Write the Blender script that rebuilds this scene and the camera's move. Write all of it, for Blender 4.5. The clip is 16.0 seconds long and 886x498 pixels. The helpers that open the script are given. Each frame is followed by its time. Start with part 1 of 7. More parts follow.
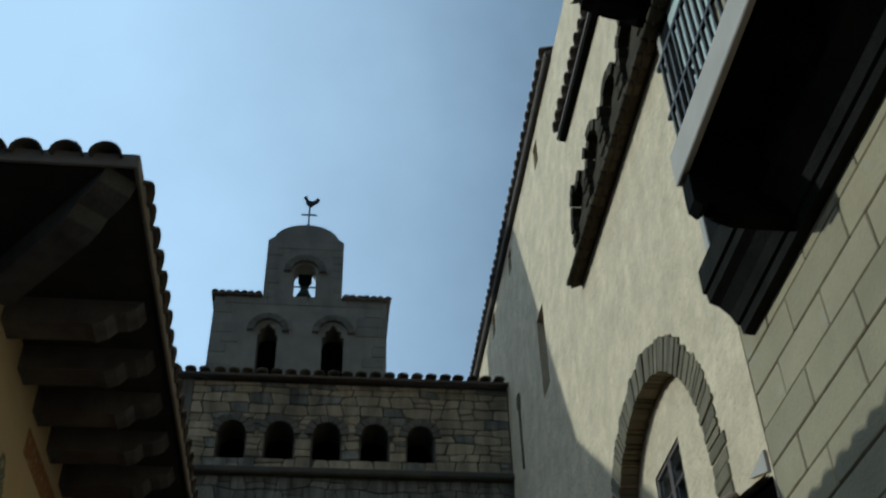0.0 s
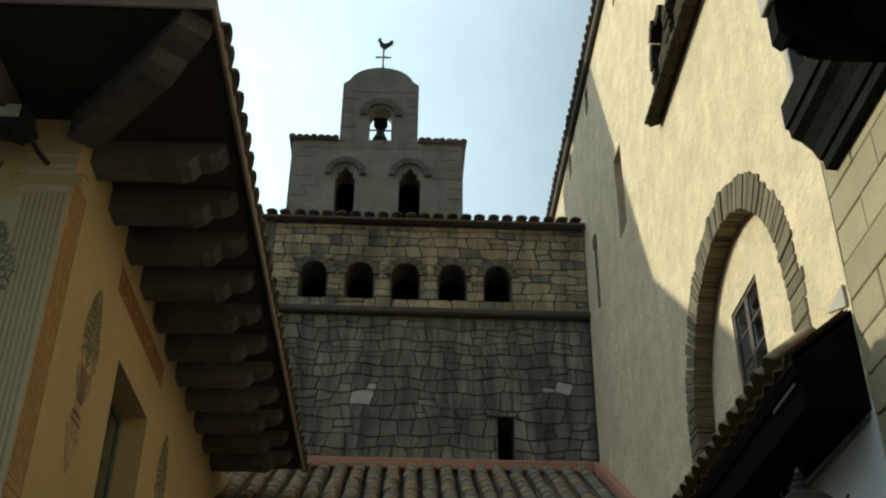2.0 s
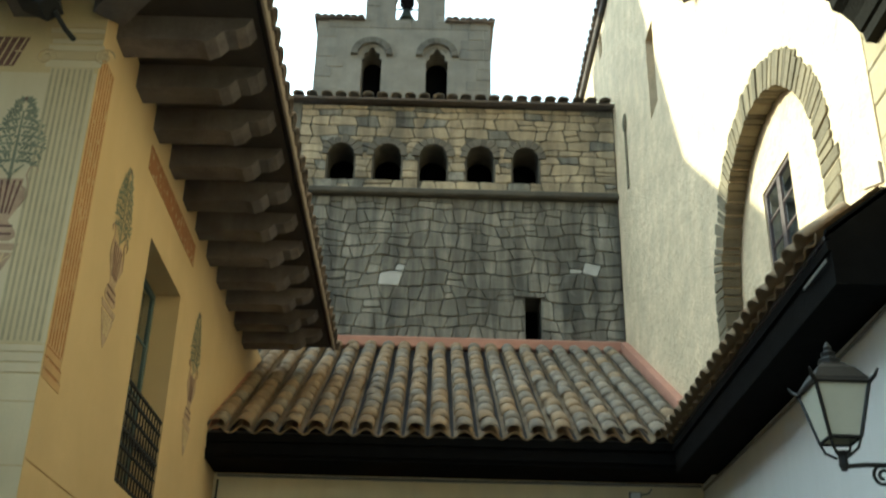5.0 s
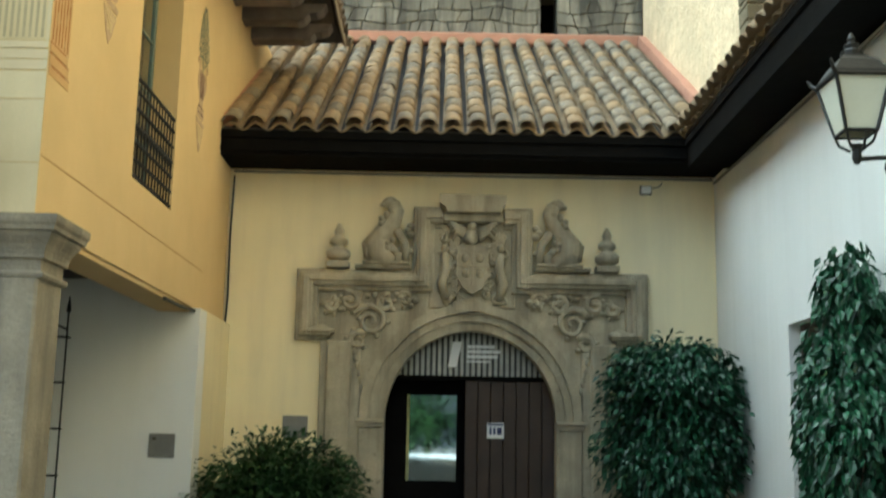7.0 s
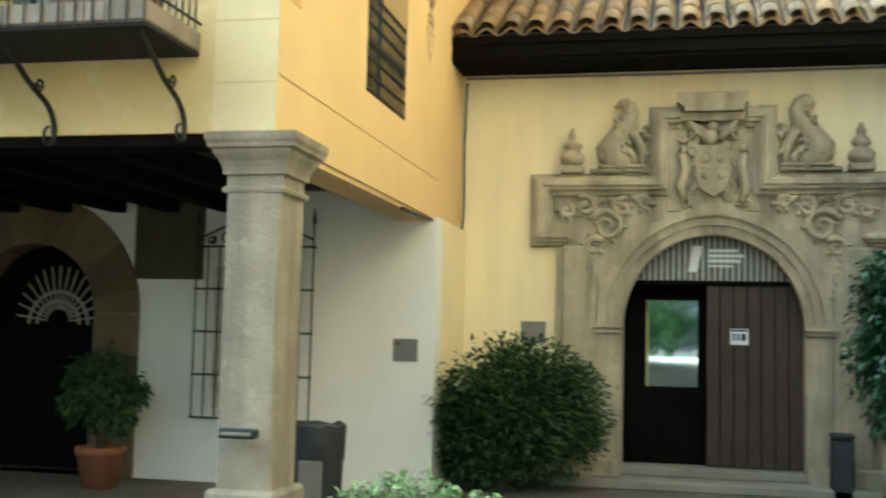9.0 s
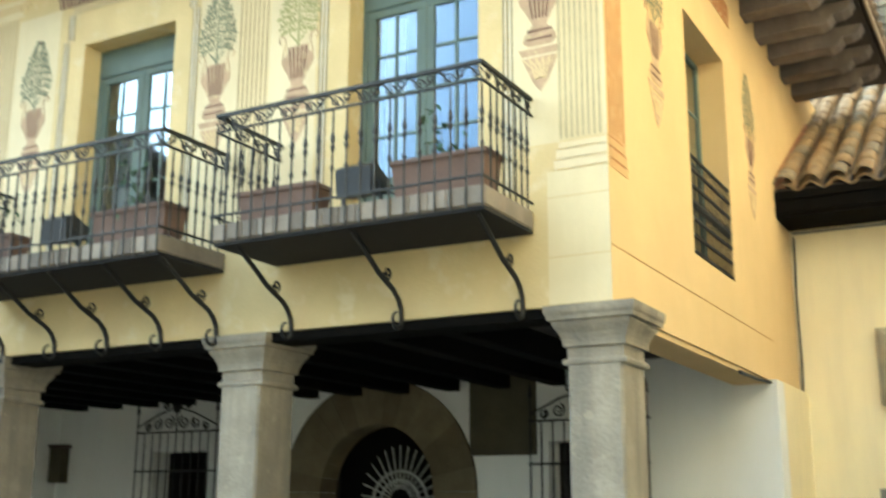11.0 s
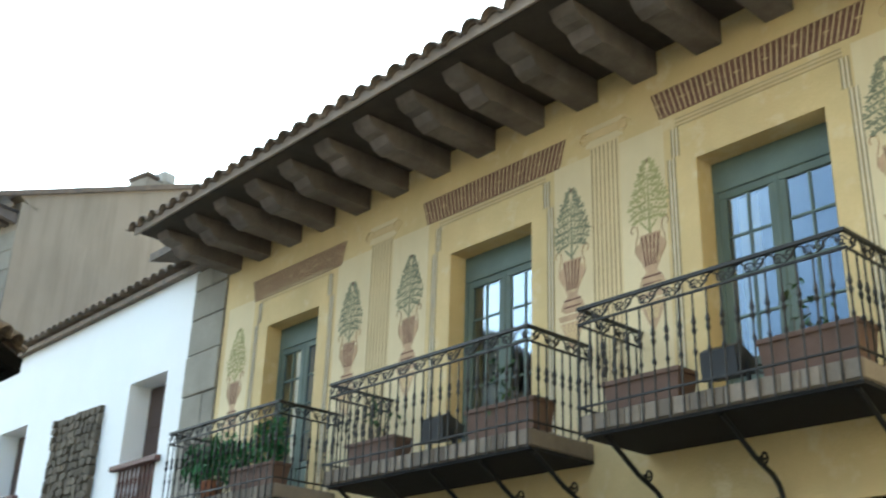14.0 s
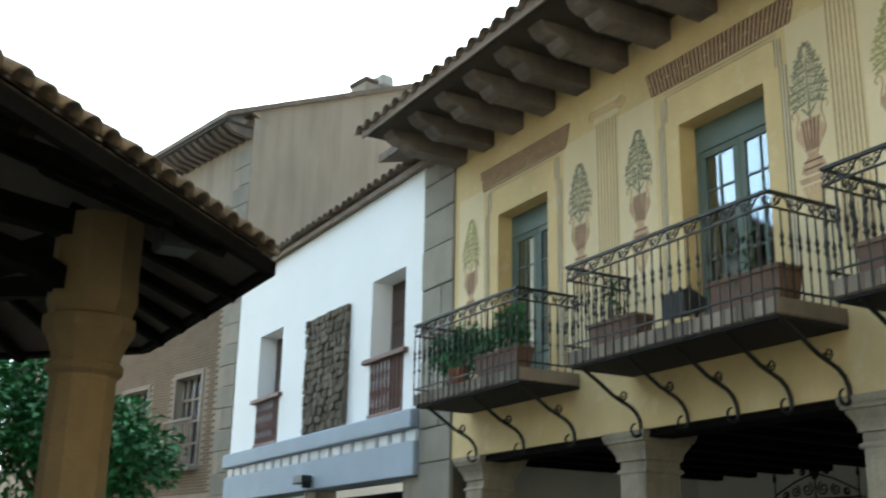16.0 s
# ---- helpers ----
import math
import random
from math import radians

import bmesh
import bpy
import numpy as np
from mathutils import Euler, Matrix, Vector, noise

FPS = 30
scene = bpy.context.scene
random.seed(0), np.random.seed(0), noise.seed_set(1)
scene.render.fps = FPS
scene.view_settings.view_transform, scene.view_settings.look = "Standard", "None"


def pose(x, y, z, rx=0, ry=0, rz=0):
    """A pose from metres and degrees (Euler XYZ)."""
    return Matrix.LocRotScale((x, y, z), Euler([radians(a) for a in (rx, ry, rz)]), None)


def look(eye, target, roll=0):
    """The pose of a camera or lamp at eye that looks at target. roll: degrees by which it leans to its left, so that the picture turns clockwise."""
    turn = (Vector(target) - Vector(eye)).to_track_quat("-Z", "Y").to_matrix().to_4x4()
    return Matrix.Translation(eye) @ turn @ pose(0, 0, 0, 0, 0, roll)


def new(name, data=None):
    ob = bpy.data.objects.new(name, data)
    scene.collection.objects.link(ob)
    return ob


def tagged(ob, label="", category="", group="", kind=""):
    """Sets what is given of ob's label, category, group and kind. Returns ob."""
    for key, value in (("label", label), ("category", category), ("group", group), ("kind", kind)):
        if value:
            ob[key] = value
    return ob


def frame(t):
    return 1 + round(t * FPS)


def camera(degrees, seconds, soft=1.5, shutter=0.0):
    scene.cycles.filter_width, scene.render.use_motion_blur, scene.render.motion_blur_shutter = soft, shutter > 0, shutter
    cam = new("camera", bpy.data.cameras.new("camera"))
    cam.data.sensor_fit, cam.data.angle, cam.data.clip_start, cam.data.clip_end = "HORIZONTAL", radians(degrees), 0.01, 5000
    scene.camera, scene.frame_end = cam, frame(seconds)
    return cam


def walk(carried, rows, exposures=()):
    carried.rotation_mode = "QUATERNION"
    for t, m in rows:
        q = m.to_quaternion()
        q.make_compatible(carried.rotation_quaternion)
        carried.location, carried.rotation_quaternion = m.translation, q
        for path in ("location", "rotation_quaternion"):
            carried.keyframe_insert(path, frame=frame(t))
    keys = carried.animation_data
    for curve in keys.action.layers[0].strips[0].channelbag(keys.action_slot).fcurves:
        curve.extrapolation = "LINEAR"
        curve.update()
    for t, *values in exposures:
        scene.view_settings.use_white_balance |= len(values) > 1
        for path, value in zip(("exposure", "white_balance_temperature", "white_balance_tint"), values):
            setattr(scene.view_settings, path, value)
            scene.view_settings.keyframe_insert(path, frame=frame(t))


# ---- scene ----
cam = camera(44.35, 16.0, soft=2.1, shutter=0.5)
PATH = [
    (0, pose(0.037, -0.124, 1.707, 130.22, 1.38, -5.80)),
    (0.5, pose(0.028, -0.136, 1.680, 127.96, 0.82, -4.50)),
    (1, pose(0.024, -0.147, 1.661, 125.65, 0.20, -3.55)),
    (1.5, pose(0.021, -0.148, 1.645, 123.67, -0.23, -2.86)),
    (2, pose(0.016, -0.147, 1.633, 122.04, -0.50, -2.28)),
    (2.5, pose(0.016, -0.145, 1.618, 121.01, -0.66, -1.93)),
    (3, pose(0.006, -0.134, 1.602, 120.30, -0.80, -1.77)),
    (5.5, pose(-0.011, -0.072, 1.584, 112.74, -1.16, -0.86)),
    (6, pose(-0.010, -0.052, 1.587, 108.30, -1.15, -0.69)),
    (6.5, pose(-0.005, -0.021, 1.598, 103.96, -1.06, -0.52)),
    (7, pose(0.000, 0.000, 1.600, 100.09, -1.06, -0.26)),
    (7.5, pose(0.023, 0.022, 1.627, 97.35, -1.15, 1.03)),
    (8, pose(0.023, 0.083, 1.627, 95.54, -1.23, 3.69)),
    (8.5, pose(0.046, 0.110, 1.655, 94.62, -1.40, 7.56)),
    (8.7, pose(0.048, 0.111, 1.652, 94.52, -1.44, 9.51)),
    (10.8, pose(-0.194, 0.078, 1.632, 102.12, -0.07, 27.13)),
    (11, pose(-0.194, 0.072, 1.643, 103.49, -0.23, 28.76)),
    (11.5, pose(-0.173, 0.012, 1.650, 106.79, -0.37, 32.47)),
    (12, pose(-0.137, -0.011, 1.635, 110.44, -0.73, 35.73)),
    (12.5, pose(-0.140, -0.002, 1.644, 112.95, -1.01, 38.55)),
    (13, pose(-0.136, -0.008, 1.638, 114.24, -1.49, 41.58)),
    (13.5, pose(-0.148, -0.015, 1.635, 114.07, -1.70, 44.53)),
    (14, pose(-0.171, -0.023, 1.627, 112.98, -1.79, 47.77)),
    (14.5, pose(-0.179, -0.038, 1.620, 111.42, -1.64, 50.91)),
    (15, pose(-0.200, -0.044, 1.612, 109.81, -1.44, 54.20)),
    (15.5, pose(-0.233, -0.040, 1.604, 108.35, -1.28, 57.20)),
    (16, pose(-0.240, -0.039, 1.601, 106.72, -1.08, 60.50)),
]
EXPOSURES = [(0, -1.30, 4650, -4), (1.0, -0.98, 5050, -5), (2.0, -0.42, 5650, -6), (3, 0.0, 5500, -8), (5.5, 1.40, 5550, -9), (6.5, 1.96, 5750, -8), (7.5, 2.28, 5900, -7), (8.5, 2.70, 5950, -8), (10.8, 3.10, 5850, -5), (12.0, 2.78, 5400, -2), (12.5, 2.36, 5450, -1), (13.5, 2.22, 5650, -1), (16, 1.84, 5850, -2)]
walk(cam, PATH, EXPOSURES)

# ---- light ----
SUN_DIR = Vector((-1.0, 0.486, 0.43)).normalized()
world = bpy.data.worlds.new("sky")
scene.world = world
world.use_nodes = True
wn = world.node_tree.nodes
sky = wn.new("ShaderNodeTexSky")
sky.sky_type = "NISHITA"
sky.sun_disc = False
sky.sun_elevation = math.asin(SUN_DIR.z)
sky.sun_rotation = math.atan2(SUN_DIR.x, SUN_DIR.y)
sky.air_density, sky.dust_density, sky.ozone_density = 1.0, 5.0, 1.5
wn["Background"].inputs["Strength"].default_value = 0.092
coord = wn.new("ShaderNodeTexCoord")
cloud = wn.new("ShaderNodeTexNoise")
cloud.inputs["Scale"].default_value, cloud.inputs["Detail"].default_value, cloud.inputs["Roughness"].default_value = 2.4, 6, 0.55
veil = wn.new("ShaderNodeMapRange")
veil.inputs["From Min"].default_value, veil.inputs["From Max"].default_value = 0.40, 0.75
veil.inputs["To Max"].default_value = 0.22
haze = wn.new("ShaderNodeMix")
haze.data_type = "RGBA"
haze.inputs[7].default_value = (17.0, 18.0, 18.6, 1)
wl = world.node_tree.links
wl.new(coord.outputs["Generated"], cloud.inputs["Vector"])
wl.new(cloud.outputs[0], veil.inputs["Value"])
turn = wn.new("ShaderNodeVectorMath")
turn.operation = "DOT_PRODUCT"
turn.inputs[1].default_value = SUN_DIR
glow = wn.new("ShaderNodeMapRange")
glow.interpolation_type = "SMOOTHSTEP"
glow.inputs["From Min"].default_value, glow.inputs["From Max"].default_value = 0.12, 0.84
both = wn.new("ShaderNodeMath")
both.operation, both.use_clamp = "ADD", True
wl.new(coord.outputs["Generated"], turn.inputs[0])
wl.new(turn.outputs["Value"], glow.inputs["Value"])
wl.new(glow.outputs[0], both.inputs[0])
wl.new(veil.outputs[0], both.inputs[1])
wl.new(both.outputs[0], haze.inputs[0])
wl.new(sky.outputs[0], haze.inputs[6])
wl.new(haze.outputs[2], wn["Background"].inputs["Color"])
sun = new("sun", bpy.data.lights.new("sun", "SUN"))
sun.data.energy, sun.data.angle, sun.data.color = 5.0, radians(0.5), (1.0, 0.875, 0.66)
sun.matrix_world = look(SUN_DIR * 60, (0, 0, 0))


# ---- materials ----
def material(name, base, rough=0.85, var=0.18, scale=1.3, fine=45.0, bump=0.25, metal=0.0, per=0.0,
             streak=None, streak_amount=0.35, streak_at=0.45, blotch=None, blotch_at=0.6, spec=0.4):
    m = bpy.data.materials.new(name)
    m.use_nodes = True
    n, ln = m.node_tree.nodes, m.node_tree.links
    p = n["Principled BSDF"]
    p.inputs["Roughness"].default_value, p.inputs["Metallic"].default_value = rough, metal
    p.inputs["Specular IOR Level"].default_value = spec
    geo = n.new("ShaderNodeNewGeometry")

    def noise_at(sc, detail, stretch=None):
        t = n.new("ShaderNodeTexNoise")
        t.inputs["Scale"].default_value, t.inputs["Detail"].default_value = sc, detail
        t.inputs["Roughness"].default_value = 0.6
        if stretch:
            mp = n.new("ShaderNodeMapping")
            mp.inputs["Scale"].default_value = stretch
            ln.new(geo.outputs["Position"], mp.inputs["Vector"])
            ln.new(mp.outputs[0], t.inputs["Vector"])
        else:
            ln.new(geo.outputs["Position"], t.inputs["Vector"])
        return t

    def ramp(src, lo, hi):
        r = n.new("ShaderNodeMapRange")
        r.inputs["From Min"].default_value, r.inputs["From Max"].default_value = lo, hi
        ln.new(src, r.inputs["Value"])
        return r.outputs[0]

    def mix(fac, a, b, kind="MIX"):
        x = n.new("ShaderNodeMix")
        x.data_type, x.blend_type = "RGBA", kind
        if isinstance(fac, float):
            x.inputs[0].default_value = fac
        else:
            ln.new(fac, x.inputs[0])
        for value, slot in ((a, 6), (b, 7)):
            if isinstance(value, tuple):
                x.inputs[slot].default_value = (*value, 1)
            else:
                ln.new(value, x.inputs[slot])
        return x.outputs[2]

    dark = tuple(c * (1 - var) for c in base)
    light = tuple(min(1, c * (1 + var)) for c in base)
    large, small = noise_at(scale, 5), noise_at(fine, 4)
    col = mix(ramp(large.outputs[0], 0.3, 0.7), dark, light)
    col = mix(ramp(small.outputs[0], 0.35, 0.75), col, mix(0.5, col, tuple(c * (1 - 0.8 * var) for c in base)))
    if streak:
        s = noise_at(1.0, 5, (3.2, 3.2, 0.35))
        f = n.new("ShaderNodeMath")
        f.operation = "MULTIPLY"
        f.inputs[1].default_value = streak_amount
        ln.new(ramp(s.outputs[0], streak_at, streak_at + 0.22), f.inputs[0])
        col = mix(f.outputs[0], col, streak)
    if blotch:
        s = noise_at(scale * 3.1, 6)
        f = n.new("ShaderNodeMath")
        f.operation = "MULTIPLY"
        f.inputs[1].default_value = 0.75
        ln.new(ramp(s.outputs[0], blotch_at, blotch_at + 0.12), f.inputs[0])
        col = mix(f.outputs[0], col, blotch)
    if per:
        info = n.new("ShaderNodeObjectInfo")
        h = n.new("ShaderNodeHueSaturation")
        r = n.new("ShaderNodeMapRange")
        r.inputs["To Min"].default_value, r.inputs["To Max"].default_value = 1 - per, 1 + per
        ln.new(info.outputs["Random"], r.inputs["Value"])
        ln.new(r.outputs[0], h.inputs["Value"])
        ln.new(col, h.inputs["Color"])
        col = h.outputs[0]
    ln.new(col, p.inputs["Base Color"])
    if bump:
        b = n.new("ShaderNodeBump")
        b.inputs["Strength"].default_value, b.inputs["Distance"].default_value = bump, 0.02
        add = n.new("ShaderNodeMath")
        add.operation = "ADD"
        ln.new(large.outputs[0], add.inputs[0])
        ln.new(small.outputs[0], add.inputs[1])
        ln.new(add.outputs[0], b.inputs["Height"])
        ln.new(b.outputs[0], p.inputs["Normal"])
    return m


def leaf_material(name, base, per=0.35, rough=0.5, spec=0.3):
    m = bpy.data.materials.new(name)
    m.use_nodes = True
    n, ln = m.node_tree.nodes, m.node_tree.links
    p = n["Principled BSDF"]
    p.inputs["Roughness"].default_value = rough
    p.inputs["Specular IOR Level"].default_value = spec
    geo = n.new("ShaderNodeNewGeometry")
    h = n.new("ShaderNodeHueSaturation")
    h.inputs["Color"].default_value = (*base, 1)
    r = n.new("ShaderNodeMapRange")
    r.inputs["To Min"].default_value, r.inputs["To Max"].default_value = 1 - per, 1 + per * 1.6
    ln.new(geo.outputs["Random Per Island"], r.inputs["Value"])
    ln.new(r.outputs[0], h.inputs["Value"])
    ln.new(h.outputs[0], p.inputs["Base Color"])
    return m


def glass_material(name, tint, mirror):
    m = bpy.data.materials.new(name)
    m.use_nodes = True
    n, ln = m.node_tree.nodes, m.node_tree.links
    p = n["Principled BSDF"]
    p.inputs["Base Color"].default_value = (*tint, 1)
    p.inputs["Roughness"].default_value = 0.03
    p.inputs["Transmission Weight"].default_value = 1.0
    g = n.new("ShaderNodeBsdfGlossy")
    g.inputs["Color"].default_value, g.inputs["Roughness"].default_value = (0.66, 0.82, 1, 1), 0.03
    x = n.new("ShaderNodeMixShader")
    x.inputs[0].default_value = mirror
    ln.new(p.outputs[0], x.inputs[1])
    ln.new(g.outputs[0], x.inputs[2])
    ln.new(x.outputs[0], n["Material Output"].inputs["Surface"])
    return m


M_YELLOW = material("yellow_plaster", (0.63, 0.495, 0.255), 0.9, 0.14, 1.1, 45, 0.35, streak=(0.60, 0.44, 0.23), streak_amount=0.4, blotch=(0.68, 0.58, 0.37), blotch_at=0.56)
M_ORANGE = material("orange_plaster", (0.67, 0.485, 0.245), 0.9, 0.08, 0.9, 60, 0.12, streak=(0.64, 0.45, 0.22), streak_amount=0.4)
M_CREAMPANEL = material("pale_painted_panel", (0.70, 0.59, 0.385), 0.9, 0.09, 1.4, 70, 0.1, streak=(0.60, 0.50, 0.31), streak_amount=0.3)
M_FIELD = material("pale_painted_field", (0.68, 0.58, 0.37), 0.9, 0.10, 1.1, 70, 0.1, streak=(0.58, 0.46, 0.26), streak_amount=0.3)
M_PILASTER = material("ochre_painted_pilaster", (0.62, 0.48, 0.265), 0.9, 0.10, 1.4, 70, 0.1)
M_FLUTE = material("brown_painted_flute", (0.36, 0.27, 0.16), 0.92, 0.15, 5, 60, 0.05, blotch=(0.52, 0.41, 0.24), blotch_at=0.6)
M_PILASTERPALE = material("pale_painted_pilaster", (0.655, 0.54, 0.315), 0.9, 0.10, 1.4, 70, 0.1)
M_CREAM = material("cream_plaster", (0.66, 0.52, 0.335), 0.92, 0.20, 2.6, 11, 1.6, blotch=(0.50, 0.385, 0.23), blotch_at=0.585, streak=(0.52, 0.41, 0.25), streak_amount=0.35)
M_PORTALWALL = material("portal_plaster", (0.84, 0.725, 0.465), 0.92, 0.07, 0.6, 70, 0.12, streak=(0.66, 0.56, 0.38), streak_amount=0.35)
M_WHITE = material("white_plaster", (0.80, 0.79, 0.76), 0.9, 0.04, 0.7, 55, 0.12, streak=(0.70, 0.68, 0.63), streak_amount=0.25)
M_GREYWHITE = material("greyed_white_plaster", (0.66, 0.655, 0.635), 0.9, 0.05, 0.7, 55, 0.15, streak=(0.56, 0.55, 0.52), streak_amount=0.3)
M_WHITEWASH = material("whitewash", (0.86, 0.88, 0.90), 0.9, 0.03, 0.7, 55, 0.1)
M_STONE = material("grey_rubble_stone", (0.28, 0.255, 0.20), 0.95, 0.28, 2.2, 35, 0.9, per=0.20, blotch=(0.17, 0.155, 0.125), blotch_at=0.56, streak=(0.06, 0.057, 0.048), streak_amount=0.85, streak_at=0.40)
M_STONEWARM = material("tan_rubble_stone", (0.43, 0.345, 0.22), 0.95, 0.28, 2.2, 35, 0.9, per=0.22, blotch=(0.27, 0.22, 0.15), blotch_at=0.58, streak=(0.06, 0.055, 0.045), streak_amount=0.5, streak_at=0.42)
M_STONEPALE = material("pale_rubble_stone", (0.48, 0.46, 0.41), 0.95, 0.15, 3, 35, 0.5)
M_MORTAR = material("lime_mortar", (0.10, 0.088, 0.066), 0.98, 0.25, 3, 40, 0.7, streak=(0.07, 0.07, 0.06))
M_DARKSTONE = material("near_black_cornice_stone", (0.018, 0.017, 0.014), 1.0, 0.3, 3, 35, 0.6, spec=0.05)
M_TOWER = material("tower_stone", (0.27, 0.235, 0.18), 0.95, 0.2, 2.2, 30, 0.6, per=0.12, streak=(0.16, 0.15, 0.13), streak_amount=0.4)
M_HOOD = material("dark_hood_stone", (0.15, 0.13, 0.098), 0.95, 0.25, 3, 30, 0.6, per=0.2)
M_CARVED = material("carved_stone", (0.46, 0.40, 0.285), 0.92, 0.25, 2.4, 40, 0.7, streak=(0.11, 0.098, 0.075), streak_amount=0.6, blotch=(0.20, 0.175, 0.13), blotch_at=0.63)
M_PIER = material("pier_stone", (0.31, 0.27, 0.21), 0.92, 0.28, 2.6, 32, 0.7, blotch=(0.38, 0.33, 0.245), blotch_at=0.6, streak=(0.16, 0.145, 0.12), streak_amount=0.7)
M_ASHLAR = material("ashlar_stone", (0.34, 0.275, 0.165), 0.93, 0.18, 1.2, 30, 0.5, per=0.10, blotch=(0.36, 0.32, 0.24), blotch_at=0.62)
M_PATCHSTONE = material("dark_rubble", (0.125, 0.105, 0.08), 0.95, 0.3, 3, 32, 0.8, per=0.3)
M_QUOIN = material("quoin_stone", (0.27, 0.25, 0.21), 0.93, 0.18, 1.5, 30, 0.5, per=0.15)
M_VOUSSOIR = material("arch_stone", (0.155, 0.125, 0.075), 0.95, 0.25, 3, 32, 0.7, per=0.25)
M_TILE = material("terracotta_tile", (0.29, 0.205, 0.12), 0.9, 0.26, 4.0, 40, 0.6, per=0.10, blotch=(0.25, 0.21, 0.155), blotch_at=0.54)
M_TILEGREY = material("grey_weathered_tile", (0.25, 0.205, 0.15), 0.92, 0.3, 4.0, 40, 0.6, per=0.13, blotch=(0.15, 0.14, 0.125), blotch_at=0.5)
M_TILEOLD = material("weathered_roof_tile", (0.20, 0.155, 0.12), 0.92, 0.28, 4.0, 40, 0.5, per=0.3, blotch=(0.12, 0.11, 0.095), blotch_at=0.5)
M_FLASH = material("terracotta_mortar", (0.45, 0.225, 0.15), 0.9, 0.15, 3, 40, 0.3)
# black timber; also stands in for shade inside openings and below overhangs
M_BLACKWOOD_SHADE = material("black_timber_and_shade", (0.006, 0.0055, 0.005), 0.85, 0.3, 4, 30, 0.3, spec=0.05)
M_GREYWOOD = material("weathered_timber", (0.165, 0.142, 0.13), 0.85, 0.3, 2.5, 35, 0.5, per=0.15, streak=(0.05, 0.04, 0.035))
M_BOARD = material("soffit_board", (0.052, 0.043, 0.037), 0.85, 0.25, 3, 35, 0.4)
M_FASCIA = material("fascia_board", (0.27, 0.22, 0.18), 0.8, 0.2, 3, 35, 0.3)
M_DOORWOOD = material("dark_door_wood", (0.048, 0.030, 0.022), 0.55, 0.25, 3, 40, 0.3, per=0.12)
M_GREENWOOD = material("grey_green_paint", (0.115, 0.155, 0.135), 0.6, 0.15, 3, 50, 0.15)
M_BROWNPAINT = material("brown_painted_wood", (0.085, 0.055, 0.045), 0.6, 0.15, 3, 50, 0.15)
M_REDRAIL = material("red_brown_balusters", (0.13, 0.065, 0.055), 0.6, 0.15, 4, 50, 0.15)
M_IRON = material("wrought_iron", (0.012, 0.0115, 0.011), 0.55, 0.3, 8, 60, 0.2, metal=0.1)
M_BLUEBEAM = material("blue_grey_paint", (0.33, 0.39, 0.47), 0.75, 0.08, 1.5, 40, 0.2)
M_BROWNWALL = material("brown_render", (0.34, 0.29, 0.23), 0.93, 0.10, 0.6, 35, 0.3, streak=(0.22, 0.19, 0.15), streak_amount=0.5)
M_BRICK = material("brown_brick", (0.21, 0.155, 0.105), 0.93, 0.2, 3, 30, 0.4, per=0.2)
M_POT = material("terracotta_pot", (0.27, 0.11, 0.055), 0.85, 0.18, 4, 40, 0.25)
M_PLANTER = material("brown_planter", (0.135, 0.083, 0.062), 0.75, 0.2, 4, 40, 0.2)
M_DARKPLASTIC = material("dark_plastic", (0.022, 0.024, 0.028), 0.5, 0.2, 5, 60, 0.1)
M_SLAB = material("balcony_stone", (0.19, 0.16, 0.13), 0.9, 0.25, 4, 40, 0.3, per=0.35, streak=(0.25, 0.22, 0.18))
# near-black so that the shade below the balconies sits in the colour
M_SLABSHADE = material("balcony_underside_shade", (0.008, 0.0078, 0.009), 0.85, 0.2, 3, 40, 0.2)
M_PINKBOARD = material("pale_fascia_board", (0.42, 0.36, 0.30), 0.8, 0.1, 2, 40, 0.15)
M_PAINT_RED = material("faded_red_fresco", (0.48, 0.335, 0.215), 0.92, 0.2, 6, 60, 0.05, blotch=(0.60, 0.48, 0.27), blotch_at=0.54)
M_PAINT_HEAD = material("red_brown_fresco", (0.8*0.205, 0.78*0.115, 0.78*0.085), 0.92, 0.25, 6, 60, 0.05, blotch=(0.34, 0.22, 0.15), blotch_at=0.56)
M_PAINT_GREEN = material("faded_green_fresco", (0.235, 0.235, 0.155), 0.92, 0.25, 6, 60, 0.05, blotch=(0.42, 0.38, 0.23), blotch_at=0.58)
M_PAINT_GREEN2 = material("yellow_green_fresco", (0.37, 0.345, 0.16), 0.92, 0.25, 6, 60, 0.05, blotch=(0.52, 0.45, 0.25), blotch_at=0.58)
M_PAINT_LINE = material("grey_fresco_line", (0.46, 0.385, 0.235), 0.92, 0.2, 6, 60, 0.05, blotch=(0.48, 0.40, 0.25), blotch_at=0.56)
M_PAINT_DARKLINE = material("dark_fresco_line", (0.25, 0.215, 0.155), 0.92, 0.2, 6, 60, 0.05, blotch=(0.40, 0.34, 0.22), blotch_at=0.6)
M_PAINT_WHITE = material("white_fresco_line", (0.80, 0.75, 0.60), 0.92, 0.08, 6, 60, 0.05)
# dark brown brick; also paints the shade between and inside the blind arches
M_BRICKSHADE = material("brick_and_shade", (0.060, 0.047, 0.030), 0.97, 0.3, 4, 35, 0.7, per=0.3, spec=0.1)
M_PALEDOOR = material("pale_green_door_paint", (0.46, 0.50, 0.44), 0.7, 0.12, 3, 40, 0.2)
M_PAINT_ORANGE = material("orange_fresco", (0.56, 0.35, 0.16), 0.92, 0.12, 4, 60, 0.05)
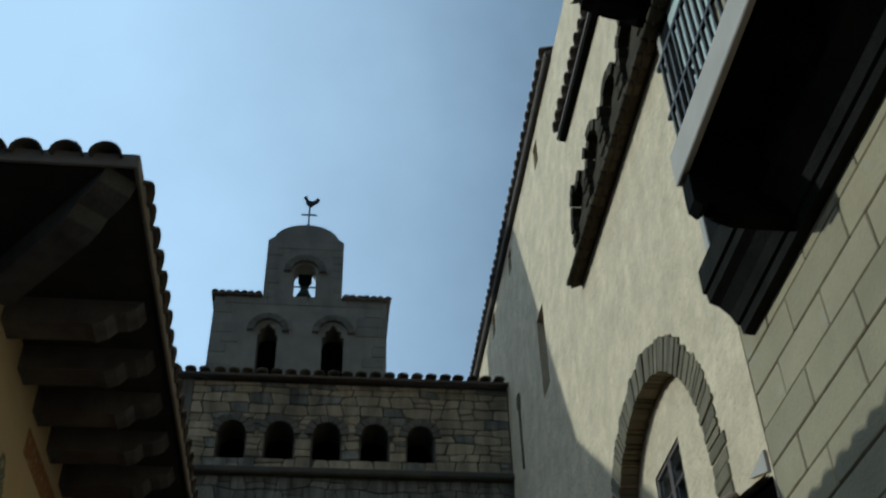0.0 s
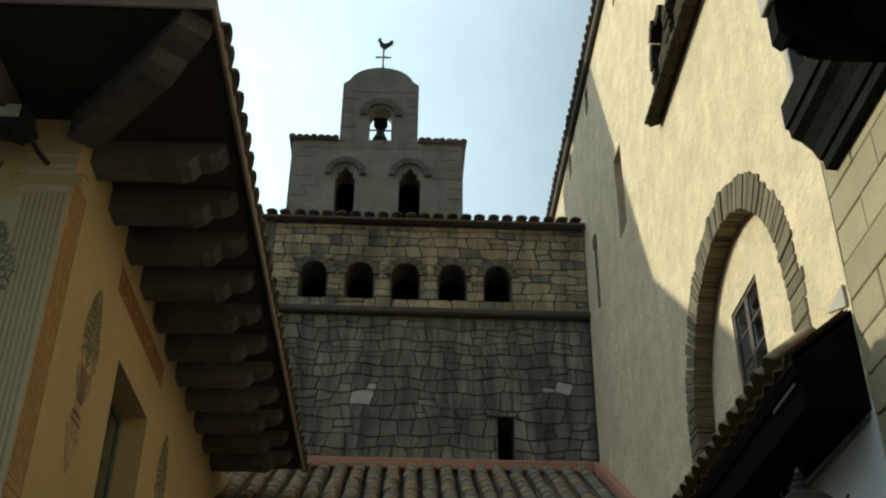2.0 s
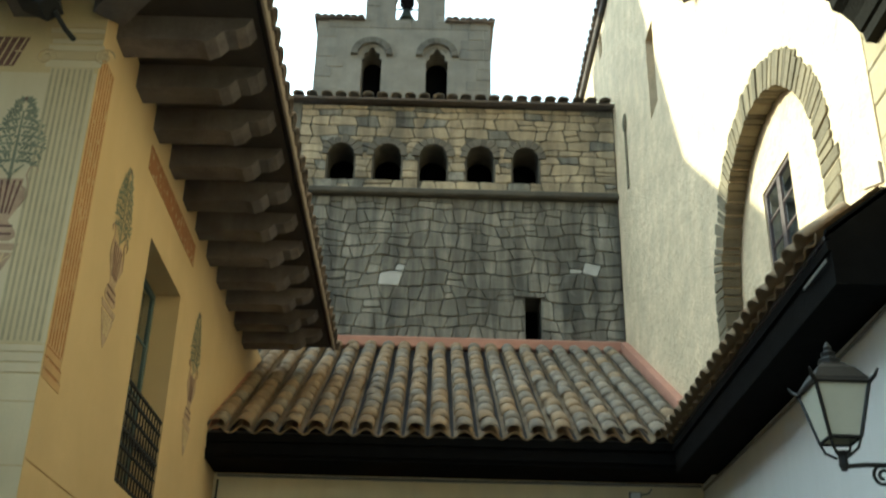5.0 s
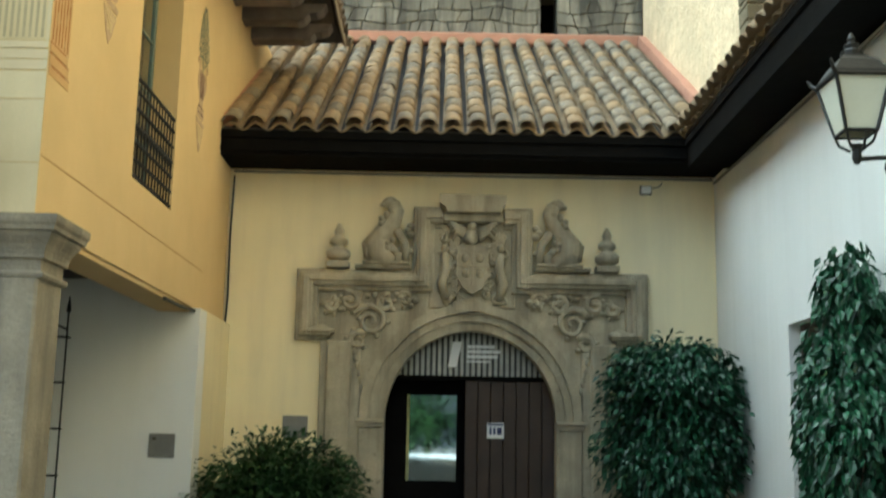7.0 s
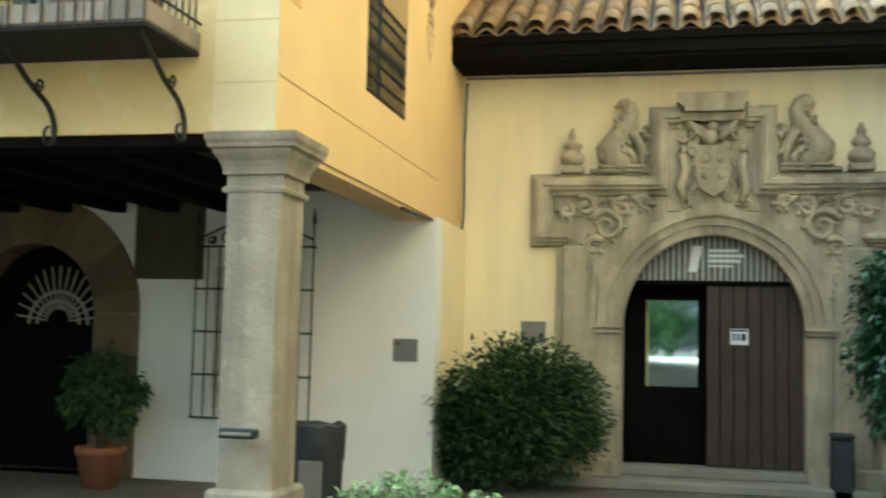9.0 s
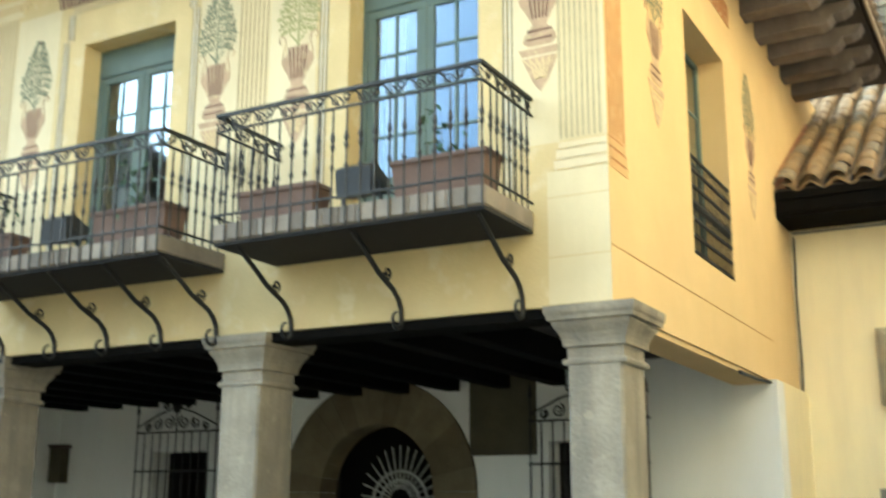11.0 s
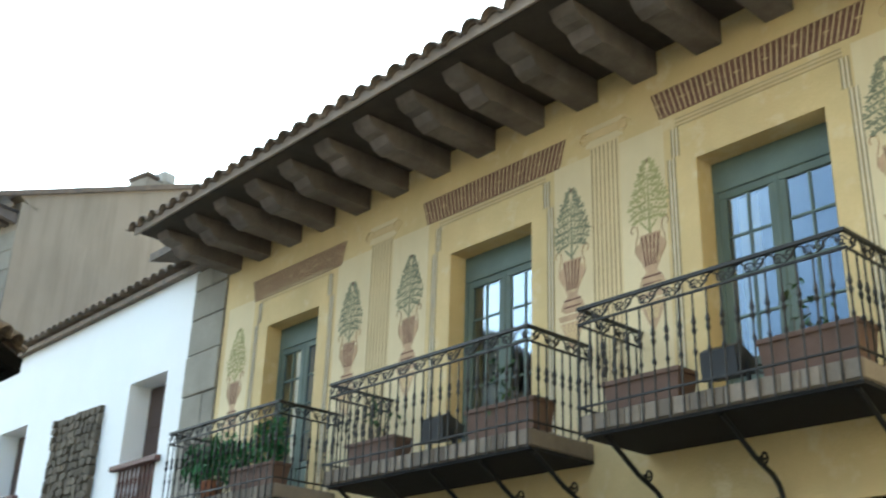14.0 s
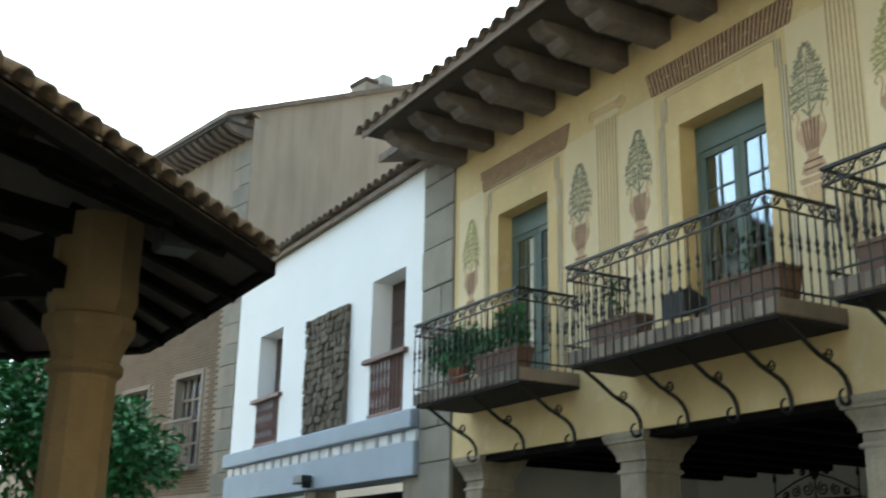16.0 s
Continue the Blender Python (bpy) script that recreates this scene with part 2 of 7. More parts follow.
M_PAINT_RUST = material("rust_fresco_line", (0.36, 0.16, 0.06), 0.92, 0.12, 4, 60, 0.05, blotch=(0.60, 0.48, 0.27), blotch_at=0.54)
M_GROUND = material("paving_ground", (0.135, 0.122, 0.097), 0.95, 0.2, 1.5, 35, 0.4)
M_PLAQUE = material("brown_wooden_plaque", (0.068, 0.058, 0.032), 0.7, 0.2, 4, 40, 0.2)
M_METALPLATE = material("grey_metal_plate", (0.22, 0.21, 0.19), 0.5, 0.15, 6, 60, 0.1, metal=0.5)
M_SIGNWHITE = material("white_lettering", (0.8, 0.8, 0.8), 0.7, 0.05, 6, 60, 0.0)
M_SIGNBLUE = material("blue_lettering", (0.03, 0.04, 0.12), 0.6, 0.05, 6, 60, 0.0)
M_FLUTED = material("fluted_glass_strip", (0.40, 0.40, 0.36), 0.4, 0.2, 8, 60, 0.1)
M_FLUTEDARK = material("fluted_groove", (0.05, 0.05, 0.05), 0.5, 0.2, 8, 60, 0.1)
M_BARK = material("bark", (0.10, 0.075, 0.05), 0.9, 0.25, 8, 50, 0.5)
M_LEAF = leaf_material("ficus_leaf", (0.012, 0.056, 0.024), 0.45, 0.36, 0.42)
M_LEAFDARK = leaf_material("shrub_leaf", (0.027, 0.065, 0.019))
M_LEAFPALE = leaf_material("pale_leaf", (0.14, 0.23, 0.10))
M_LEAFTREE = leaf_material("tree_leaf", (0.035, 0.15, 0.045))
M_GLASS = glass_material("window_glass", (0.80, 0.90, 1.0), 0.14)
M_LAMPGLASS = material("milky_lamp_glass", (0.56, 0.56, 0.47), 0.25, 0.06, 4, 40, 0.0)
# dark wall colour stands in for the lack of light indoors
M_ROOM = material("interior_painted_dim", (0.05, 0.048, 0.045), 0.9, 0.1, 1, 20, 0.0)
M_BELL = material("bronze_bell", (0.05, 0.06, 0.045), 0.5, 0.2, 5, 40, 0.1, metal=0.7)
M_BROWNCOLUMN = material("ochre_column_stone", (0.16, 0.118, 0.066), 0.93, 0.2, 2.0, 32, 0.45, per=0.1)


# ---- shape helpers ----
class Shape:
    def __init__(self):
        self.v, self.f = [], []

    def add(self, verts, faces):
        o = len(self.v)
        self.v += [tuple(p) for p in verts]
        self.f += [tuple(i + o for i in q) for q in faces]
        return self

    def box(self, x0, x1, y0, y1, z0, z1, bevel=0.0):
        if bevel <= 0:
            return self.add([(x, y, z) for x in (x0, x1) for y in (y0, y1) for z in (z0, z1)],
                            [(0, 1, 3, 2), (4, 6, 7, 5), (0, 4, 5, 1), (2, 3, 7, 6), (0, 2, 6, 4), (1, 5, 7, 3)])
        bm = bmesh.new()
        bmesh.ops.create_cube(bm, size=1.0)
        for q in bm.verts:
            q.co = Vector(((x0 + x1) / 2 + q.co.x * (x1 - x0), (y0 + y1) / 2 + q.co.y * (y1 - y0), (z0 + z1) / 2 + q.co.z * (z1 - z0)))
        bmesh.ops.bevel(bm, geom=list(bm.edges), offset=bevel, segments=1, affect="EDGES", profile=0.5)
        bm.verts.index_update()
        self.add([q.co[:] for q in bm.verts], [[w.index for w in q.verts] for q in bm.faces])
        bm.free()
        return self

    def prism(self, profile, axis, a, b):
        n = len(profile)
        put = {"x": lambda p, d: (d, p[0], p[1]), "y": lambda p, d: (p[0], d, p[1]), "z": lambda p, d: (p[0], p[1], d)}[axis]
        verts = [put(p, a) for p in profile] + [put(p, b) for p in profile]
        faces = [tuple(range(n)), tuple(range(2 * n - 1, n - 1, -1))]
        faces += [(i, (i + 1) % n, n + (i + 1) % n, n + i) for i in range(n)]
        return self.add(verts, faces)

    def tube(self, pts, r, n=6):
        pts = [Vector(p) for p in pts]
        radii = r if isinstance(r, (list, tuple)) else [r] * len(pts)
        verts, faces, side = [], [], None
        for i, p in enumerate(pts):
            d = (pts[min(i + 1, len(pts) - 1)] - pts[max(i - 1, 0)]).normalized()
            if side is None:
                side = d.orthogonal().normalized()
            side = (side - d * side.dot(d)).normalized()
            up = d.cross(side)
            verts += [p + (side * math.cos(k * math.tau / n) + up * math.sin(k * math.tau / n)) * radii[i] for k in range(n)]
        for i in range(len(pts) - 1):
            faces += [(i * n + k, i * n + (k + 1) % n, (i + 1) * n + (k + 1) % n, (i + 1) * n + k) for k in range(n)]
        e = (len(pts) - 1) * n
        faces += [tuple(range(n)), tuple(range(e + n - 1, e - 1, -1))]
        return self.add(verts, faces)

    def lathe(self, profile, cx, cy, n=16, turn=0.0):
        verts, faces = [], []
        for r, z in profile:
            verts += [(cx + r * math.cos(k * math.tau / n + turn), cy + r * math.sin(k * math.tau / n + turn), z) for k in range(n)]
        for i in range(len(profile) - 1):
            faces += [(i * n + k, i * n + (k + 1) % n, (i + 1) * n + (k + 1) % n, (i + 1) * n + k) for k in range(n)]
        e = (len(profile) - 1) * n
        faces += [tuple(range(n - 1, -1, -1)), tuple(range(e, e + n))]
        return self.add(verts, faces)

    def ball(self, c, rx, ry, rz, n=10, m=6):
        prof = [(math.sin(math.pi * i / m), -math.cos(math.pi * i / m)) for i in range(m + 1)]
        verts, faces = [], []
        for r, z in prof:
            verts += [(c[0] + rx * r * math.cos(k * math.tau / n), c[1] + ry * r * math.sin(k * math.tau / n), c[2] + rz * z) for k in range(n)]
        for i in range(m):
            faces += [(i * n + k, i * n + (k + 1) % n, (i + 1) * n + (k + 1) % n, (i + 1) * n + k) for k in range(n)]
        return self.add(verts, faces)

    def wall(self, axis, u0, u1, v0, v1, d0, d1, openings=()):
        """A wall sheet with thickness. Openings: (ua, ub, va, vb, k); k is the rise of an arch on top over half its width, 0 for a flat head."""
        cuts = {u0, u1}
        for a, b, _, _, k in openings:
            cuts |= {a + (b - a) * (0.5 - 0.5 * math.cos(math.pi * i / 22)) for i in range(23)} if k else {a, b}
        cuts = sorted(c for c in cuts if u0 - 1e-6 <= c <= u1 + 1e-6)
        put = (lambda u, d, v: (u, d, v)) if axis == "y" else (lambda u, d, v: (d, u, v))

        def head(o, u):
            a, b, _, vb, k = o
            r, c = (b - a) / 2, (a + b) / 2
            return vb + k * math.sqrt(max(0, r * r - (u - c) ** 2)) if k else vb

        def quad(p):
            self.add(p, [(0, 1, 2, 3)])

        for ua, ub in zip(cuts, cuts[1:]):
            mid = (ua + ub) / 2
            here = sorted([o for o in openings if o[0] < mid < o[1]], key=lambda o: o[2])
            lo = (v0, v0)
            spans = []
            for o in here:
                spans.append((lo, (o[2], o[2])))
                lo = (head(o, ua), head(o, ub))
                quad([put(ua, d0, o[2]), put(ub, d0, o[2]), put(ub, d1, o[2]), put(ua, d1, o[2])])
                quad([put(ua, d0, lo[0]), put(ub, d0, lo[1]), put(ub, d1, lo[1]), put(ua, d1, lo[0])])
            spans.append((lo, (v1, v1)))
            for (a0, a1), (b0, b1) in spans:
                for d in (d0, d1):
                    quad([put(ua, d, a0), put(ub, d, a1), put(ub, d, b1), put(ua, d, b0)])
        for a, b, va, vb, k in openings:
            for u in (a, b):
                quad([put(u, d0, va), put(u, d1, va), put(u, d1, vb), put(u, d0, vb)])
        for u in (u0, u1):
            quad([put(u, d0, v0), put(u, d1, v0), put(u, d1, v1), put(u, d0, v1)])
        for v in (v0, v1):
            quad([put(u0, d0, v), put(u1, d0, v), put(u1, d1, v), put(u0, d1, v)])
        return self

    def mesh(self, name, mat, smooth=False):
        me = bpy.data.meshes.new(name)
        me.from_pydata(self.v, [], self.f)
        bm = bmesh.new()
        bm.from_mesh(me)
        bmesh.ops.remove_doubles(bm, verts=bm.verts, dist=0.0004)
        bmesh.ops.recalc_face_normals(bm, faces=bm.faces)
        bm.to_mesh(me)
        bm.free()
        if mat:
            me.materials.append(mat)
        if smooth:
            for p in me.polygons:
                p.use_smooth = True
        return me


def origin_of(ob):
    p = Vector((0, 0, 0))
    while ob:
        p += ob.location
        ob = ob.parent
    return p


def thing(name, base, label, category, group="", kind=""):
    ob = new(name)
    ob.location = base
    ob.empty_display_size = 0.1
    return tagged(ob, label, category, group, kind)


def part(name, shape, mat, parent, label="", smooth=False):
    ob = new(name, shape.mesh(name, mat, smooth))
    ob.parent = parent
    ob.location = -origin_of(parent)
    return tagged(ob, label)


def single(name, shape, mat, label, category="", group="", kind="", smooth=False):
    ob = new(name, shape.mesh(name, mat, smooth))
    return tagged(ob, label, category, group, kind)


def piece(name, mesh, m, parent):
    ob = new(name, mesh)
    ob.parent = parent
    ob.matrix_basis = Matrix.Translation(-origin_of(parent)) @ m
    return ob


def basis(o, x, y, z):
    m = Matrix((x, y, z)).transposed().to_4x4()
    m.translation = o
    return m


def tile_mesh(name, mat, length=0.46, r0=0.115, r1=0.095, thick=0.016, n=7, rise=0.85):
    """A barrel tile along its y, its wide lower end at y = 0, hump up."""
    s = Shape()
    v = []
    for y, r in ((0, r0), (length, r1)):
        for rr in (r, r - thick):
            v += [(rr * math.cos(math.pi * k / n), y, rr * math.sin(math.pi * k / n) * rise) for k in range(n + 1)]
    m = n + 1
    f = []
    for k in range(n):
        f += [(k, k + 1, 2 * m + k + 1, 2 * m + k), (m + k, 3 * m + k, 3 * m + k + 1, m + k + 1), (k, m + k, m + k + 1, k + 1)]
    f += [(0, 2 * m, 3 * m, m), (n, m + n, 3 * m + n, 2 * m + n)]
    s.add(v, f)
    return s.mesh(name, mat, True)


def tile_course(parent, mesh, start, along, up, count, spacing, rows, row_step, jitter=0.012, limit=10 ** 6, other=None):
    """Cover tiles in a grid; along: the eave's direction, up: the way up the slope."""
    along, up = Vector(along).normalized(), Vector(up).normalized()
    nrm = along.cross(up).normalized()
    if nrm.z < 0:
        nrm = -nrm
    made = 0
    for j in range(rows):
        for i in range(count):
            if made >= limit:
                return made
            o = Vector(start) + along * (i * spacing + random.uniform(-jitter, jitter)) + up * (j * row_step + random.uniform(-jitter, jitter)) + nrm * (0.02 + 0.004 * (j % 2))
            tilt = Matrix.Rotation(random.uniform(-0.03, 0.03), 4, "Z") @ Matrix.Rotation(-0.01, 4, "X")
            use = other if other and random.random() < 0.15 + 0.75 * i / count else mesh
            piece("roof_tile", use, basis(o, along if along.cross(up).z > 0 else -along, up, nrm) @ tilt, parent)
            made += 1
    return made


def corrugated(start, along, up, width, length, spacing, depth=0.05):
    """The bed of channel tiles under the covers."""
    along, up = Vector(along).normalized(), Vector(up).normalized()
    nrm = along.cross(up).normalized()
    if nrm.z < 0:
        nrm = -nrm
    s = Shape()
    n = int(width / spacing * 6)
    v = []
    for e in (0, length):
        for k in range(n + 1):
            a = width * k / n
            v.append(Vector(start) + along * a + up * e + nrm * (depth * 0.5 * (math.cos(a / spacing * math.tau) - 1) + 0.02))
        for k in range(n + 1):
            a = width * k / n
            v.append(Vector(start) + along * a + up * e + nrm * (depth * 0.5 * (math.cos(a / spacing * math.tau) - 1)))
    m = n + 1
    f = []
    for k in range(n):
        f += [(k, k + 1, 2 * m + k + 1, 2 * m + k), (m + k, 3 * m + k, 3 * m + k + 1, m + k + 1), (k, m + k, m + k + 1, k + 1)]
    return s.add(v, f)


def spiral(c, r0, r1, turns, start, plane="xz", n=18, depth=0.0):
    pts = []
    for i in range(n + 1):
        t = i / n
        a, r = start + turns * math.tau * t, r0 + (r1 - r0) * t
        u, w = r * math.cos(a), r * math.sin(a)
        pts.append((c[0] + u, c[1] + depth * t, c[2] + w) if plane == "xz" else (c[0], c[1] + u, c[2] + w))
    return pts


TILE = tile_mesh("barrel_tile", M_TILE, 0.50, 0.122, 0.108, 0.016, 7, 0.82)
TILEGREY = tile_mesh("grey_barrel_tile", M_TILEGREY, 0.50, 0.122, 0.108, 0.016, 7, 0.82)
TILELOW = tile_mesh("low_barrel_tile", M_TILEGREY, 0.46, 0.118, 0.10, 0.016, 7, 0.55)
TILEOLD = tile_mesh("old_barrel_tile", M_TILEOLD, 0.46, 0.125, 0.10, 0.016, 7, 0.85)
TILESMALL = tile_mesh("small_barrel_tile", M_TILEOLD, 0.36, 0.085, 0.07)


def rubble(rng, x0, x1, z0, z1, step, holes=()):
    """Outlines of rough stones that fill a field: cells round scattered points."""
    pts = []
    nz = max(1, round((z1 - z0) / (step * 0.85)))
    nx = max(1, round((x1 - x0) / step))
    for j in range(nz):
        for i in range(nx):
            pts.append((x0 + (x1 - x0) * (i + 0.5 + 0.5 * (j % 2) - 0.25 + rng.uniform(-0.24, 0.24)) / nx, z0 + (z1 - z0) * (j + 0.5 + rng.uniform(-0.16, 0.16)) / nz))

    def cut(poly, a, b, c):
        out = []
        for i, p in enumerate(poly):
            q = poly[(i + 1) % len(poly)]
            dp, dq = a * p[0] + b * p[1] - c, a * q[0] + b * q[1] - c
            if dp <= 0:
                out.append(p)
            if dp * dq < 0:
                t = dp / (dp - dq)
                out.append((p[0] + (q[0] - p[0]) * t, p[1] + (q[1] - p[1]) * t))
        return out

    cells = []
    for px, pz in pts:
        poly = [(x0, z0), (x1, z0), (x1, z1), (x0, z1)]
        for qx, qz in pts:
            d = (qx - px) ** 2 + (qz - pz) ** 2
            if 0 < d < (3.2 * step) ** 2 and len(poly) > 2:
                a, b = qx - px, qz - pz
                poly = cut(poly, a, b, (qx * qx + qz * qz - px * px - pz * pz) / 2 - 0.007 * math.sqrt(d))
        for ha, hb, hc, hd in holes:
            if len(poly) > 2 and min(p[0] for p in poly) < hb and max(p[0] for p in poly) > ha and min(p[1] for p in poly) < hd and max(p[1] for p in poly) > hc:
                side = min((ha - px, 0), (px - hb, 1), (hc - pz, 2), (pz - hd, 3), key=lambda s: -s[0])[1]
                if ha < px < hb and hc < pz < hd:
                    poly = []
                else:
                    poly = cut(poly, *((1, 0, ha), (-1, 0, -hb), (0, 1, hc), (0, -1, -hd))[side])
        if len(poly) > 2:
            cells.append(poly)
    return cells


def clip(poly, a, b, c):
    """The part of an outline on the near side of the line a x + b z = c."""
    out = []
    for i, p in enumerate(poly):
        q = poly[(i + 1) % len(poly)]
        dp, dq = a * p[0] + b * p[1] - c, a * q[0] + b * q[1] - c
        if dp <= 0:
            out.append(p)
        if dp * dq < 0:
            t = dp / (dp - dq)
            out.append((p[0] + (q[0] - p[0]) * t, p[1] + (q[1] - p[1]) * t))
    return out


def blocks(rng, x0, x1, z0, z1, height, width, holes=(), wave=0.05, gap=0.004):
    """Outlines of roughly squared stones in wavering courses."""
    lines, z = [], z0
    while z < z1 - height * 0.5:
        lines.append(z)
        z += height * rng.uniform(0.75, 1.3)
    lines.append(z1)
    phase = [(rng.uniform(0, 6), rng.uniform(1.6, 2.6), rng.uniform(0, 6)) for _ in lines]

    def line(j, x):
        if j in (0, len(lines) - 1):
            return lines[j]
        p, f, q = phase[j]
        return lines[j] + wave * (0.6 * math.sin(f * x + p) + 0.5 * math.sin(2.9 * f * x + q))

    out = []
    for j in range(len(lines) - 1):
        x, lean = x0, 0.0
        while x < x1 - 0.02:
            w = width * rng.choice((0.55, 0.75, 0.9, 1.0, 1.15, 1.4))
            e = x + w
            if x1 - e < width * 0.4:
                e = x1
            nxt = 0.0 if e == x1 else rng.uniform(-0.05, 0.05)
            m = (x + e) / 2 + rng.uniform(-0.04, 0.04)
            xa, xb, xc, xd = x - lean + gap, e - nxt - gap, e + nxt - gap, x + lean + gap
            poly = [(xa, line(j, xa) + gap), (m, line(j, m) + gap), (xb, line(j, xb) + gap), (xc, line(j + 1, xc) - gap), (m, line(j + 1, m) - gap), (xd, line(j + 1, xd) - gap)]
            split = [poly]
            zm = (poly[0][1] + poly[3][1]) / 2 + rng.uniform(-0.03, 0.03)
            tall = poly[4][1] - poly[1][1]
            if rng.random() < 0.2 and tall > 0.2:
                s = rng.uniform(-0.15, 0.15)
                split = [clip(poly, s, 1, zm + s * m - gap), clip(poly, -s, -1, -zm - s * m - gap)]
            for q in split:
                for ha, hb, hc, hd in holes:
                    if len(q) < 3 or min(p[0] for p in q) > hb or max(p[0] for p in q) < ha or min(p[1] for p in q) > hd or max(p[1] for p in q) < hc:
                        continue
                    cx, cz = sum(p[0] for p in q) / len(q), sum(p[1] for p in q) / len(q)
                    side = max((ha - cx, 0), (cx - hb, 1), (hc - cz, 2), (cz - hd, 3))
                    if side[0] < -0.12:
                        q = []
                    else:
                        q = clip(q, *((1, 0, ha), (-1, 0, -hb), (0, 1, hc), (0, -1, -hd))[side[1]])
                if len(q) > 2 and max(p[0] for p in q) - min(p[0] for p in q) > 0.05 and max(p[1] for p in q) - min(p[1] for p in q) > 0.04:
                    out.append(q)
            x, lean = e, nxt
    return out


def rough_stone(rng, poly, y, depth):
    """A stone with chamfered edges on a face that looks along -y."""
    cx, cz = sum(p[0] for p in poly) / len(poly), sum(p[1] for p in poly) / len(poly)
    ring = []
    for i, p in enumerate(poly):
        q = poly[(i + 1) % len(poly)]
        ring.append((p[0] * 0.88 + q[0] * 0.12, p[1] * 0.88 + q[1] * 0.12))
        ring.append((p[0] * 0.12 + q[0] * 0.88, p[1] * 0.12 + q[1] * 0.88))
    m = len(ring)
    back = [(p, y + 0.03, q) for p, q in ring]
    mid = [(cx + (p - cx) * 0.96, y - depth * 0.6 + rng.uniform(-0.006, 0.006), cz + (q - cz) * 0.96) for p, q in ring]
    front = [(cx + (p - cx) * 0.90, y - depth + rng.uniform(-0.008, 0.008), cz + (q - cz) * 0.90) for p, q in ring]
    f = [(a + k, a + (k + 1) % m, a + m + (k + 1) % m, a + m + k) for a in (0, m) for k in range(m)]
    return Shape().add(back + mid + front, f + [tuple(range(2 * m, 3 * m))])

# ---- the large structure ----
XL, XR, F, D, G, YB, GZ = -2.81, 3.59, 7.35, 14.0, 18.73, 12.24, -0.10
single("ground", Shape().box(-300, 300, -300, 300, GZ - 0.5, GZ), M_GROUND, "grey-brown stone paved square", "ground", kind="structure")

LX = -2.715  # outer face of the ground-floor wall under the overhang
# the painted house: upper storey over an open porch
house = thing("painted_house", (-8, 11, GZ), "yellow plastered house with faded frescoes over an open porch", "house")
W1, W2, W3 = (-5.14, -3.88), (-8.38, -7.16), (-11.98, -10.82)
DOOR_TOP, FLOOR_Z = 6.25, 3.86
part("facade_wall", Shape().wall("y", -13.12, XL, 3.10, 7.72, F, F + 0.4, [(a, b, FLOOR_Z, DOOR_TOP, 0) for a, b in (W1, W2, W3)]), M_YELLOW, house)
part("side_wall", Shape().wall("x", F + 0.4, 18.6, 3.05, 7.72, XL - 0.4, XL, [(9.56, 11.02, 3.91, 6.33, 0)]), M_ORANGE, house, "warm orange-yellow plastered wall")
part("corner_return", Shape().wall("x", F + 0.003, F + 0.4, 3.09, 7.72, XL - 0.05, XL + 0.002), M_ORANGE, house)
part("lower_side_wall", Shape().box(LX - 0.35, LX - 0.002, YB + 0.353, D, GZ, 3.05), M_PORTALWALL, house, "yellow plastered wall")
part("porch_back_wall", Shape().wall("y", -14, LX - 0.001, GZ, 3.045, YB, YB + 0.35, [(-8.72, -6.98, GZ, 1.86, 1.0), (-11.72, -10.68, 0.6, 2.45, 0), (-5.44, -4.34, 0.75, 2.45, 0)]), M_WHITE, house, "white plastered porch wall")
part("porch_wall_top", Shape().box(-14, XL - 0.41, YB, YB + 0.35, 3.046, 3.355), M_WHITE, house)
part("porch_end_wall", Shape().box(-14.0, -13.7, F + 0.5, YB, GZ, 3.3), M_WHITE, house)
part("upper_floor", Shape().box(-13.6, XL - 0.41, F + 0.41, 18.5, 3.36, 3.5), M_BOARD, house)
part("lintel", Shape().box(-13.1, XL - 0.02, F + 0.04, F + 0.36, 3.02, 3.098), M_BLACKWOOD_SHADE, house)
part("side_lintel", Shape().box(XL - 0.38, XL - 0.02, F + 0.4, YB, 3.0, 3.048), M_ORANGE, house)
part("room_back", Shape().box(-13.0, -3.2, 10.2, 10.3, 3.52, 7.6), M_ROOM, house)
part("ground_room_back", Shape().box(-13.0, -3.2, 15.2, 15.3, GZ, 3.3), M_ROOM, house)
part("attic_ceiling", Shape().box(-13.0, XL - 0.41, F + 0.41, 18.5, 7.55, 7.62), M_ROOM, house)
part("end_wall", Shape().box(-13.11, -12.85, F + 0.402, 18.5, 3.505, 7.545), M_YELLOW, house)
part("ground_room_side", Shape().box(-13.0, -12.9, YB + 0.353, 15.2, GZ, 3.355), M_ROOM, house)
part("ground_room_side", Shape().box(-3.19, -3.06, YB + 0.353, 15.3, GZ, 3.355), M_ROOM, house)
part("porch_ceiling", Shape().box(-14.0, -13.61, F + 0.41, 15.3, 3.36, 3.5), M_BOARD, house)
for i in range(13):
    x = -13.2 + 0.72 * i
    part("joist", Shape().box(x - 0.09, x + 0.09, F + 0.37, YB - 0.003, 3.10, 3.358, 0.01), M_BLACKWOOD_SHADE, house)
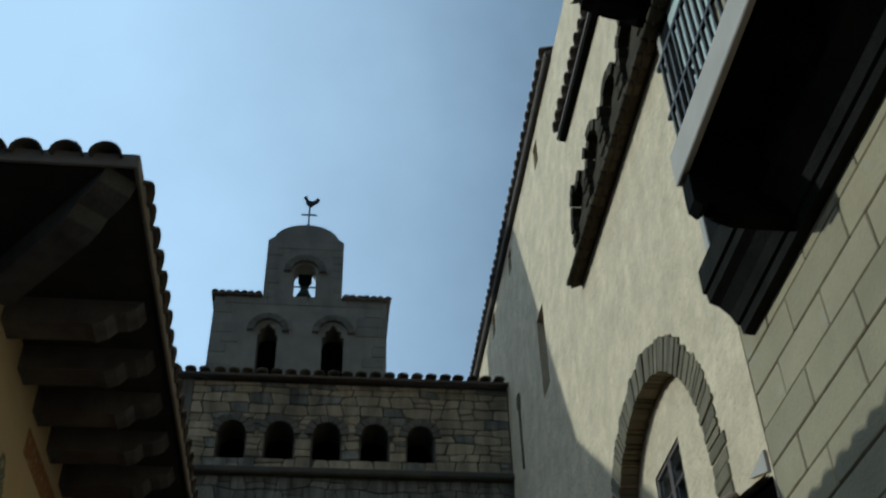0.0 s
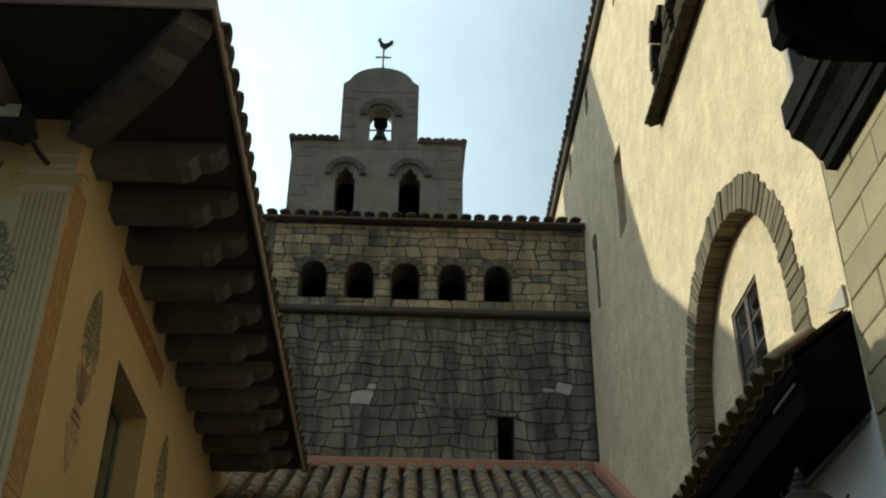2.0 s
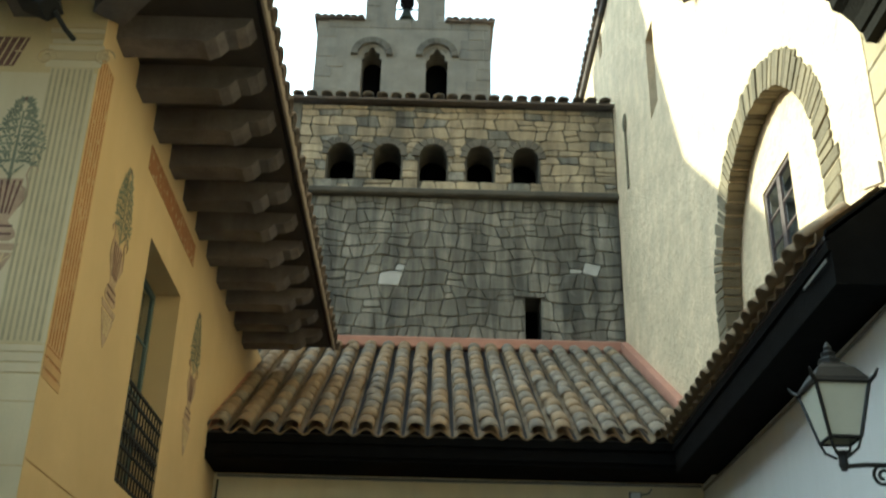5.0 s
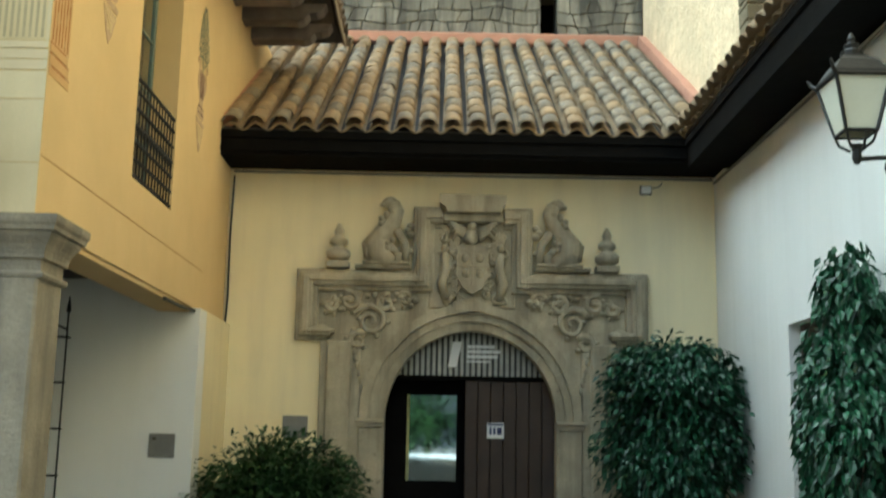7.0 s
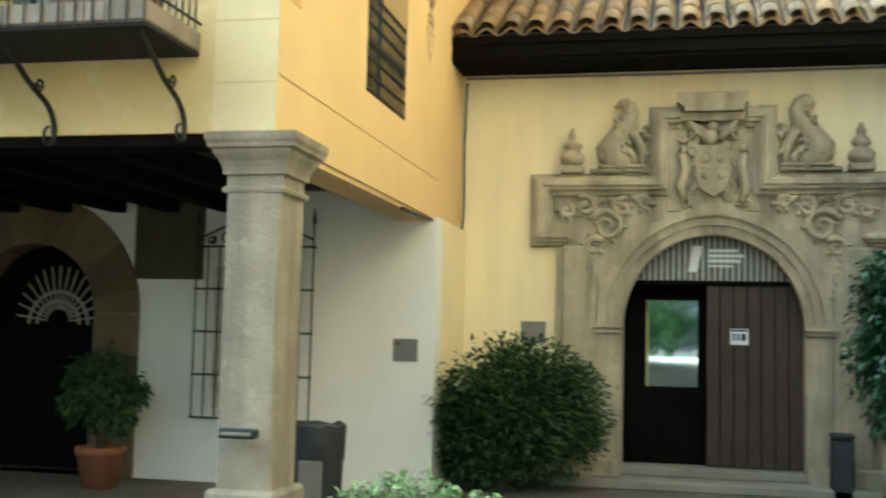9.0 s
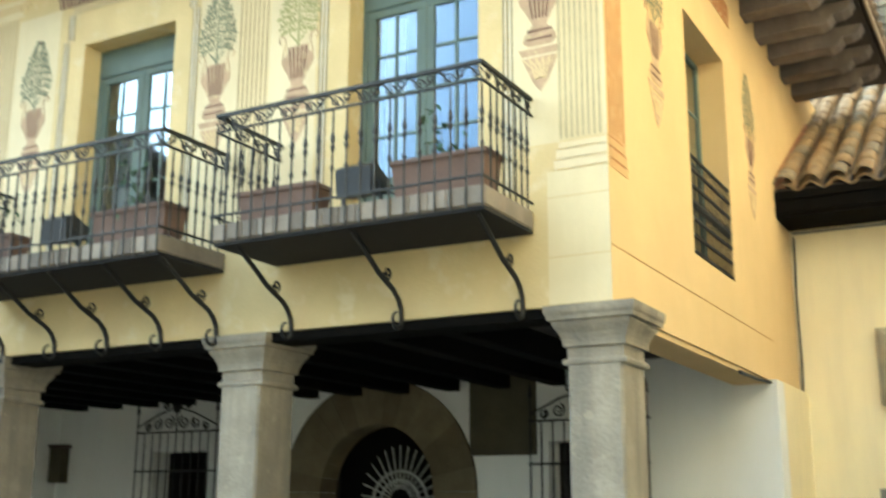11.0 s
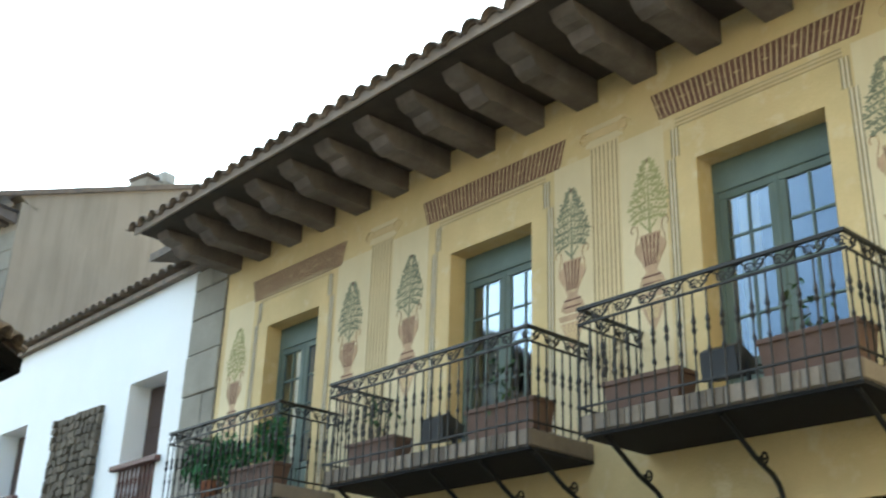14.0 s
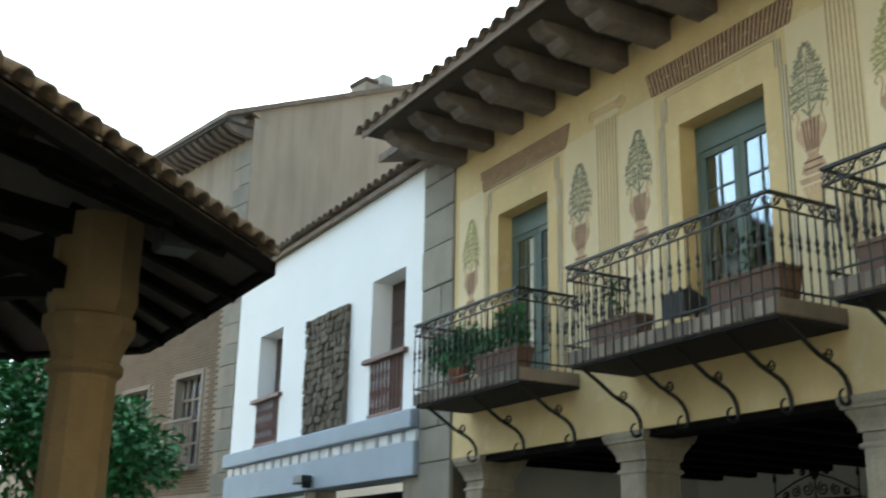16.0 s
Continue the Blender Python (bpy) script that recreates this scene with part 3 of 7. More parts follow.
for x in (-2.99, -6.22, -9.42, -12.66):
    pier = Shape().box(x - 0.21, x + 0.21, F + 0.07, F + 0.57, GZ, 2.68, 0.02)
    part("pier", pier, M_PIER, house, "weathered square stone pier")
    prof = []
    for g, z in ((0.0, 2.66), (0.028, 2.672), (0.034, 2.69), (0.028, 2.708), (0.004, 2.72), (0.004, 2.80), (0.03, 2.805), (0.03, 2.83), (0.036, 2.86), (0.052, 2.90), (0.082, 2.945), (0.092, 2.965), (0.092, 2.985), (0.118, 2.99), (0.122, 3.02), (0.134, 3.04), (0.138, 3.06), (0.138, 3.097)):
        prof.append(((0.212 + g) * 1.4142, z))
    cap = Shape().lathe(prof, 0, 0, 4, math.pi / 4)
    cap.v = [(x + p[0], F + 0.32 + p[1] * 1.05, p[2]) for p in cap.v]
    part("capital", cap, M_PIER, house, "moulded stone capital")
    part("pier_base", Shape().box(x - 0.27, x + 0.27, F + 0.01, F + 0.63, GZ, 0.55, 0.03), M_PIER, house)

# the house roof: eaves on corbels
EX, EY, EZ = -1.55, 5.93, 7.56
SL = math.tan(radians(17))


def slope_slab(corners):
    """A sloping slab on the hip roof; each corner: x, y and its run in from the eave."""
    low = [(x, y, EZ + SL * run) for x, y, run in corners]
    return Shape().add(low + [(x, y, z + 0.07) for x, y, z in low], [(3, 2, 1, 0), (4, 5, 6, 7)] + [(k, (k + 1) % 4, 4 + (k + 1) % 4, 4 + k) for k in range(4)])


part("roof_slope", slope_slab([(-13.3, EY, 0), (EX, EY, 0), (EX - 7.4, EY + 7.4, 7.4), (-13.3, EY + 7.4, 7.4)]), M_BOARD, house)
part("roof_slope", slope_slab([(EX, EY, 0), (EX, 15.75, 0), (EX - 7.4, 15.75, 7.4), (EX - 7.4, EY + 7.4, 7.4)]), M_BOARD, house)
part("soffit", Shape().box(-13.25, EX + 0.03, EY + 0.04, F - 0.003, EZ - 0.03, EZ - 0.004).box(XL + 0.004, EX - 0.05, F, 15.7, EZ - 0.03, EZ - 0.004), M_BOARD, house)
part("eave_fascia", Shape().box(-13.3, EX + 0.02, EY - 0.035, EY + 0.0, EZ - 0.06, EZ + 0.075, 0.008), M_FASCIA, house)
part("eave_fascia", Shape().box(EX + 0.001, EX + 0.035, EY - 0.03, 15.75, EZ - 0.06, EZ + 0.075, 0.008), M_FASCIA, house)
CORBEL = [(0, 7.28), (0.72, 7.29), (0.80, 7.27), (0.90, 7.31), (0.97, 7.39), (1.07, 7.40), (1.16, 7.44), (1.21, 7.52), (1.22, 7.53), (0, 7.53)]
for i in range(14):
    x = -12.95 + 0.73 * i
    part("corbel", Shape().prism([(F - a, z) for a, z in CORBEL], "x", x - 0.14, x + 0.14), M_GREYWOOD, house, "weathered scroll-ended timber corbel")
for i in range(12):
    y = 7.75 + 0.73 * i
    if y < 15.7:
        part("corbel", Shape().prism([(XL + a * 0.95, z) for a, z in CORBEL], "y", y - 0.14, y + 0.14), M_GREYWOOD, house, "weathered scroll-ended timber corbel")
hip = Shape()
dirx = Vector((EX - XL - 0.08, EY - F + 0.08, 0)).normalized()
side = Vector((-dirx.y, dirx.x, 0))
span = (Vector((EX, EY, 0)) - Vector((XL, F, 0))).length
v = []
for s_ in (-0.14, 0.14):
    v += [tuple(Vector((XL, F, 0)) + dirx * (a / 1.22 * span * 0.93) + side * s_ + Vector((0, 0, z))) for a, z in CORBEL]
n = len(CORBEL)
hip.add(v, [tuple(range(n)), tuple(range(2 * n - 1, n - 1, -1))] + [(k, (k + 1) % n, n + (k + 1) % n, n + k) for k in range(n)])
part("corner_corbel", hip, M_GREYWOOD, house, "diagonal timber corbel under the roof corner")
UPY, UPX = (0, math.cos(radians(17)), math.sin(radians(17))), (-math.cos(radians(17)), 0, math.sin(radians(17)))
part("tile_bed", corrugated((-13.25 - 0.28, EY - 0.06, EZ + 0.075), (1, 0, 0), UPY, 11.0, 0.9, 0.28), M_TILEOLD, house)
part("tile_bed", corrugated((EX + 0.06, EY + 0.89, EZ + 0.075), (0, 1, 0), UPX, 8.96, 0.9, 0.28), M_TILEOLD, house)
tile_course(house, TILEOLD, (-13.25, EY - 0.09, EZ - 0.02), (1, 0, 0), UPY, 42, 0.28, 1, 0.38)
tile_course(house, TILEOLD, (EX + 0.06, EY + 0.33, EZ - 0.02), (0, 1, 0), UPX, 35, 0.28, 1, 0.38)
part("ridge_tile", Shape().tube([(EX - 0.45, EY + 0.45, EZ + 0.16), (-5, EY + 3.45, EZ + 1.12)], 0.09, 8), M_TILEOLD, house)

# the portal wall and its roof
portal_wall = single("wall_portal", Shape().wall("y", XL - 0.6, XR - 0.003, GZ, 5.115, D, D + 0.45, [(-0.70, 1.51, GZ, 1.87, 1.05)]), M_PORTALWALL, "cream yellow plastered wall round a carved doorway", "wall", kind="structure")
PE_Y, PE_Z = 13.28, 5.50
slope = math.atan2(8.70 - PE_Z, G - PE_Y)
UPP = (0, math.cos(slope), math.sin(slope))
portal_roof = thing("portal_roof", (0.4, D, 5.0), "sloping roof of mottled terracotta barrel tiles over the doorway", "roof", kind="structure")
LEN = (G - PE_Y) / math.cos(slope)
part("roof_deck", Shape().prism([(PE_Y + 0.03, PE_Z - 0.07), (PE_Y + 0.03, PE_Z - 0.02), (G, 8.68), (G, 8.6)], "x", XL - 0.1, XR + 0.2), M_BOARD, portal_roof)
part("tile_bed", corrugated((XL + 0.12 - 0.312, PE_Y - 0.05, PE_Z + 0.015), (1, 0, 0), UPP, 6.5, LEN, 0.312, 0.10), M_TILE, portal_roof)
tile_course(portal_roof, TILE, (XL + 0.12, PE_Y - 0.09, PE_Z + 0.0), (1, 0, 0), UPP, 20, 0.312, 15, 0.422, other=TILEGREY)
part("box_eave", Shape().box(XL, XR, PE_Y, D - 0.003, 5.12, 5.17).box(XL, XR, PE_Y, PE_Y + 0.05, 5.17, PE_Z - 0.05).box(XL, XR, PE_Y - 0.03, PE_Y, 5.17, 5.24).box(XL, XR, PE_Y - 0.03, PE_Y, 5.34, 5.43), M_BLACKWOOD_SHADE, portal_roof, "black timber box eave")
part("cable_trim", Shape().tube([(XL + 0.05, D - 0.03, 5.08), (0, D - 0.03, 5.07), (XR - 0.03, D - 0.03, 5.08)], 0.018, 6), M_METALPLATE, portal_roof)
fl = Shape()
fl.box(-2.5, XR - 0.003, G - 0.16, G - 0.004, 8.66, 8.88, 0.03)
part("ridge_flashing", fl, M_FLASH, portal_roof, "terracotta mortar flashing")
fl = Shape()
fl.prism([(14.5, 6.24), (14.5, 6.42), (G - 0.17, 8.86), (G - 0.17, 8.66)], "x", XR - 0.14, XR - 0.004)
part("side_flashing", fl, M_FLASH, portal_roof)
fl = Shape()
fl.prism([(PE_Y + 0.05, 5.50), (PE_Y + 0.05, 5.66), (15.8, 7.15), (15.8, 6.98)], "x", XL + 0.004, XL + 0.12)
part("side_flashing", fl, M_FLASH, portal_roof)

# the right-hand building: white below, cream above
right = thing("cream_building", (6, 12, GZ), "tall cream rendered building with a bricked-up stone arch", "building")
part("lower_wall", Shape().wall("x", 7.42, D + 0.4, GZ, 5.12, XR, XR + 0.4, [(9.72, 11.16, GZ, 2.86, 0)]), M_GREYWHITE, right, "white plastered lower wall")
part("upper_wall", Shape().wall("x", 7.42, 26, 5.123, 16.80, XR, XR + 0.4, [
    (8.62, 12.22, 5.2, 6.80, 1.0), (14.82, 15.40, 11.66, 13.30, 0), (13.95, 14.30, 16.0, 16.55, 0), (17.2, 17.55, 16.05, 16.62, 0), (19.6, 19.98, 16.15, 16.72, 0), (22.2, 22.6, 16.15, 16.72, 0)]), M_CREAM, right, "rough sunlit cream render")
part("arch_infill", Shape().wall("x", 8.5, 12.4, 5.13, 8.8, XR + 0.22, XR + 0.40, [(10.02, 11.0, 6.70, 7.80, 0)]), M_CREAM, right)
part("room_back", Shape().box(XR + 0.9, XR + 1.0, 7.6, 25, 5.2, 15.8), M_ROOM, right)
part("gable_wall", Shape().box(XR + 0.41, 14, 12.25, 12.65, 13.5, 16.8), M_CREAM, right)
part("end_wall", Shape().box(XR + 0.41, 14, 7.43, 7.8, 0, 13.6), M_CREAM, right)
# black panels stand in for the dark inside of these window openings
for y0, y1, z0, z1 in ((14.82, 15.40, 11.66, 13.30), (13.95, 14.30, 16.0, 16.55), (17.2, 17.55, 16.05, 16.62), (19.6, 19.98, 16.15, 16.72), (22.2, 22.6, 16.15, 16.72)):
    part("dark_shutter", Shape().box(XR + 0.32, XR + 0.36, y0, y1, z0, z1), M_BLACKWOOD_SHADE, right)
key = Shape().box(XR - 0.03, XR + 0.003, 17.50, 17.62, 11.55, 12.75, 0.01)
key.ball((XR - 0.01, 17.55, 12.95), 0.05, 0.14, 0.22, 10, 6)
part("keyhole_slit", key, M_VOUSSOIR, right, "dark keyhole-shaped slit with stone edge")
# arch ring of rough stones
ac, az, ri, ro, hr = 10.42, 6.80, 1.76, 2.16, 1.0
cuts = [0.0]
while cuts[-1] < math.pi - 0.05:
    cuts.append(min(math.pi, cuts[-1] + random.uniform(0.036, 0.085)))
cuts[-1] = math.pi
for a0, a1 in zip(cuts, cuts[1:]):
    a0, a1 = a0 + 0.006, a1 - 0.006
    jr, dd, lean = random.uniform(-0.05, 0.02), random.uniform(0.008, 0.03), random.uniform(-0.006, 0.006)
    prof = [(ac + r * math.cos(a), az + hr * r * math.sin(a)) for r, a in ((ri + random.uniform(-0.012, 0.012), a0 + lean), (ro + jr - 0.015, a0), (ro + jr, (a0 + a1) / 2), (ro + jr - 0.015, a1), (ri + random.uniform(-0.012, 0.012), a1 + lean))]
    part("arch_stone", Shape().prism(prof, "x", XR - dd, XR + 0.21), M_VOUSSOIR, right)
for sgn in (-1, 1):
    z = az
    while z > 5.2:
        h = random.uniform(0.12, 0.2)
        ya, yb = ac + sgn * (ri + 0.002), ac + sgn * (ro + random.uniform(-0.06, 0.06))
        part("arch_stone", Shape().box(XR - random.uniform(0.010, 0.026), XR + 0.21, min(ya, yb), max(ya, yb), max(5.14, z - h + 0.012), z, 0.012), M_VOUSSOIR, right)
        z -= h


def casement(parent, axis, u0, u1, v0, v1, d, mat, cols, rows, name="window", frame_w=0.05, leaf_gap=True, panel=0.0, depth=0.05, away=1):
    """A glazed casement with bars, as one part with its panes below it."""
    s = Shape()
    put = (lambda a, b, c0, c1, e, f: s.box(a, b, e, f, c0, c1, 0.006)) if axis == "y" else (lambda a, b, c0, c1, e, f: s.box(e, f, a, b, c0, c1, 0.006))
    d2 = d + depth * away
    e, f = min(d, d2), max(d, d2)
    put(u0, u1, v0, v0 + frame_w, e, f)
    put(u0, u1, v1 - frame_w, v1, e, f)
    put(u0, u0 + frame_w, v0 + frame_w, v1 - frame_w, e, f)
    put(u1 - frame_w, u1, v0 + frame_w, v1 - frame_w, e, f)
    vt = v1 - frame_w - panel
    if panel:
        put(u0 + frame_w, u1 - frame_w, vt, v1 - frame_w, e + 0.012, f - 0.006)
    ia, ib = u0 + frame_w, u1 - frame_w
    for c in range(1, cols):
        x = ia + (ib - ia) * c / cols
        put(x - 0.014, x + 0.014, v0 + frame_w, vt, e + 0.008, f - 0.008)
    for r in range(1, rows):
        z = v0 + frame_w + (vt - v0 - frame_w) * r / rows
        put(ia, ib, z - 0.014, z + 0.014, e + 0.011, f - 0.011)
    w = part(name, s, mat, parent)
    for c in range(cols):
        for r in range(rows):
            g = Shape()
            a, b = ia + (ib - ia) * c / cols, ia + (ib - ia) * (c + 1) / cols
            lo, hi = v0 + frame_w + (vt - v0 - frame_w) * r / rows, v0 + frame_w + (vt - v0 - frame_w) * (r + 1) / rows
            m = (e + f) / 2
            if axis == "y":
                g.box(a, b, m - 0.003, m + 0.003, lo, hi)
            else:
                g.box(m - 0.003, m + 0.003, a, b, lo, hi)
            ob = part("pane", g, M_GLASS, w)
            ob.visible_shadow = False
    return w


casement(right, "x", 10.02, 10.50, 6.70, 7.80, XR + 0.24, M_BROWNPAINT, 1, 3, frame_w=0.045)
casement(right, "x", 10.51, 11.0, 6.70, 7.80, XR + 0.24, M_BROWNPAINT, 1, 3, frame_w=0.045)

# door in the white wall
wd = thing("plank_door", (XR + 0.2, 10.3, GZ), "tall brown plank door set in the white wall", "door")
for i in range(9):
    y = 9.72 + 1.44 * i / 9
    part("plank", Shape().box(XR + 0.12, XR + 0.16, y + 0.003, y + 1.44 / 9 - 0.003, GZ, 2.86, 0.005), M_DOORWOOD, wd)
part("backing", Shape().box(XR + 0.161, XR + 0.19, 9.72, 11.16, GZ, 2.86), M_BLACKWOOD_SHADE, wd)

# right building eaves
REZ = 16.84
part("high_roof", Shape().prism([(XR - 0.11, REZ), (XR - 0.11, REZ + 0.08), (XR + 6, REZ + 2.2), (XR + 6, REZ + 2.1)], "y", 12.15, 28), M_TILEOLD, right)
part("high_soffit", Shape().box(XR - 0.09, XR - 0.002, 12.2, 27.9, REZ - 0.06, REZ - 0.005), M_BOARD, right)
tile_course(right, TILEOLD, (XR - 0.16, 12.22, REZ + 0.07), (0, 1, 0), (math.cos(radians(19)), 0, math.sin(radians(19))), 52, 0.26, 1, 0.4)
LEZ = 14.52
part("low_roof", Shape().prism([(XR - 0.13, LEZ), (XR - 0.13, LEZ + 0.08), (XR + 5, LEZ + 1.7), (XR + 5, LEZ + 1.6)], "y", 7.9, 12.05), M_TILEOLD, right)
part("low_soffit", Shape().box(XR - 0.11, XR - 0.002, 7.9, 12.0, LEZ - 0.07, LEZ - 0.005), M_BLACKWOOD_SHADE, right)
tile_course(right, TILEOLD, (XR - 0.19, 7.95, LEZ + 0.07), (0, 1, 0), (math.cos(radians(19)), 0, math.sin(radians(19))), 16, 0.26, 1, 0.4)

# blind arcade of brick over a tile ledge
part("tile_ledge", Shape().prism([(XR + 0.002, 11.62), (XR - 0.16, 11.55), (XR - 0.18, 11.66), (XR + 0.002, 11.80)], "y", 5.5, 12.2), M_BRICKSHADE, right)
for i in range(30):
    y = 5.6 + 0.22 * i
    part("ledge_tile", Shape().box(XR - 0.24, XR - 0.06, y, y + 0.18, 11.56, 11.63, 0.01), M_BRICKSHADE, right)
# dark plate fills in the shadow that the arches throw
part("arcade_back", Shape().box(XR - 0.06, XR - 0.013, 6.9, 11.78, 11.76, 12.40), M_BRICKSHADE, right)
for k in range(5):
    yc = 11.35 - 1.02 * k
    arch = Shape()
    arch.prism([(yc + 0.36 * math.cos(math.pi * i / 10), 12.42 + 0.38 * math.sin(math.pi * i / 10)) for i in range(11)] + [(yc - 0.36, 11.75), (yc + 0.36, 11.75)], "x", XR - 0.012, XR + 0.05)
    # nearly flush panel, its dark colour gives the recess its shade
    part("blind_arch", arch, M_BRICKSHADE, right, "flat dark panel for a shaded arched recess")
    for i in range(9):
        a0, a1 = math.pi * i / 9, math.pi * (i + 1) / 9 - 0.03
        prof = [(yc + r * math.cos(a), 12.42 + r * 1.05 * math.sin(a)) for r, a in ((0.37, a0), (0.52, a0), (0.52, a1), (0.37, a1))]
        part("arch_brick", Shape().prism(prof, "x", XR - 0.15 + random.uniform(-0.03, 0.03), XR + 0.002), M_BRICKSHADE, right)
    for sgn in (-1, 1):
        for j in range(5):
            part("jamb_brick", Shape().box(XR - 0.15 + 0.02 * (j % 2), XR + 0.002, min(yc + sgn * 0.37, yc + sgn * 0.505), max(yc + sgn * 0.37, yc + sgn * 0.505), 11.8 + 0.125 * j, 11.91 + 0.125 * j, 0.01), M_BRICKSHADE, right)

# pent roof over the white wall
pent = thing("pent_roof", (3.2, 10.5, 5.0), "narrow barrel-tile pent roof with black timber box eave", "roof")
PX = 3.05
UPR = Vector((XR - PX, 0, 0.42)).normalized()
part("box_eave", Shape().box(PX + 0.02, XR - 0.003, 7.45, PE_Y - 0.035, 5.05, 5.11).box(PX + 0.02, PX + 0.06, 7.45, PE_Y - 0.035, 5.11, 5.44).box(PX - 0.008, PX + 0.02, 7.45, PE_Y - 0.035, 5.33, 5.42).box(PX + 0.06, XR - 0.003, 7.45, 7.50, 5.11, 5.44), M_BLACKWOOD_SHADE, pent, "black timber box eave")
part("end_board", Shape().prism([(PX + 0.0, 5.44), (XR - 0.003, 5.44), (XR - 0.003, 5.92), (PX, 5.52)], "y", 7.45, 7.50), M_BLACKWOOD_SHADE, pent)
part("roof_deck", Shape().prism([(PX, 5.45), (PX, 5.49), (XR - 0.003, 5.90), (XR - 0.003, 5.86)], "y", 7.45, 14.2), M_BOARD, pent)
part("tile_bed", corrugated((PX - 0.05, 7.52, 5.505), (0, 1, 0), UPR, 6.6, 0.74, 0.27), M_TILE, pent)
tile_course(pent, TILE, (PX - 0.10, 7.70, 5.49), (0, 1, 0), UPR, 21, 0.27, 1, 0.36)
part("cable_trim", Shape().tube([(XR - 0.025, 7.5, 5.00), (XR - 0.025, 9, 4.97), (XR - 0.025, 13.9, 5.02)], 0.018, 6), M_METALPLATE, pent)
part("end_flashing", Shape().prism([(7.46, 5.96), (7.46, 6.16), (7.84, 6.10)], "x", XR - 0.03, XR - 0.004), M_PINKBOARD, pent, "white mortar end flashing")
# pale strip put where sun streaks the black eave
part("metal_strip", Shape().box(PX - 0.016, PX - 0.009, 7.5, 8.05, 5.252, 5.280), M_METALPLATE, pent, "pale strip in place of a sunlit streak")

# the ashlar house beside it
ash = thing("ashlar_house", (6, 4, GZ), "stone house of large squared ashlar blocks with cornice and balcony", "house")
part("core_wall", Shape().box(XR + 0.05, XR + 0.5, -6, 7.415, GZ, 13.6), M_MORTAR, ash)
z, course = -0.055, 0
while z < 13.2:
    h = 0.335
    y = 7.41
    w = 0.55 if course % 2 else 0.95
    while y > 1.0:
        y0 = max(1.0, y - w)
        if 2.5 < z < 11:
            part("ashlar_block", Shape().box(XR + random.uniform(-0.004, 0.006), XR + 0.2, y0 + 0.006, y - 0.004, z + 0.004, z + h - 0.005, 0.010), M_ASHLAR, ash)
        y, w = y0, random.uniform(0.85, 1.2)
    z, course = z + h, course + 1
part("block_rest", Shape().box(XR, XR + 0.2, -6, 1.0, GZ, 13.6).box(XR + 0.002, XR + 0.2, 1.0, 7.4, 10.9, 13.6).box(XR + 0.002, XR + 0.2, 1.0, 7.4, GZ, 2.66), M_ASHLAR, ash)
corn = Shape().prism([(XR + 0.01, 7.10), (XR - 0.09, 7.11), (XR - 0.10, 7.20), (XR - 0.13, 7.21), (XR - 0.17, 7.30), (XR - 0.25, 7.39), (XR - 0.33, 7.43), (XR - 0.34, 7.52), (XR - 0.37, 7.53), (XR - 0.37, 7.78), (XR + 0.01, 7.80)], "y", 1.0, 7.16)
part("cornice", corn, M_DARKSTONE, ash, "near-black stone cornice")
bal = thing("stone_balcony", (3.1, 5, 7.9), "upper balcony with pale edge board, underside blackened for shade, and iron railing", "balcony")
# the shade below the balcony is put into the underside's black colour
part("underside", Shape().box(2.72, XR - 0.003, 1.0, 5.85, 7.80, 7.92), M_BLACKWOOD_SHADE, bal)
part("edge_board", Shape().box(2.66, 2.72, 1.0, 5.93, 7.62, 7.96, 0.01), M_PINKBOARD, bal, "pale pinkish edge board")
part("end_beam", Shape().prism([(2.725, 7.955), (2.70, 7.52), (2.70, 7.32), (2.76, 7.26), (2.82, 7.31), (2.88, 7.25), (3.0, 7.20), (3.2, 7.19), (XR - 0.003, 7.19), (XR - 0.003, 7.955)], "y", 5.74, 5.91), M_BLACKWOOD_SHADE, bal, "dark scalloped end beam")
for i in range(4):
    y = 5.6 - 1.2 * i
    part("bracket", Shape().prism([(XR - 0.003, 7.40), (XR - 0.003, 7.80), (2.78, 7.80), (2.80, 7.70), (2.95, 7.62), (3.1, 7.52)], "y", y - 0.12, y + 0.12), M_BLACKWOOD_SHADE, bal)
part("top_rail", Shape().box(2.68, 2.72, 1.0, 5.85, 8.90, 8.95, 0.008), M_IRON, bal)
part("side_rail", Shape().box(2.725, XR, 5.80, 5.84, 8.90, 8.95, 0.008), M_IRON, bal)
part("mid_rail", Shape().box(2.682, 2.718, 1.0, 5.85, 8.30, 8.34, 0.006), M_IRON, bal)
for i in range(40):
    part("baluster", Shape().box(2.685, 2.715, 1.05 + 0.12 * i, 1.08 + 0.12 * i, 7.96, 8.90), M_IRON, bal)
for i in range(6):
    part("baluster", Shape().box(2.8 + 0.13 * i, 2.82 + 0.13 * i, 5.81, 5.83, 7.96, 8.90), M_IRON, bal)
dr = thing("balcony_door", (XR, 7.0, 7.95), "tall pale green balcony door beside a black strip for its shaded recess", "door")
part("edge_board", Shape().box(XR - 0.07, XR - 0.004, 7.46, 7.56, 7.95, 12.12, 0.01), M_PINKBOARD, dr, "pale edge board")
# flat black strip stands in for a shaded recess; nothing is cut in
part("dark_jamb", Shape().box(XR - 0.05, XR - 0.006, 7.22, 7.455, 7.95, 12.12), M_BLACKWOOD_SHADE, dr)
part("door_leaf", Shape().box(XR - 0.04, XR - 0.006, 6.2, 7.215, 7.95, 12.1, 0.01), M_PALEDOOR, dr)
part("door_rail", Shape().box(XR - 0.055, XR - 0.041, 6.3, 7.1, 9.2, 9.35, 0.004), M_PALEDOOR, dr)
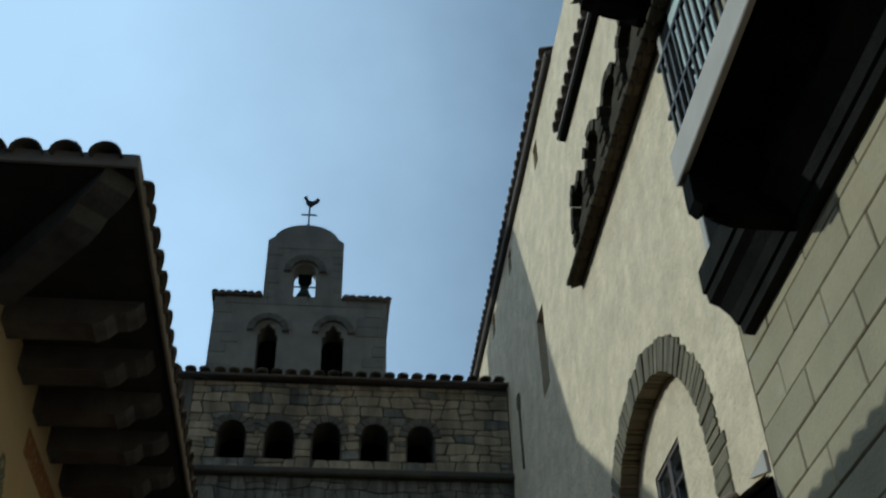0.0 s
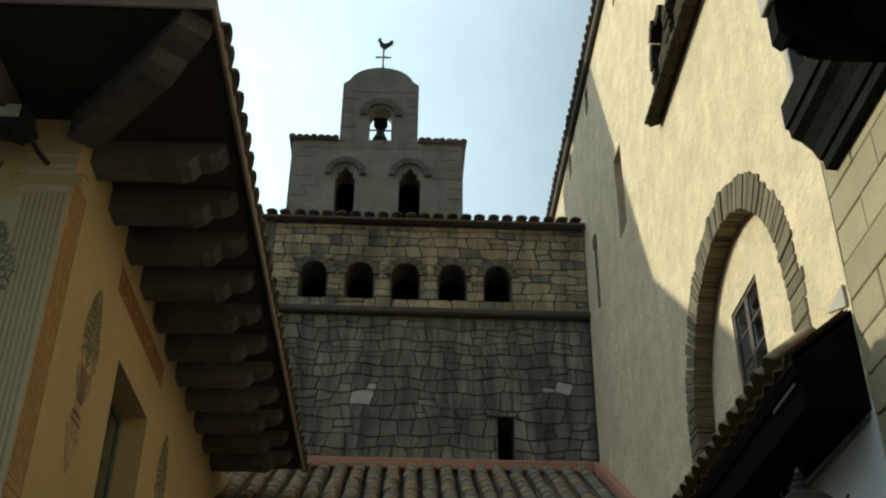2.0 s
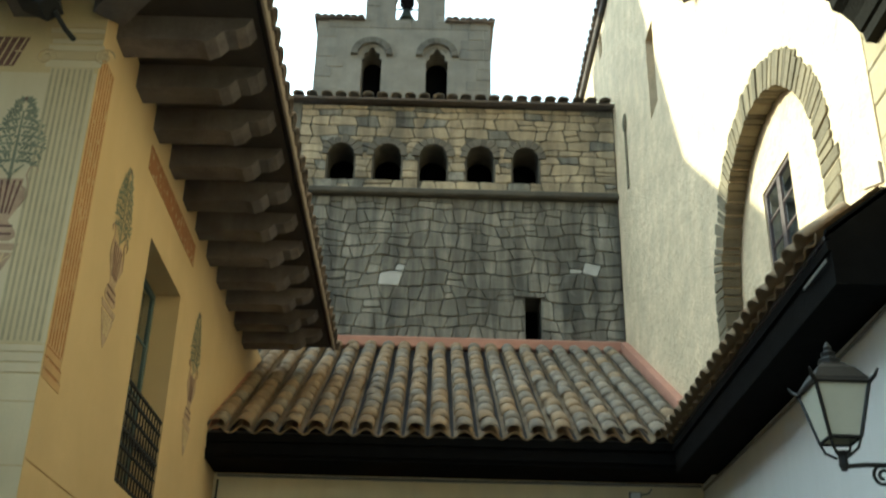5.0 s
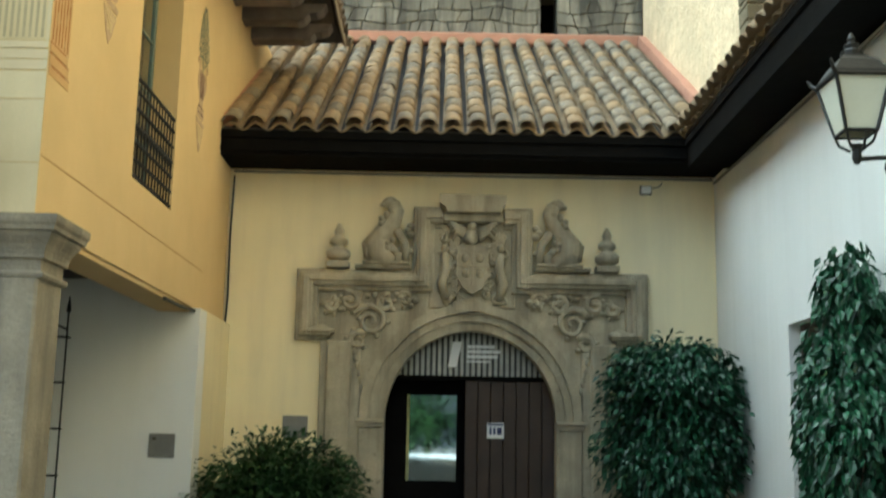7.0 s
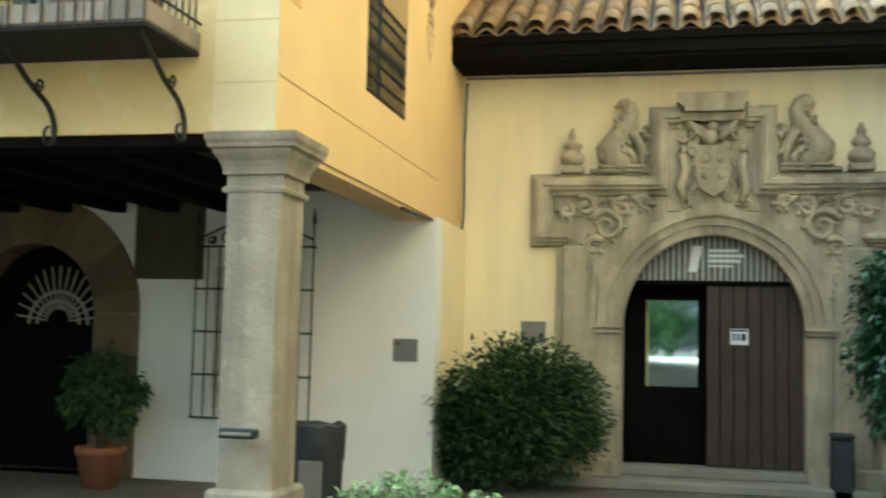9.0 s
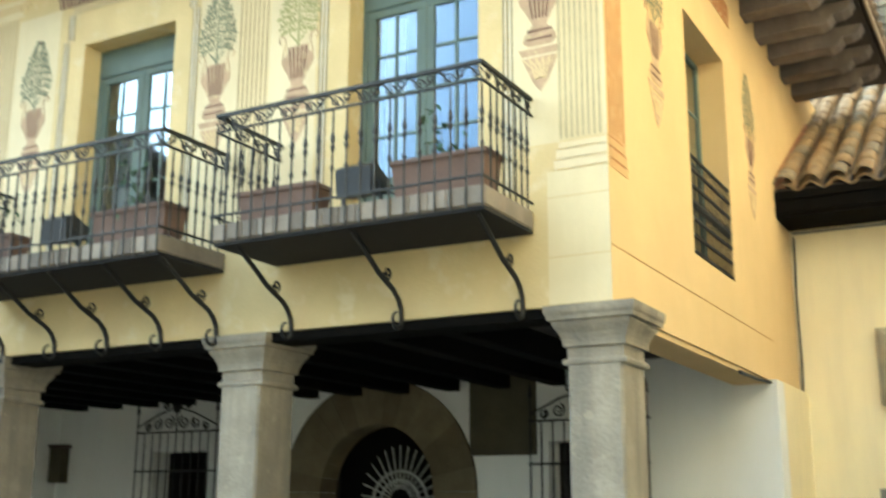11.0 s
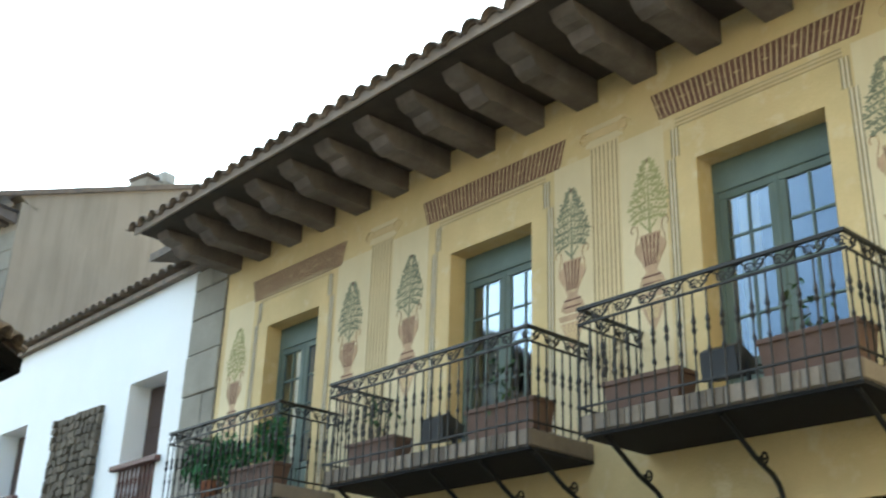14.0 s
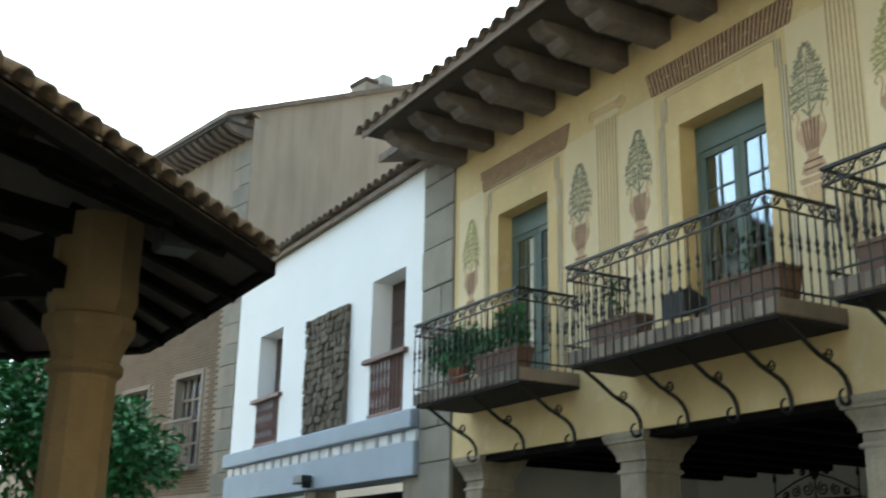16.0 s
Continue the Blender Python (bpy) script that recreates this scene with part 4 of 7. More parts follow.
part("roof_soffit", Shape().box(2.72, XR - 0.003, 1.0, 7.66, 12.16, 12.30), M_BLACKWOOD_SHADE, ash, "black boarded eave")
part("roof_tiles", corrugated((2.62, 1.0, 12.33), (0, 1, 0), (0.95, 0, 0.3), 6.7, 1.2, 0.27, 0.07), M_TILEOLD, ash)
for i in range(6):
    y = 7.55 - 1.1 * i
    part("eave_corbel", Shape().prism([(XR - 0.003, 11.86), (3.35, 11.90), (3.20, 12.0), (3.05, 12.02), (2.9, 12.08), (2.76, 12.155), (XR - 0.003, 12.155)], "y", y - 0.11, y + 0.11), M_BLACKWOOD_SHADE, ash)

# the stone gallery wall behind
gal = thing("rubble_stone_wall", (0, G, 8.6), "grey rubble stone church wall with a row of small arched openings", "wall", kind="structure")
GW = [(-2.20, -1.67), (-1.28, -0.73), (-0.36, 0.19), (0.59, 1.13), (1.51, 2.03)]
SLIT = (1.72, 2.02, 8.72, 9.78)
gops = [(a, b, 12.25, 12.80, 1.0) for a, b in GW] + [(*SLIT, 0)]
part("core", Shape().wall("y", -14, XR + 0.6, 5, 14.0, G + 0.02, G + 0.7, gops), M_MORTAR, gal)
# black sheet paints the shade behind the small arches
part("dark_inside", Shape().box(-9, XR, G + 1.2, G + 1.3, 8, 14), M_BLACKWOOD_SHADE, gal)
part("ledge", Shape().box(-9, XR - 0.003, G - 0.16, G + 0.02, 11.87, 12.01, 0.03), M_MORTAR, gal)
rng = random.Random(7)
PALE = ((-0.81, 10.2, 0.16), (2.85, 10.3, 0.34))
for band0, band1 in ((8.84, 11.86), (12.02, 13.98)):
    low = band0 < 12
    for poly in blocks(rng, -2.8, XR - 0.005, band0, band1, 0.30 if low else 0.20, 0.31 if low else 0.40, [(p - 0.03, q + 0.03, 12.25, 13.12) for p, q in GW] + [SLIT], 0.06 if low else 0.03):
        cx, cz = sum(p[0] for p in poly) / len(poly), sum(p[1] for p in poly) / len(poly)
        pale = any(abs(cx - a) < w and abs(cz - b) < 0.13 for a, b, w in PALE)
        part("stone", rough_stone(rng, poly, G + 0.02, rng.uniform(0.016, 0.034)), M_STONEPALE if pale else M_STONE if low or rng.random() < 0.25 else M_STONEWARM, gal)
for xa, xb in GW:
    xc, r0 = (xa + xb) / 2, (xb - xa) / 2
    for i in range(8):
        a0, a1 = math.pi * i / 8 + 0.02, math.pi * (i + 1) / 8 - 0.02
        r1 = r0 + rng.uniform(0.13, 0.19)
        part("arch_voussoir", Shape().prism([(xc + r * math.cos(a), 12.80 + r * math.sin(a)) for r, a in ((r0 + 0.004, a0), (r1, a0), (r1, a1), (r0 + 0.004, a1))], "y", G - 0.035 - rng.uniform(0, 0.015), G + 0.03), M_HOOD, gal)
part("upper_face", Shape().box(-14, -2.8, G - 0.02, G + 0.01, 5, 14.0), M_STONE, gal)
part("roof_edge", Shape().prism([(G - 0.22, 14.0), (G - 0.22, 14.05), (G + 2.2, 14.75), (G + 2.2, 14.6)], "x", -14, XR + 0.4), M_TILEOLD, gal)
tile_course(gal, TILELOW, (-13.98, G - 0.28, 14.06), (1, 0, 0), (0, math.cos(radians(16)), math.sin(radians(16))), 62, 0.285, 1, 0.4)

# unseen gable behind the painted house, its form made up to throw the slanting shade
unseen_gable = thing("shade_gable", (-9, 22, GZ), "unseen grey stone gable wall added for its slanting shade", "church")
part("gable_wall", Shape().prism([(-4.75, GZ), (-4.75, 20.5), (-6.0, 21.35), (-13.5, 16.55), (-13.5, GZ)], "y", 21.7, 22.2), M_STONE, unseen_gable)
part("verge_coping", Shape().prism([(-5.9, 21.42), (-6.0, 21.36), (-13.5, 16.56), (-13.5, 16.63)], "y", 21.6, 22.3), M_TILEOLD, unseen_gable)

# the bell gable
TY = 20.5
tower = thing("bell_gable", (-0.85, TY, 13.0), "grey stone bell gable with two lancets and one bell opening", "tower")
part("base_block", Shape().wall("y", -2.87, 1.17, 13.0, 17.48, TY, TY + 1.6, [(-1.80, -1.34, 15.0, 16.55, 1.0), (-0.32, 0.18, 15.0, 16.55, 1.0)]), M_TOWER, tower)
# black sheet paints the shade inside the lancets
part("lancet_back", Shape().box(-2.5, 1.0, TY + 0.7, TY + 0.75, 14.5, 17.2), M_BLACKWOOD_SHADE, tower)
part("belfry", Shape().wall("y", -1.77, 0.09, 17.483, 19.2, TY, TY + 0.42, [(-1.08, -0.55, 17.485, 18.30, 1.0)]), M_TOWER, tower)
cap = [(0.09, 19.2)] + [(-0.84 + 0.93 * math.cos(math.pi * i / 14) * (0.86 if 0 < i < 14 else 1), 19.3 + 0.55 * math.sin(math.pi * i / 14)) for i in range(15)] + [(-1.77, 19.2)]
part("belfry_top", Shape().prism(cap, "y", TY, TY + 0.42), M_TOWER, tower)
for x, z, r, w in ((-1.57, 16.52, 0.33, 0.15), (-0.07, 16.52, 0.34, 0.15), (-0.815, 18.30, 0.34, 0.17)):
    for i in range(9):
        a0, a1 = math.pi * i / 9, math.pi * (i + 1) / 9 - 0.02
        part("hood_stone", Shape().prism([(x + q * math.cos(a), z + q * math.sin(a)) for q, a in ((r, a0), (r + w, a0), (r + w, a1), (r, a1))], "y", TY - 0.09, TY + 0.01), M_HOOD, tower)
for x in (-1.57, -0.07):
    tr = Shape()
    tr.prism([(x - 0.26, 16.42), (x - 0.17, 16.46), (x - 0.19, 16.54), (x - 0.17, 16.61), (x - 0.10, 16.64), (x - 0.07, 16.72), (x, 16.78), (x + 0.07, 16.72), (x + 0.10, 16.64), (x + 0.17, 16.61), (x + 0.19, 16.54), (x + 0.17, 16.46), (x + 0.26, 16.42), (x + 0.26, 16.9), (x - 0.26, 16.9)], "y", TY + 0.02, TY + 0.10)
    part("trefoil_head", tr, M_TOWER, tower)
for xa, xb in ((-2.95, -1.78), (0.10, 1.25)):
    part("shoulder_roof", Shape().prism([(TY - 0.10, 17.50), (TY - 0.10, 17.56), (TY + 0.8, 17.75), (TY + 1.7, 17.56), (TY + 1.7, 17.49)], "x", xa, xb), M_TILEOLD, tower)
    tile_course(tower, TILESMALL, (xa + 0.09, TY - 0.13, 17.50), (1, 0, 0), (0, 0.98, 0.2), 7, 0.165, 1, 0.3)
z = 13.1
row = 0
while z < 17.3:
    x = -2.87 + (0.25 if row % 2 else 0)
    while x < 1.1:
        w = random.uniform(0.35, 0.6)
        b = min(x + w, 1.16)
        clear = all(b < a - 0.02 or x > c + 0.02 or z > 17.1 for a, c in ((-2.05, -1.1), (-0.55, 0.4)))
        if z > 14.6 and clear and b - x > 0.1:
            part("face_stone", Shape().box(x + 0.01, b - 0.01, TY - random.uniform(0.008, 0.022), TY + 0.01, z + 0.008, z + 0.272, 0.008), M_TOWER, tower)
        x += w
    z, row = z + 0.28, row + 1
z, row = 17.5, 0
while z < 19.1:
    x = -1.765 + (0.18 if row % 2 else 0)
    while x < 0.05:
        b = min(x + random.uniform(0.25, 0.45), 0.085)
        if b - x > 0.08 and (b < -1.33 or x > -0.31 or z > 18.83):
            part("face_stone", Shape().box(x + 0.008, b - 0.008, TY - random.uniform(0.008, 0.02), TY + 0.01, z + 0.007, z + 0.213, 0.008), M_TOWER, tower)
        x = b
    z, row = z + 0.22, row + 1
bell = thing("bell", (-0.815, TY + 0.2, 17.6), "dark bronze bell with wooden headstock", "bell")
part("bell_body", Shape().lathe([(0.19, 17.70), (0.18, 17.74), (0.13, 17.83), (0.10, 17.95), (0.07, 18.02), (0.0, 18.03)], -0.815, TY + 0.2, 16), M_BELL, bell, smooth=True)
part("headstock", Shape().prism([(-0.88, 18.0), (-0.75, 18.0), (-0.73, 18.1), (-0.65, 18.2), (-0.65, 18.34), (-0.98, 18.34), (-0.98, 18.2), (-0.90, 18.1)], "y", TY + 0.1, TY + 0.3), M_BLACKWOOD_SHADE, bell)
part("axle", Shape().tube([(-1.09, TY + 0.2, 18.02), (-0.54, TY + 0.2, 18.02)], 0.022, 8), M_IRON, bell)
part("clapper", Shape().tube([(-0.815, TY + 0.2, 17.72), (-0.815, TY + 0.2, 17.62)], [0.03, 0.05], 8), M_BELL, bell)
vane = thing("weather_vane", (-0.83, TY + 0.2, 19.85), "black iron weathercock on a cross", "weather vane")
part("rod", Shape().tube([(-0.83, TY + 0.2, 19.8), (-0.83, TY + 0.2, 20.75)], 0.022, 6), M_IRON, vane)
part("base", Shape().lathe([(0.10, 19.8), (0.10, 19.9), (0.05, 19.98), (0.03, 20.06)], -0.83, TY + 0.2, 10), M_IRON, vane)
part("arm", Shape().box(-1.03, -0.63, TY + 0.185, TY + 0.215, 20.35, 20.385), M_IRON, vane)
cock = [(-0.83, 20.62), (-0.76, 20.66), (-0.70, 20.74), (-0.63, 20.78), (-0.58, 20.90), (-0.64, 20.96), (-0.70, 20.88), (-0.76, 20.84), (-0.84, 20.84), (-0.90, 20.92), (-0.90, 21.0), (-0.96, 21.01), (-1.0, 20.93), (-0.95, 20.88), (-0.93, 20.74)]
part("cockerel", Shape().prism(cock, "y", TY + 0.185, TY + 0.215), M_IRON, vane)

# ---- the painted facade: french windows, frescoes, balconies ----
for a, b in (W1, W2, W3):
    fw = thing("french_window", ((a + b) / 2, F + 0.3, FLOOR_Z), "grey-green double french window with small panes", "window", "facade windows")
    s = Shape().box(a, b, F + 0.22, F + 0.30, DOOR_TOP - 0.30, DOOR_TOP, 0.008)
    s.box(a, a + 0.05, F + 0.22, F + 0.30, FLOOR_Z, DOOR_TOP - 0.30, 0.008).box(b - 0.05, b, F + 0.22, F + 0.30, FLOOR_Z, DOOR_TOP - 0.30, 0.008)
    part("frame", s, M_GREENWOOD, fw)
    m = (a + b) / 2
    for u0, u1 in ((a + 0.05, m - 0.012), (m + 0.012, b - 0.05)):
        casement(fw, "y", u0, u1, FLOOR_Z + 0.45, DOOR_TOP - 0.30, F + 0.235, M_GREENWOOD, 2, 4, "leaf", 0.075)
        part("bottom_panel", Shape().box(u0, u1, F + 0.24, F + 0.28, FLOOR_Z + 0.01, FLOOR_Z + 0.44, 0.01), M_GREENWOOD, fw)
    part("astragal", Shape().box(m - 0.02, m + 0.02, F + 0.225, F + 0.295, FLOOR_Z, DOOR_TOP - 0.30, 0.008), M_GREENWOOD, fw)
    part("curtain", Shape().box(a + 0.1, a + 0.3, F + 0.46, F + 0.48, FLOOR_Z, DOOR_TOP - 0.3), M_CREAMPANEL, fw)

# side window behind an iron grille
sw = thing("side_window", (XL - 0.2, 10.29, 3.91), "narrow grey-green window in a deep reveal", "window")
for u0, u1 in ((9.57, 10.285), (10.295, 11.01)):
    casement(sw, "x", u0, u1, 3.92, 6.32, XL - 0.27, M_GREENWOOD, 1, 4, "leaf", 0.06, away=-1)
gr = thing("window_grille", (XL - 0.02, 10.29, 3.93), "black iron window balustrade", "railing")
for z in (3.95, 4.10, 4.26, 4.42, 4.58, 4.74, 4.87):
    part("rail", Shape().box(XL - 0.03, XL - 0.005, 9.57, 11.01, z - 0.012, z + 0.012), M_IRON, gr)
for i in range(13):
    y = 9.62 + 0.112 * i
    part("bar", Shape().tube([(XL - 0.018, y, 3.92), (XL - 0.018, y, 4.3), (XL - 0.018, y, 4.4), (XL - 0.018, y, 4.5), (XL - 0.018, y, 4.87)], [0.009, 0.009, 0.019, 0.009, 0.009], 6), M_IRON, gr)

PF = F - 0.004  # face of the flat paintings


def flat(parent, name, outline, mat, label="", lift=0.0, side=False):
    if side:
        return part(name, Shape().prism(outline, "x", XL, XL + 0.004 + lift), mat, parent, label)
    return part(name, Shape().prism(outline, "y", PF - lift, F - 0.0005), mat, parent, label)


def rect(a, b, c, d):
    return [(a, c), (b, c), (b, d), (a, d)]


def painted_pilaster(x0, x1, z0, z1, group):
    p = thing("painted_pilaster", ((x0 + x1) / 2, F, z0), "faded painted fluted pilaster on yellow plaster", "fresco", group)
    pale = x0 > -4
    flat(p, "ground_colour", rect(x0, x1, z0, z1), M_PILASTERPALE)
    n = 8 if pale else 7
    for i in range(n):
        a = x0 + (x1 - x0) * (i + 0.25) / n
        flat(p, "flute", rect(a, a + (x1 - x0) * (0.42 if pale else 0.28) / n, z0 + 0.02, z1 - 0.02), M_PAINT_LINE if pale else M_FLUTE, lift=0.003)
    for k, (g, za, zb) in enumerate(((0.05, z1, z1 + 0.07), (0.09, z1 + 0.075, z1 + 0.16), (0.05, z1 + 0.165, z1 + 0.22))):
        flat(p, "capital_band", rect(x0 - g, x1 + g, za, zb), M_PILASTER if k % 2 else M_FIELD, lift=0.001)
    for sx in (x0 - 0.06, x1 + 0.06):
        part("volute", Shape().tube([(q[0], PF - 0.002, q[2]) for q in spiral((sx, PF, z1 + 0.1), 0.09, 0.02, 1.5, 0)], 0.008, 4), M_PILASTER, p)
    if pale:
        for k in range(4):
            g = 0.03 + 0.015 * k
            flat(p, "cap_moulding", rect(x0 - g, XL - 0.002, z1 + 0.235 + 0.055 * k, z1 + 0.28 + 0.055 * k), M_PILASTER if k % 2 else M_CREAMPANEL, lift=0.002)
    return p


painted_pilaster(-3.20, -2.84, 4.36, 6.78, "painted pilasters")
painted_pilaster(-6.36, -6.00, 4.36, 6.80, "painted pilasters")
painted_pilaster(-9.80, -9.40, 4.36, 6.78, "painted pilasters")
plinth = thing("painted_plinth", (-2.95, F, 4.1), "pale painted corner plinth with moulded lines", "fresco")
for g, za, zb in ((0.03, 4.30, 4.35), (0.05, 4.22, 4.29), (0.07, 4.14, 4.21)):
    flat(plinth, "moulding", rect(-3.17 - g, XL - 0.002, za, zb), M_CREAMPANEL, lift=0.004)
flat(plinth, "plinth_field", rect(-3.30, XL - 0.002, 3.11, 4.13), M_FIELD)
for z in (3.46, 3.92):
    flat(plinth, "joint_line", rect(-3.30, XL - 0.002, z, z + 0.010), M_PILASTER, lift=0.003)
flat(plinth, "side_line", rect(7.36, 12.6, 3.52, 3.528), M_PAINT_ORANGE, lift=0.002, side=True)
# the pilaster's return on the side wall
sp = thing("painted_side_pilaster", (XL, 7.55, 4.2), "orange painted fluted pilaster return", "fresco")
flat(sp, "ground_colour", rect(7.37, 7.74, 4.36, 6.95), M_PAINT_ORANGE, side=True)
for i in range(6):
    y = 7.39 + 0.06 * i
    flat(sp, "flute", rect(y, y + 0.014, 4.38, 6.93), M_PAINT_RUST, lift=0.003, side=True)
for g, za, zb in ((0.02, 4.29, 4.35), (0.05, 4.20, 4.27), (0.07, 4.12, 4.18)):
    flat(sp, "moulding", rect(7.365, 7.70 + g, za, zb), M_PAINT_ORANGE, lift=0.003, side=True)
    flat(sp, "moulding_line", rect(7.365, 7.70 + g, zb, zb + 0.014), M_PAINT_RUST, lift=0.003, side=True)


for x0, x1 in ((-3.60, XL - 0.005), (-6.84, -5.48), (-10.46, -8.76), (-13.0, -12.34)):
    pf = thing("painted_field", ((x0 + x1) / 2, F, 4.0), "pale cream painted field beside the window", "fresco", "painted fields")
    part("field", Shape().prism(rect(x0, x1, 3.90 if x0 < -4 else 4.36, 6.72), "y", F - 0.002, F - 0.0004), M_FIELD, pf)


def hatched_band(x0, x1, z0, z1, slant):
    h = thing("painted_lintel_band", ((x0 + x1) / 2, F, z0), "red-brown hatched band painted above the window", "fresco", "painted lintel bands")
    flat(h, "band", [(x0 + slant, z0), (x1 - slant, z0), (x1, z1), (x0, z1)], M_PAINT_HEAD)
    n = 36
    for i in range(n):
        a = (i + 0.5) / n
        xa, xb = x0 + slant + (x1 - x0 - 2 * slant) * a, x0 + (x1 - x0) * a
        flat(h, "tooth", [(xa - 0.0065, z0 + 0.008), (xa + 0.0060, z0 + 0.008), (xb + 0.0060, z1 - 0.008), (xb - 0.0065, z1 - 0.008)], M_PILASTER, lift=0.003)
        if i % 5 == 0:
            xm = (xa + xb) / 2
            flat(h, "dash", rect(xm - 0.03, xm + 0.03, (z0 + z1) / 2 - 0.005, (z0 + z1) / 2 + 0.005), M_PILASTER, lift=0.005)


hatched_band(-5.60, -3.42, 6.78, 7.07, 0.09)
hatched_band(-8.88, -6.68, 6.72, 7.02, 0.09)
hatched_band(-12.44, -10.32, 6.68, 6.99, 0.09)
for a, b in (W1, W2, W3):
    ln = thing("painted_window_lines", ((a + b) / 2, F, 4.0), "thin painted lines framing the window", "fresco", "painted window lines")
    for k in range(5):
        o = 0.225 + 0.019 * k
        for sgn, e in ((-1, a), (1, b)):
            x = e + sgn * o
            flat(ln, "line", rect(x - 0.0045, x + 0.0045, 4.0, 6.32), M_PAINT_WHITE if k % 2 else M_PAINT_DARKLINE, lift=0.002)
            x2 = x + sgn * -0.05
            flat(ln, "line", rect(x2 - 0.0045, x2 + 0.0045, 6.335, 6.62), M_PAINT_WHITE if k % 2 else M_PAINT_DARKLINE, lift=0.002)
        z = 6.63 + 0.02 * k
        flat(ln, "line", rect(a - 0.2, b + 0.2, z, z + 0.007), M_CREAMPANEL if k % 2 else M_PAINT_LINE, lift=0.002)


def urn_plant(cx, top, scale, green, seed, side=False, squeeze=1.0):
    """A flat painted urn on a cone bracket, with a leafy shrub."""
    r = random.Random(seed)
    base = (XL, cx, top - 1.6 * scale) if side else (cx, F, top - 1.6 * scale)
    u = thing("painted_urn", base, "faded fresco of a leafy shrub in a red striped urn", "fresco", "painted urns")

    def at(pts):
        return [(cx + px * scale * squeeze, top + pz * scale) for px, pz in pts]

    red = M_PAINT_RED
    flat(u, "urn_bowl", at([(-0.12, -0.74), (0.12, -0.74), (0.115, -0.80), (0.175, -0.85), (0.175, -0.92), (0.11, -1.02), (0.06, -1.12), (-0.06, -1.12), (-0.11, -1.02), (-0.175, -0.92), (-0.175, -0.85), (-0.115, -0.80)]), red, side=side)
    for i in range(5):
        x = -0.10 + 0.05 * i
        flat(u, "urn_stripe", at([(x - 0.009, -0.76), (x + 0.009, -0.76), (x * 0.6 + 0.007, -1.06), (x * 0.6 - 0.007, -1.06)]), M_PAINT_HEAD, lift=0.003, side=side)
    flat(u, "urn_foot", at([(-0.06, -1.12), (0.06, -1.12), (0.13, -1.2), (0.15, -1.26), (0.10, -1.30), (-0.10, -1.30), (-0.15, -1.26), (-0.13, -1.2)]), red, side=side)
    flat(u, "bracket_band", at([(-0.19, -1.32), (0.19, -1.32), (0.16, -1.38), (-0.16, -1.38)]), red, lift=0.001, side=side)
    flat(u, "bracket_cone", at([(-0.16, -1.40), (0.16, -1.40), (0.06, -1.62), (0, -1.70), (-0.06, -1.62)]), red, side=side)
    for sx in (-1, 1):
        pts = [(sx * px, 0, pz) for px, pz in ((0.12, -0.98), (0.175, -0.90), (0.165, -0.80), (0.135, -0.71), (0.15, -0.64), (0.195, -0.62), (0.22, -0.66), (0.20, -0.70))]
        if side:
            w = [(XL + 0.004, cx + q[0] * scale * squeeze, top + q[2] * scale) for q in pts]
        else:
            w = [(cx + q[0] * scale * squeeze, PF, top + q[2] * scale) for q in pts]
        part("handle", Shape().tube(w, 0.007 * scale, 4), red, u)
    for k in range(5):
        for dirn in (-1, 1):
            xa = dirn * (-0.15 + 0.06 * k)
            xb = xa * 0.42 + dirn * 0.10 * (1 - k / 5)
            flat(u, "cone_hatch", at([(xa - 0.006, -1.405), (xa + 0.006, -1.405), (xb * 0.75 + 0.006, -1.59), (xb * 0.75 - 0.006, -1.59)]), M_PILASTER, lift=0.002 + 0.001 * (dirn > 0), side=side)
    for zb in (-1.16, -1.23):
        flat(u, "foot_ring", at([(-0.11, zb), (0.11, zb), (0.11, zb - 0.018), (-0.11, zb - 0.018)]), M_PAINT_HEAD, lift=0.003, side=side)
    s = Shape()
    strokes = []
    tiers = 8
    for j in range(tiers):
        v = j / (tiers - 1)
        zc = 0.0 - 0.56 * v
        half = 0.045 + 0.165 * min(1.0, v / 0.72) ** 0.8 - 0.05 * max(0.0, v - 0.8) / 0.2
        for sgn in (-1, 1):
            for k in range(10):
                w = (k + 0.5 + r.uniform(-0.3, 0.3)) / 10
                strokes.append((sgn * half * w, zc - 0.055 * w * w + r.uniform(-0.008, 0.008), (-math.pi / 2 + sgn * (0.95 + 0.35 * w)) + r.uniform(-0.3, 0.3)))
                if k % 2:
                    strokes.append((sgn * half * w, zc - 0.045 * w * w, (math.pi / 2 - sgn * (0.5 + 0.5 * w)) + r.uniform(-0.3, 0.3)))
    for sgn in (-1, 1):
        for k in range(4):
            strokes.append((sgn * 0.02 * k, -0.72 + 0.022 * k, math.pi / 2 - sgn * 0.7))
    for i, (px, pz, a) in enumerate(strokes):
        L, wd = r.uniform(0.045, 0.08), r.uniform(0.009, 0.016)
        dx, dz = math.cos(a), math.sin(a)
        quad = at([(px, pz), (px + dx * L * 0.5 - dz * wd, pz + dz * L * 0.5 + dx * wd), (px + dx * L, pz + dz * L), (px + dx * L * 0.5 + dz * wd, pz + dz * L * 0.5 - dx * wd)])
        d = 0.0044 + 0.00002 * i
        s.add([(XL + d, p, q) if side else (p, F - d, q) for p, q in quad], [(0, 1, 2, 3)])
    flat(u, "finial_sprig", at([(-0.045, 0.02), (-0.01, 0.0), (0.03, 0.0), (0.05, 0.035), (0.02, 0.03), (0.0, 0.05), (-0.02, 0.03)]), M_PAINT_HEAD, side=side)
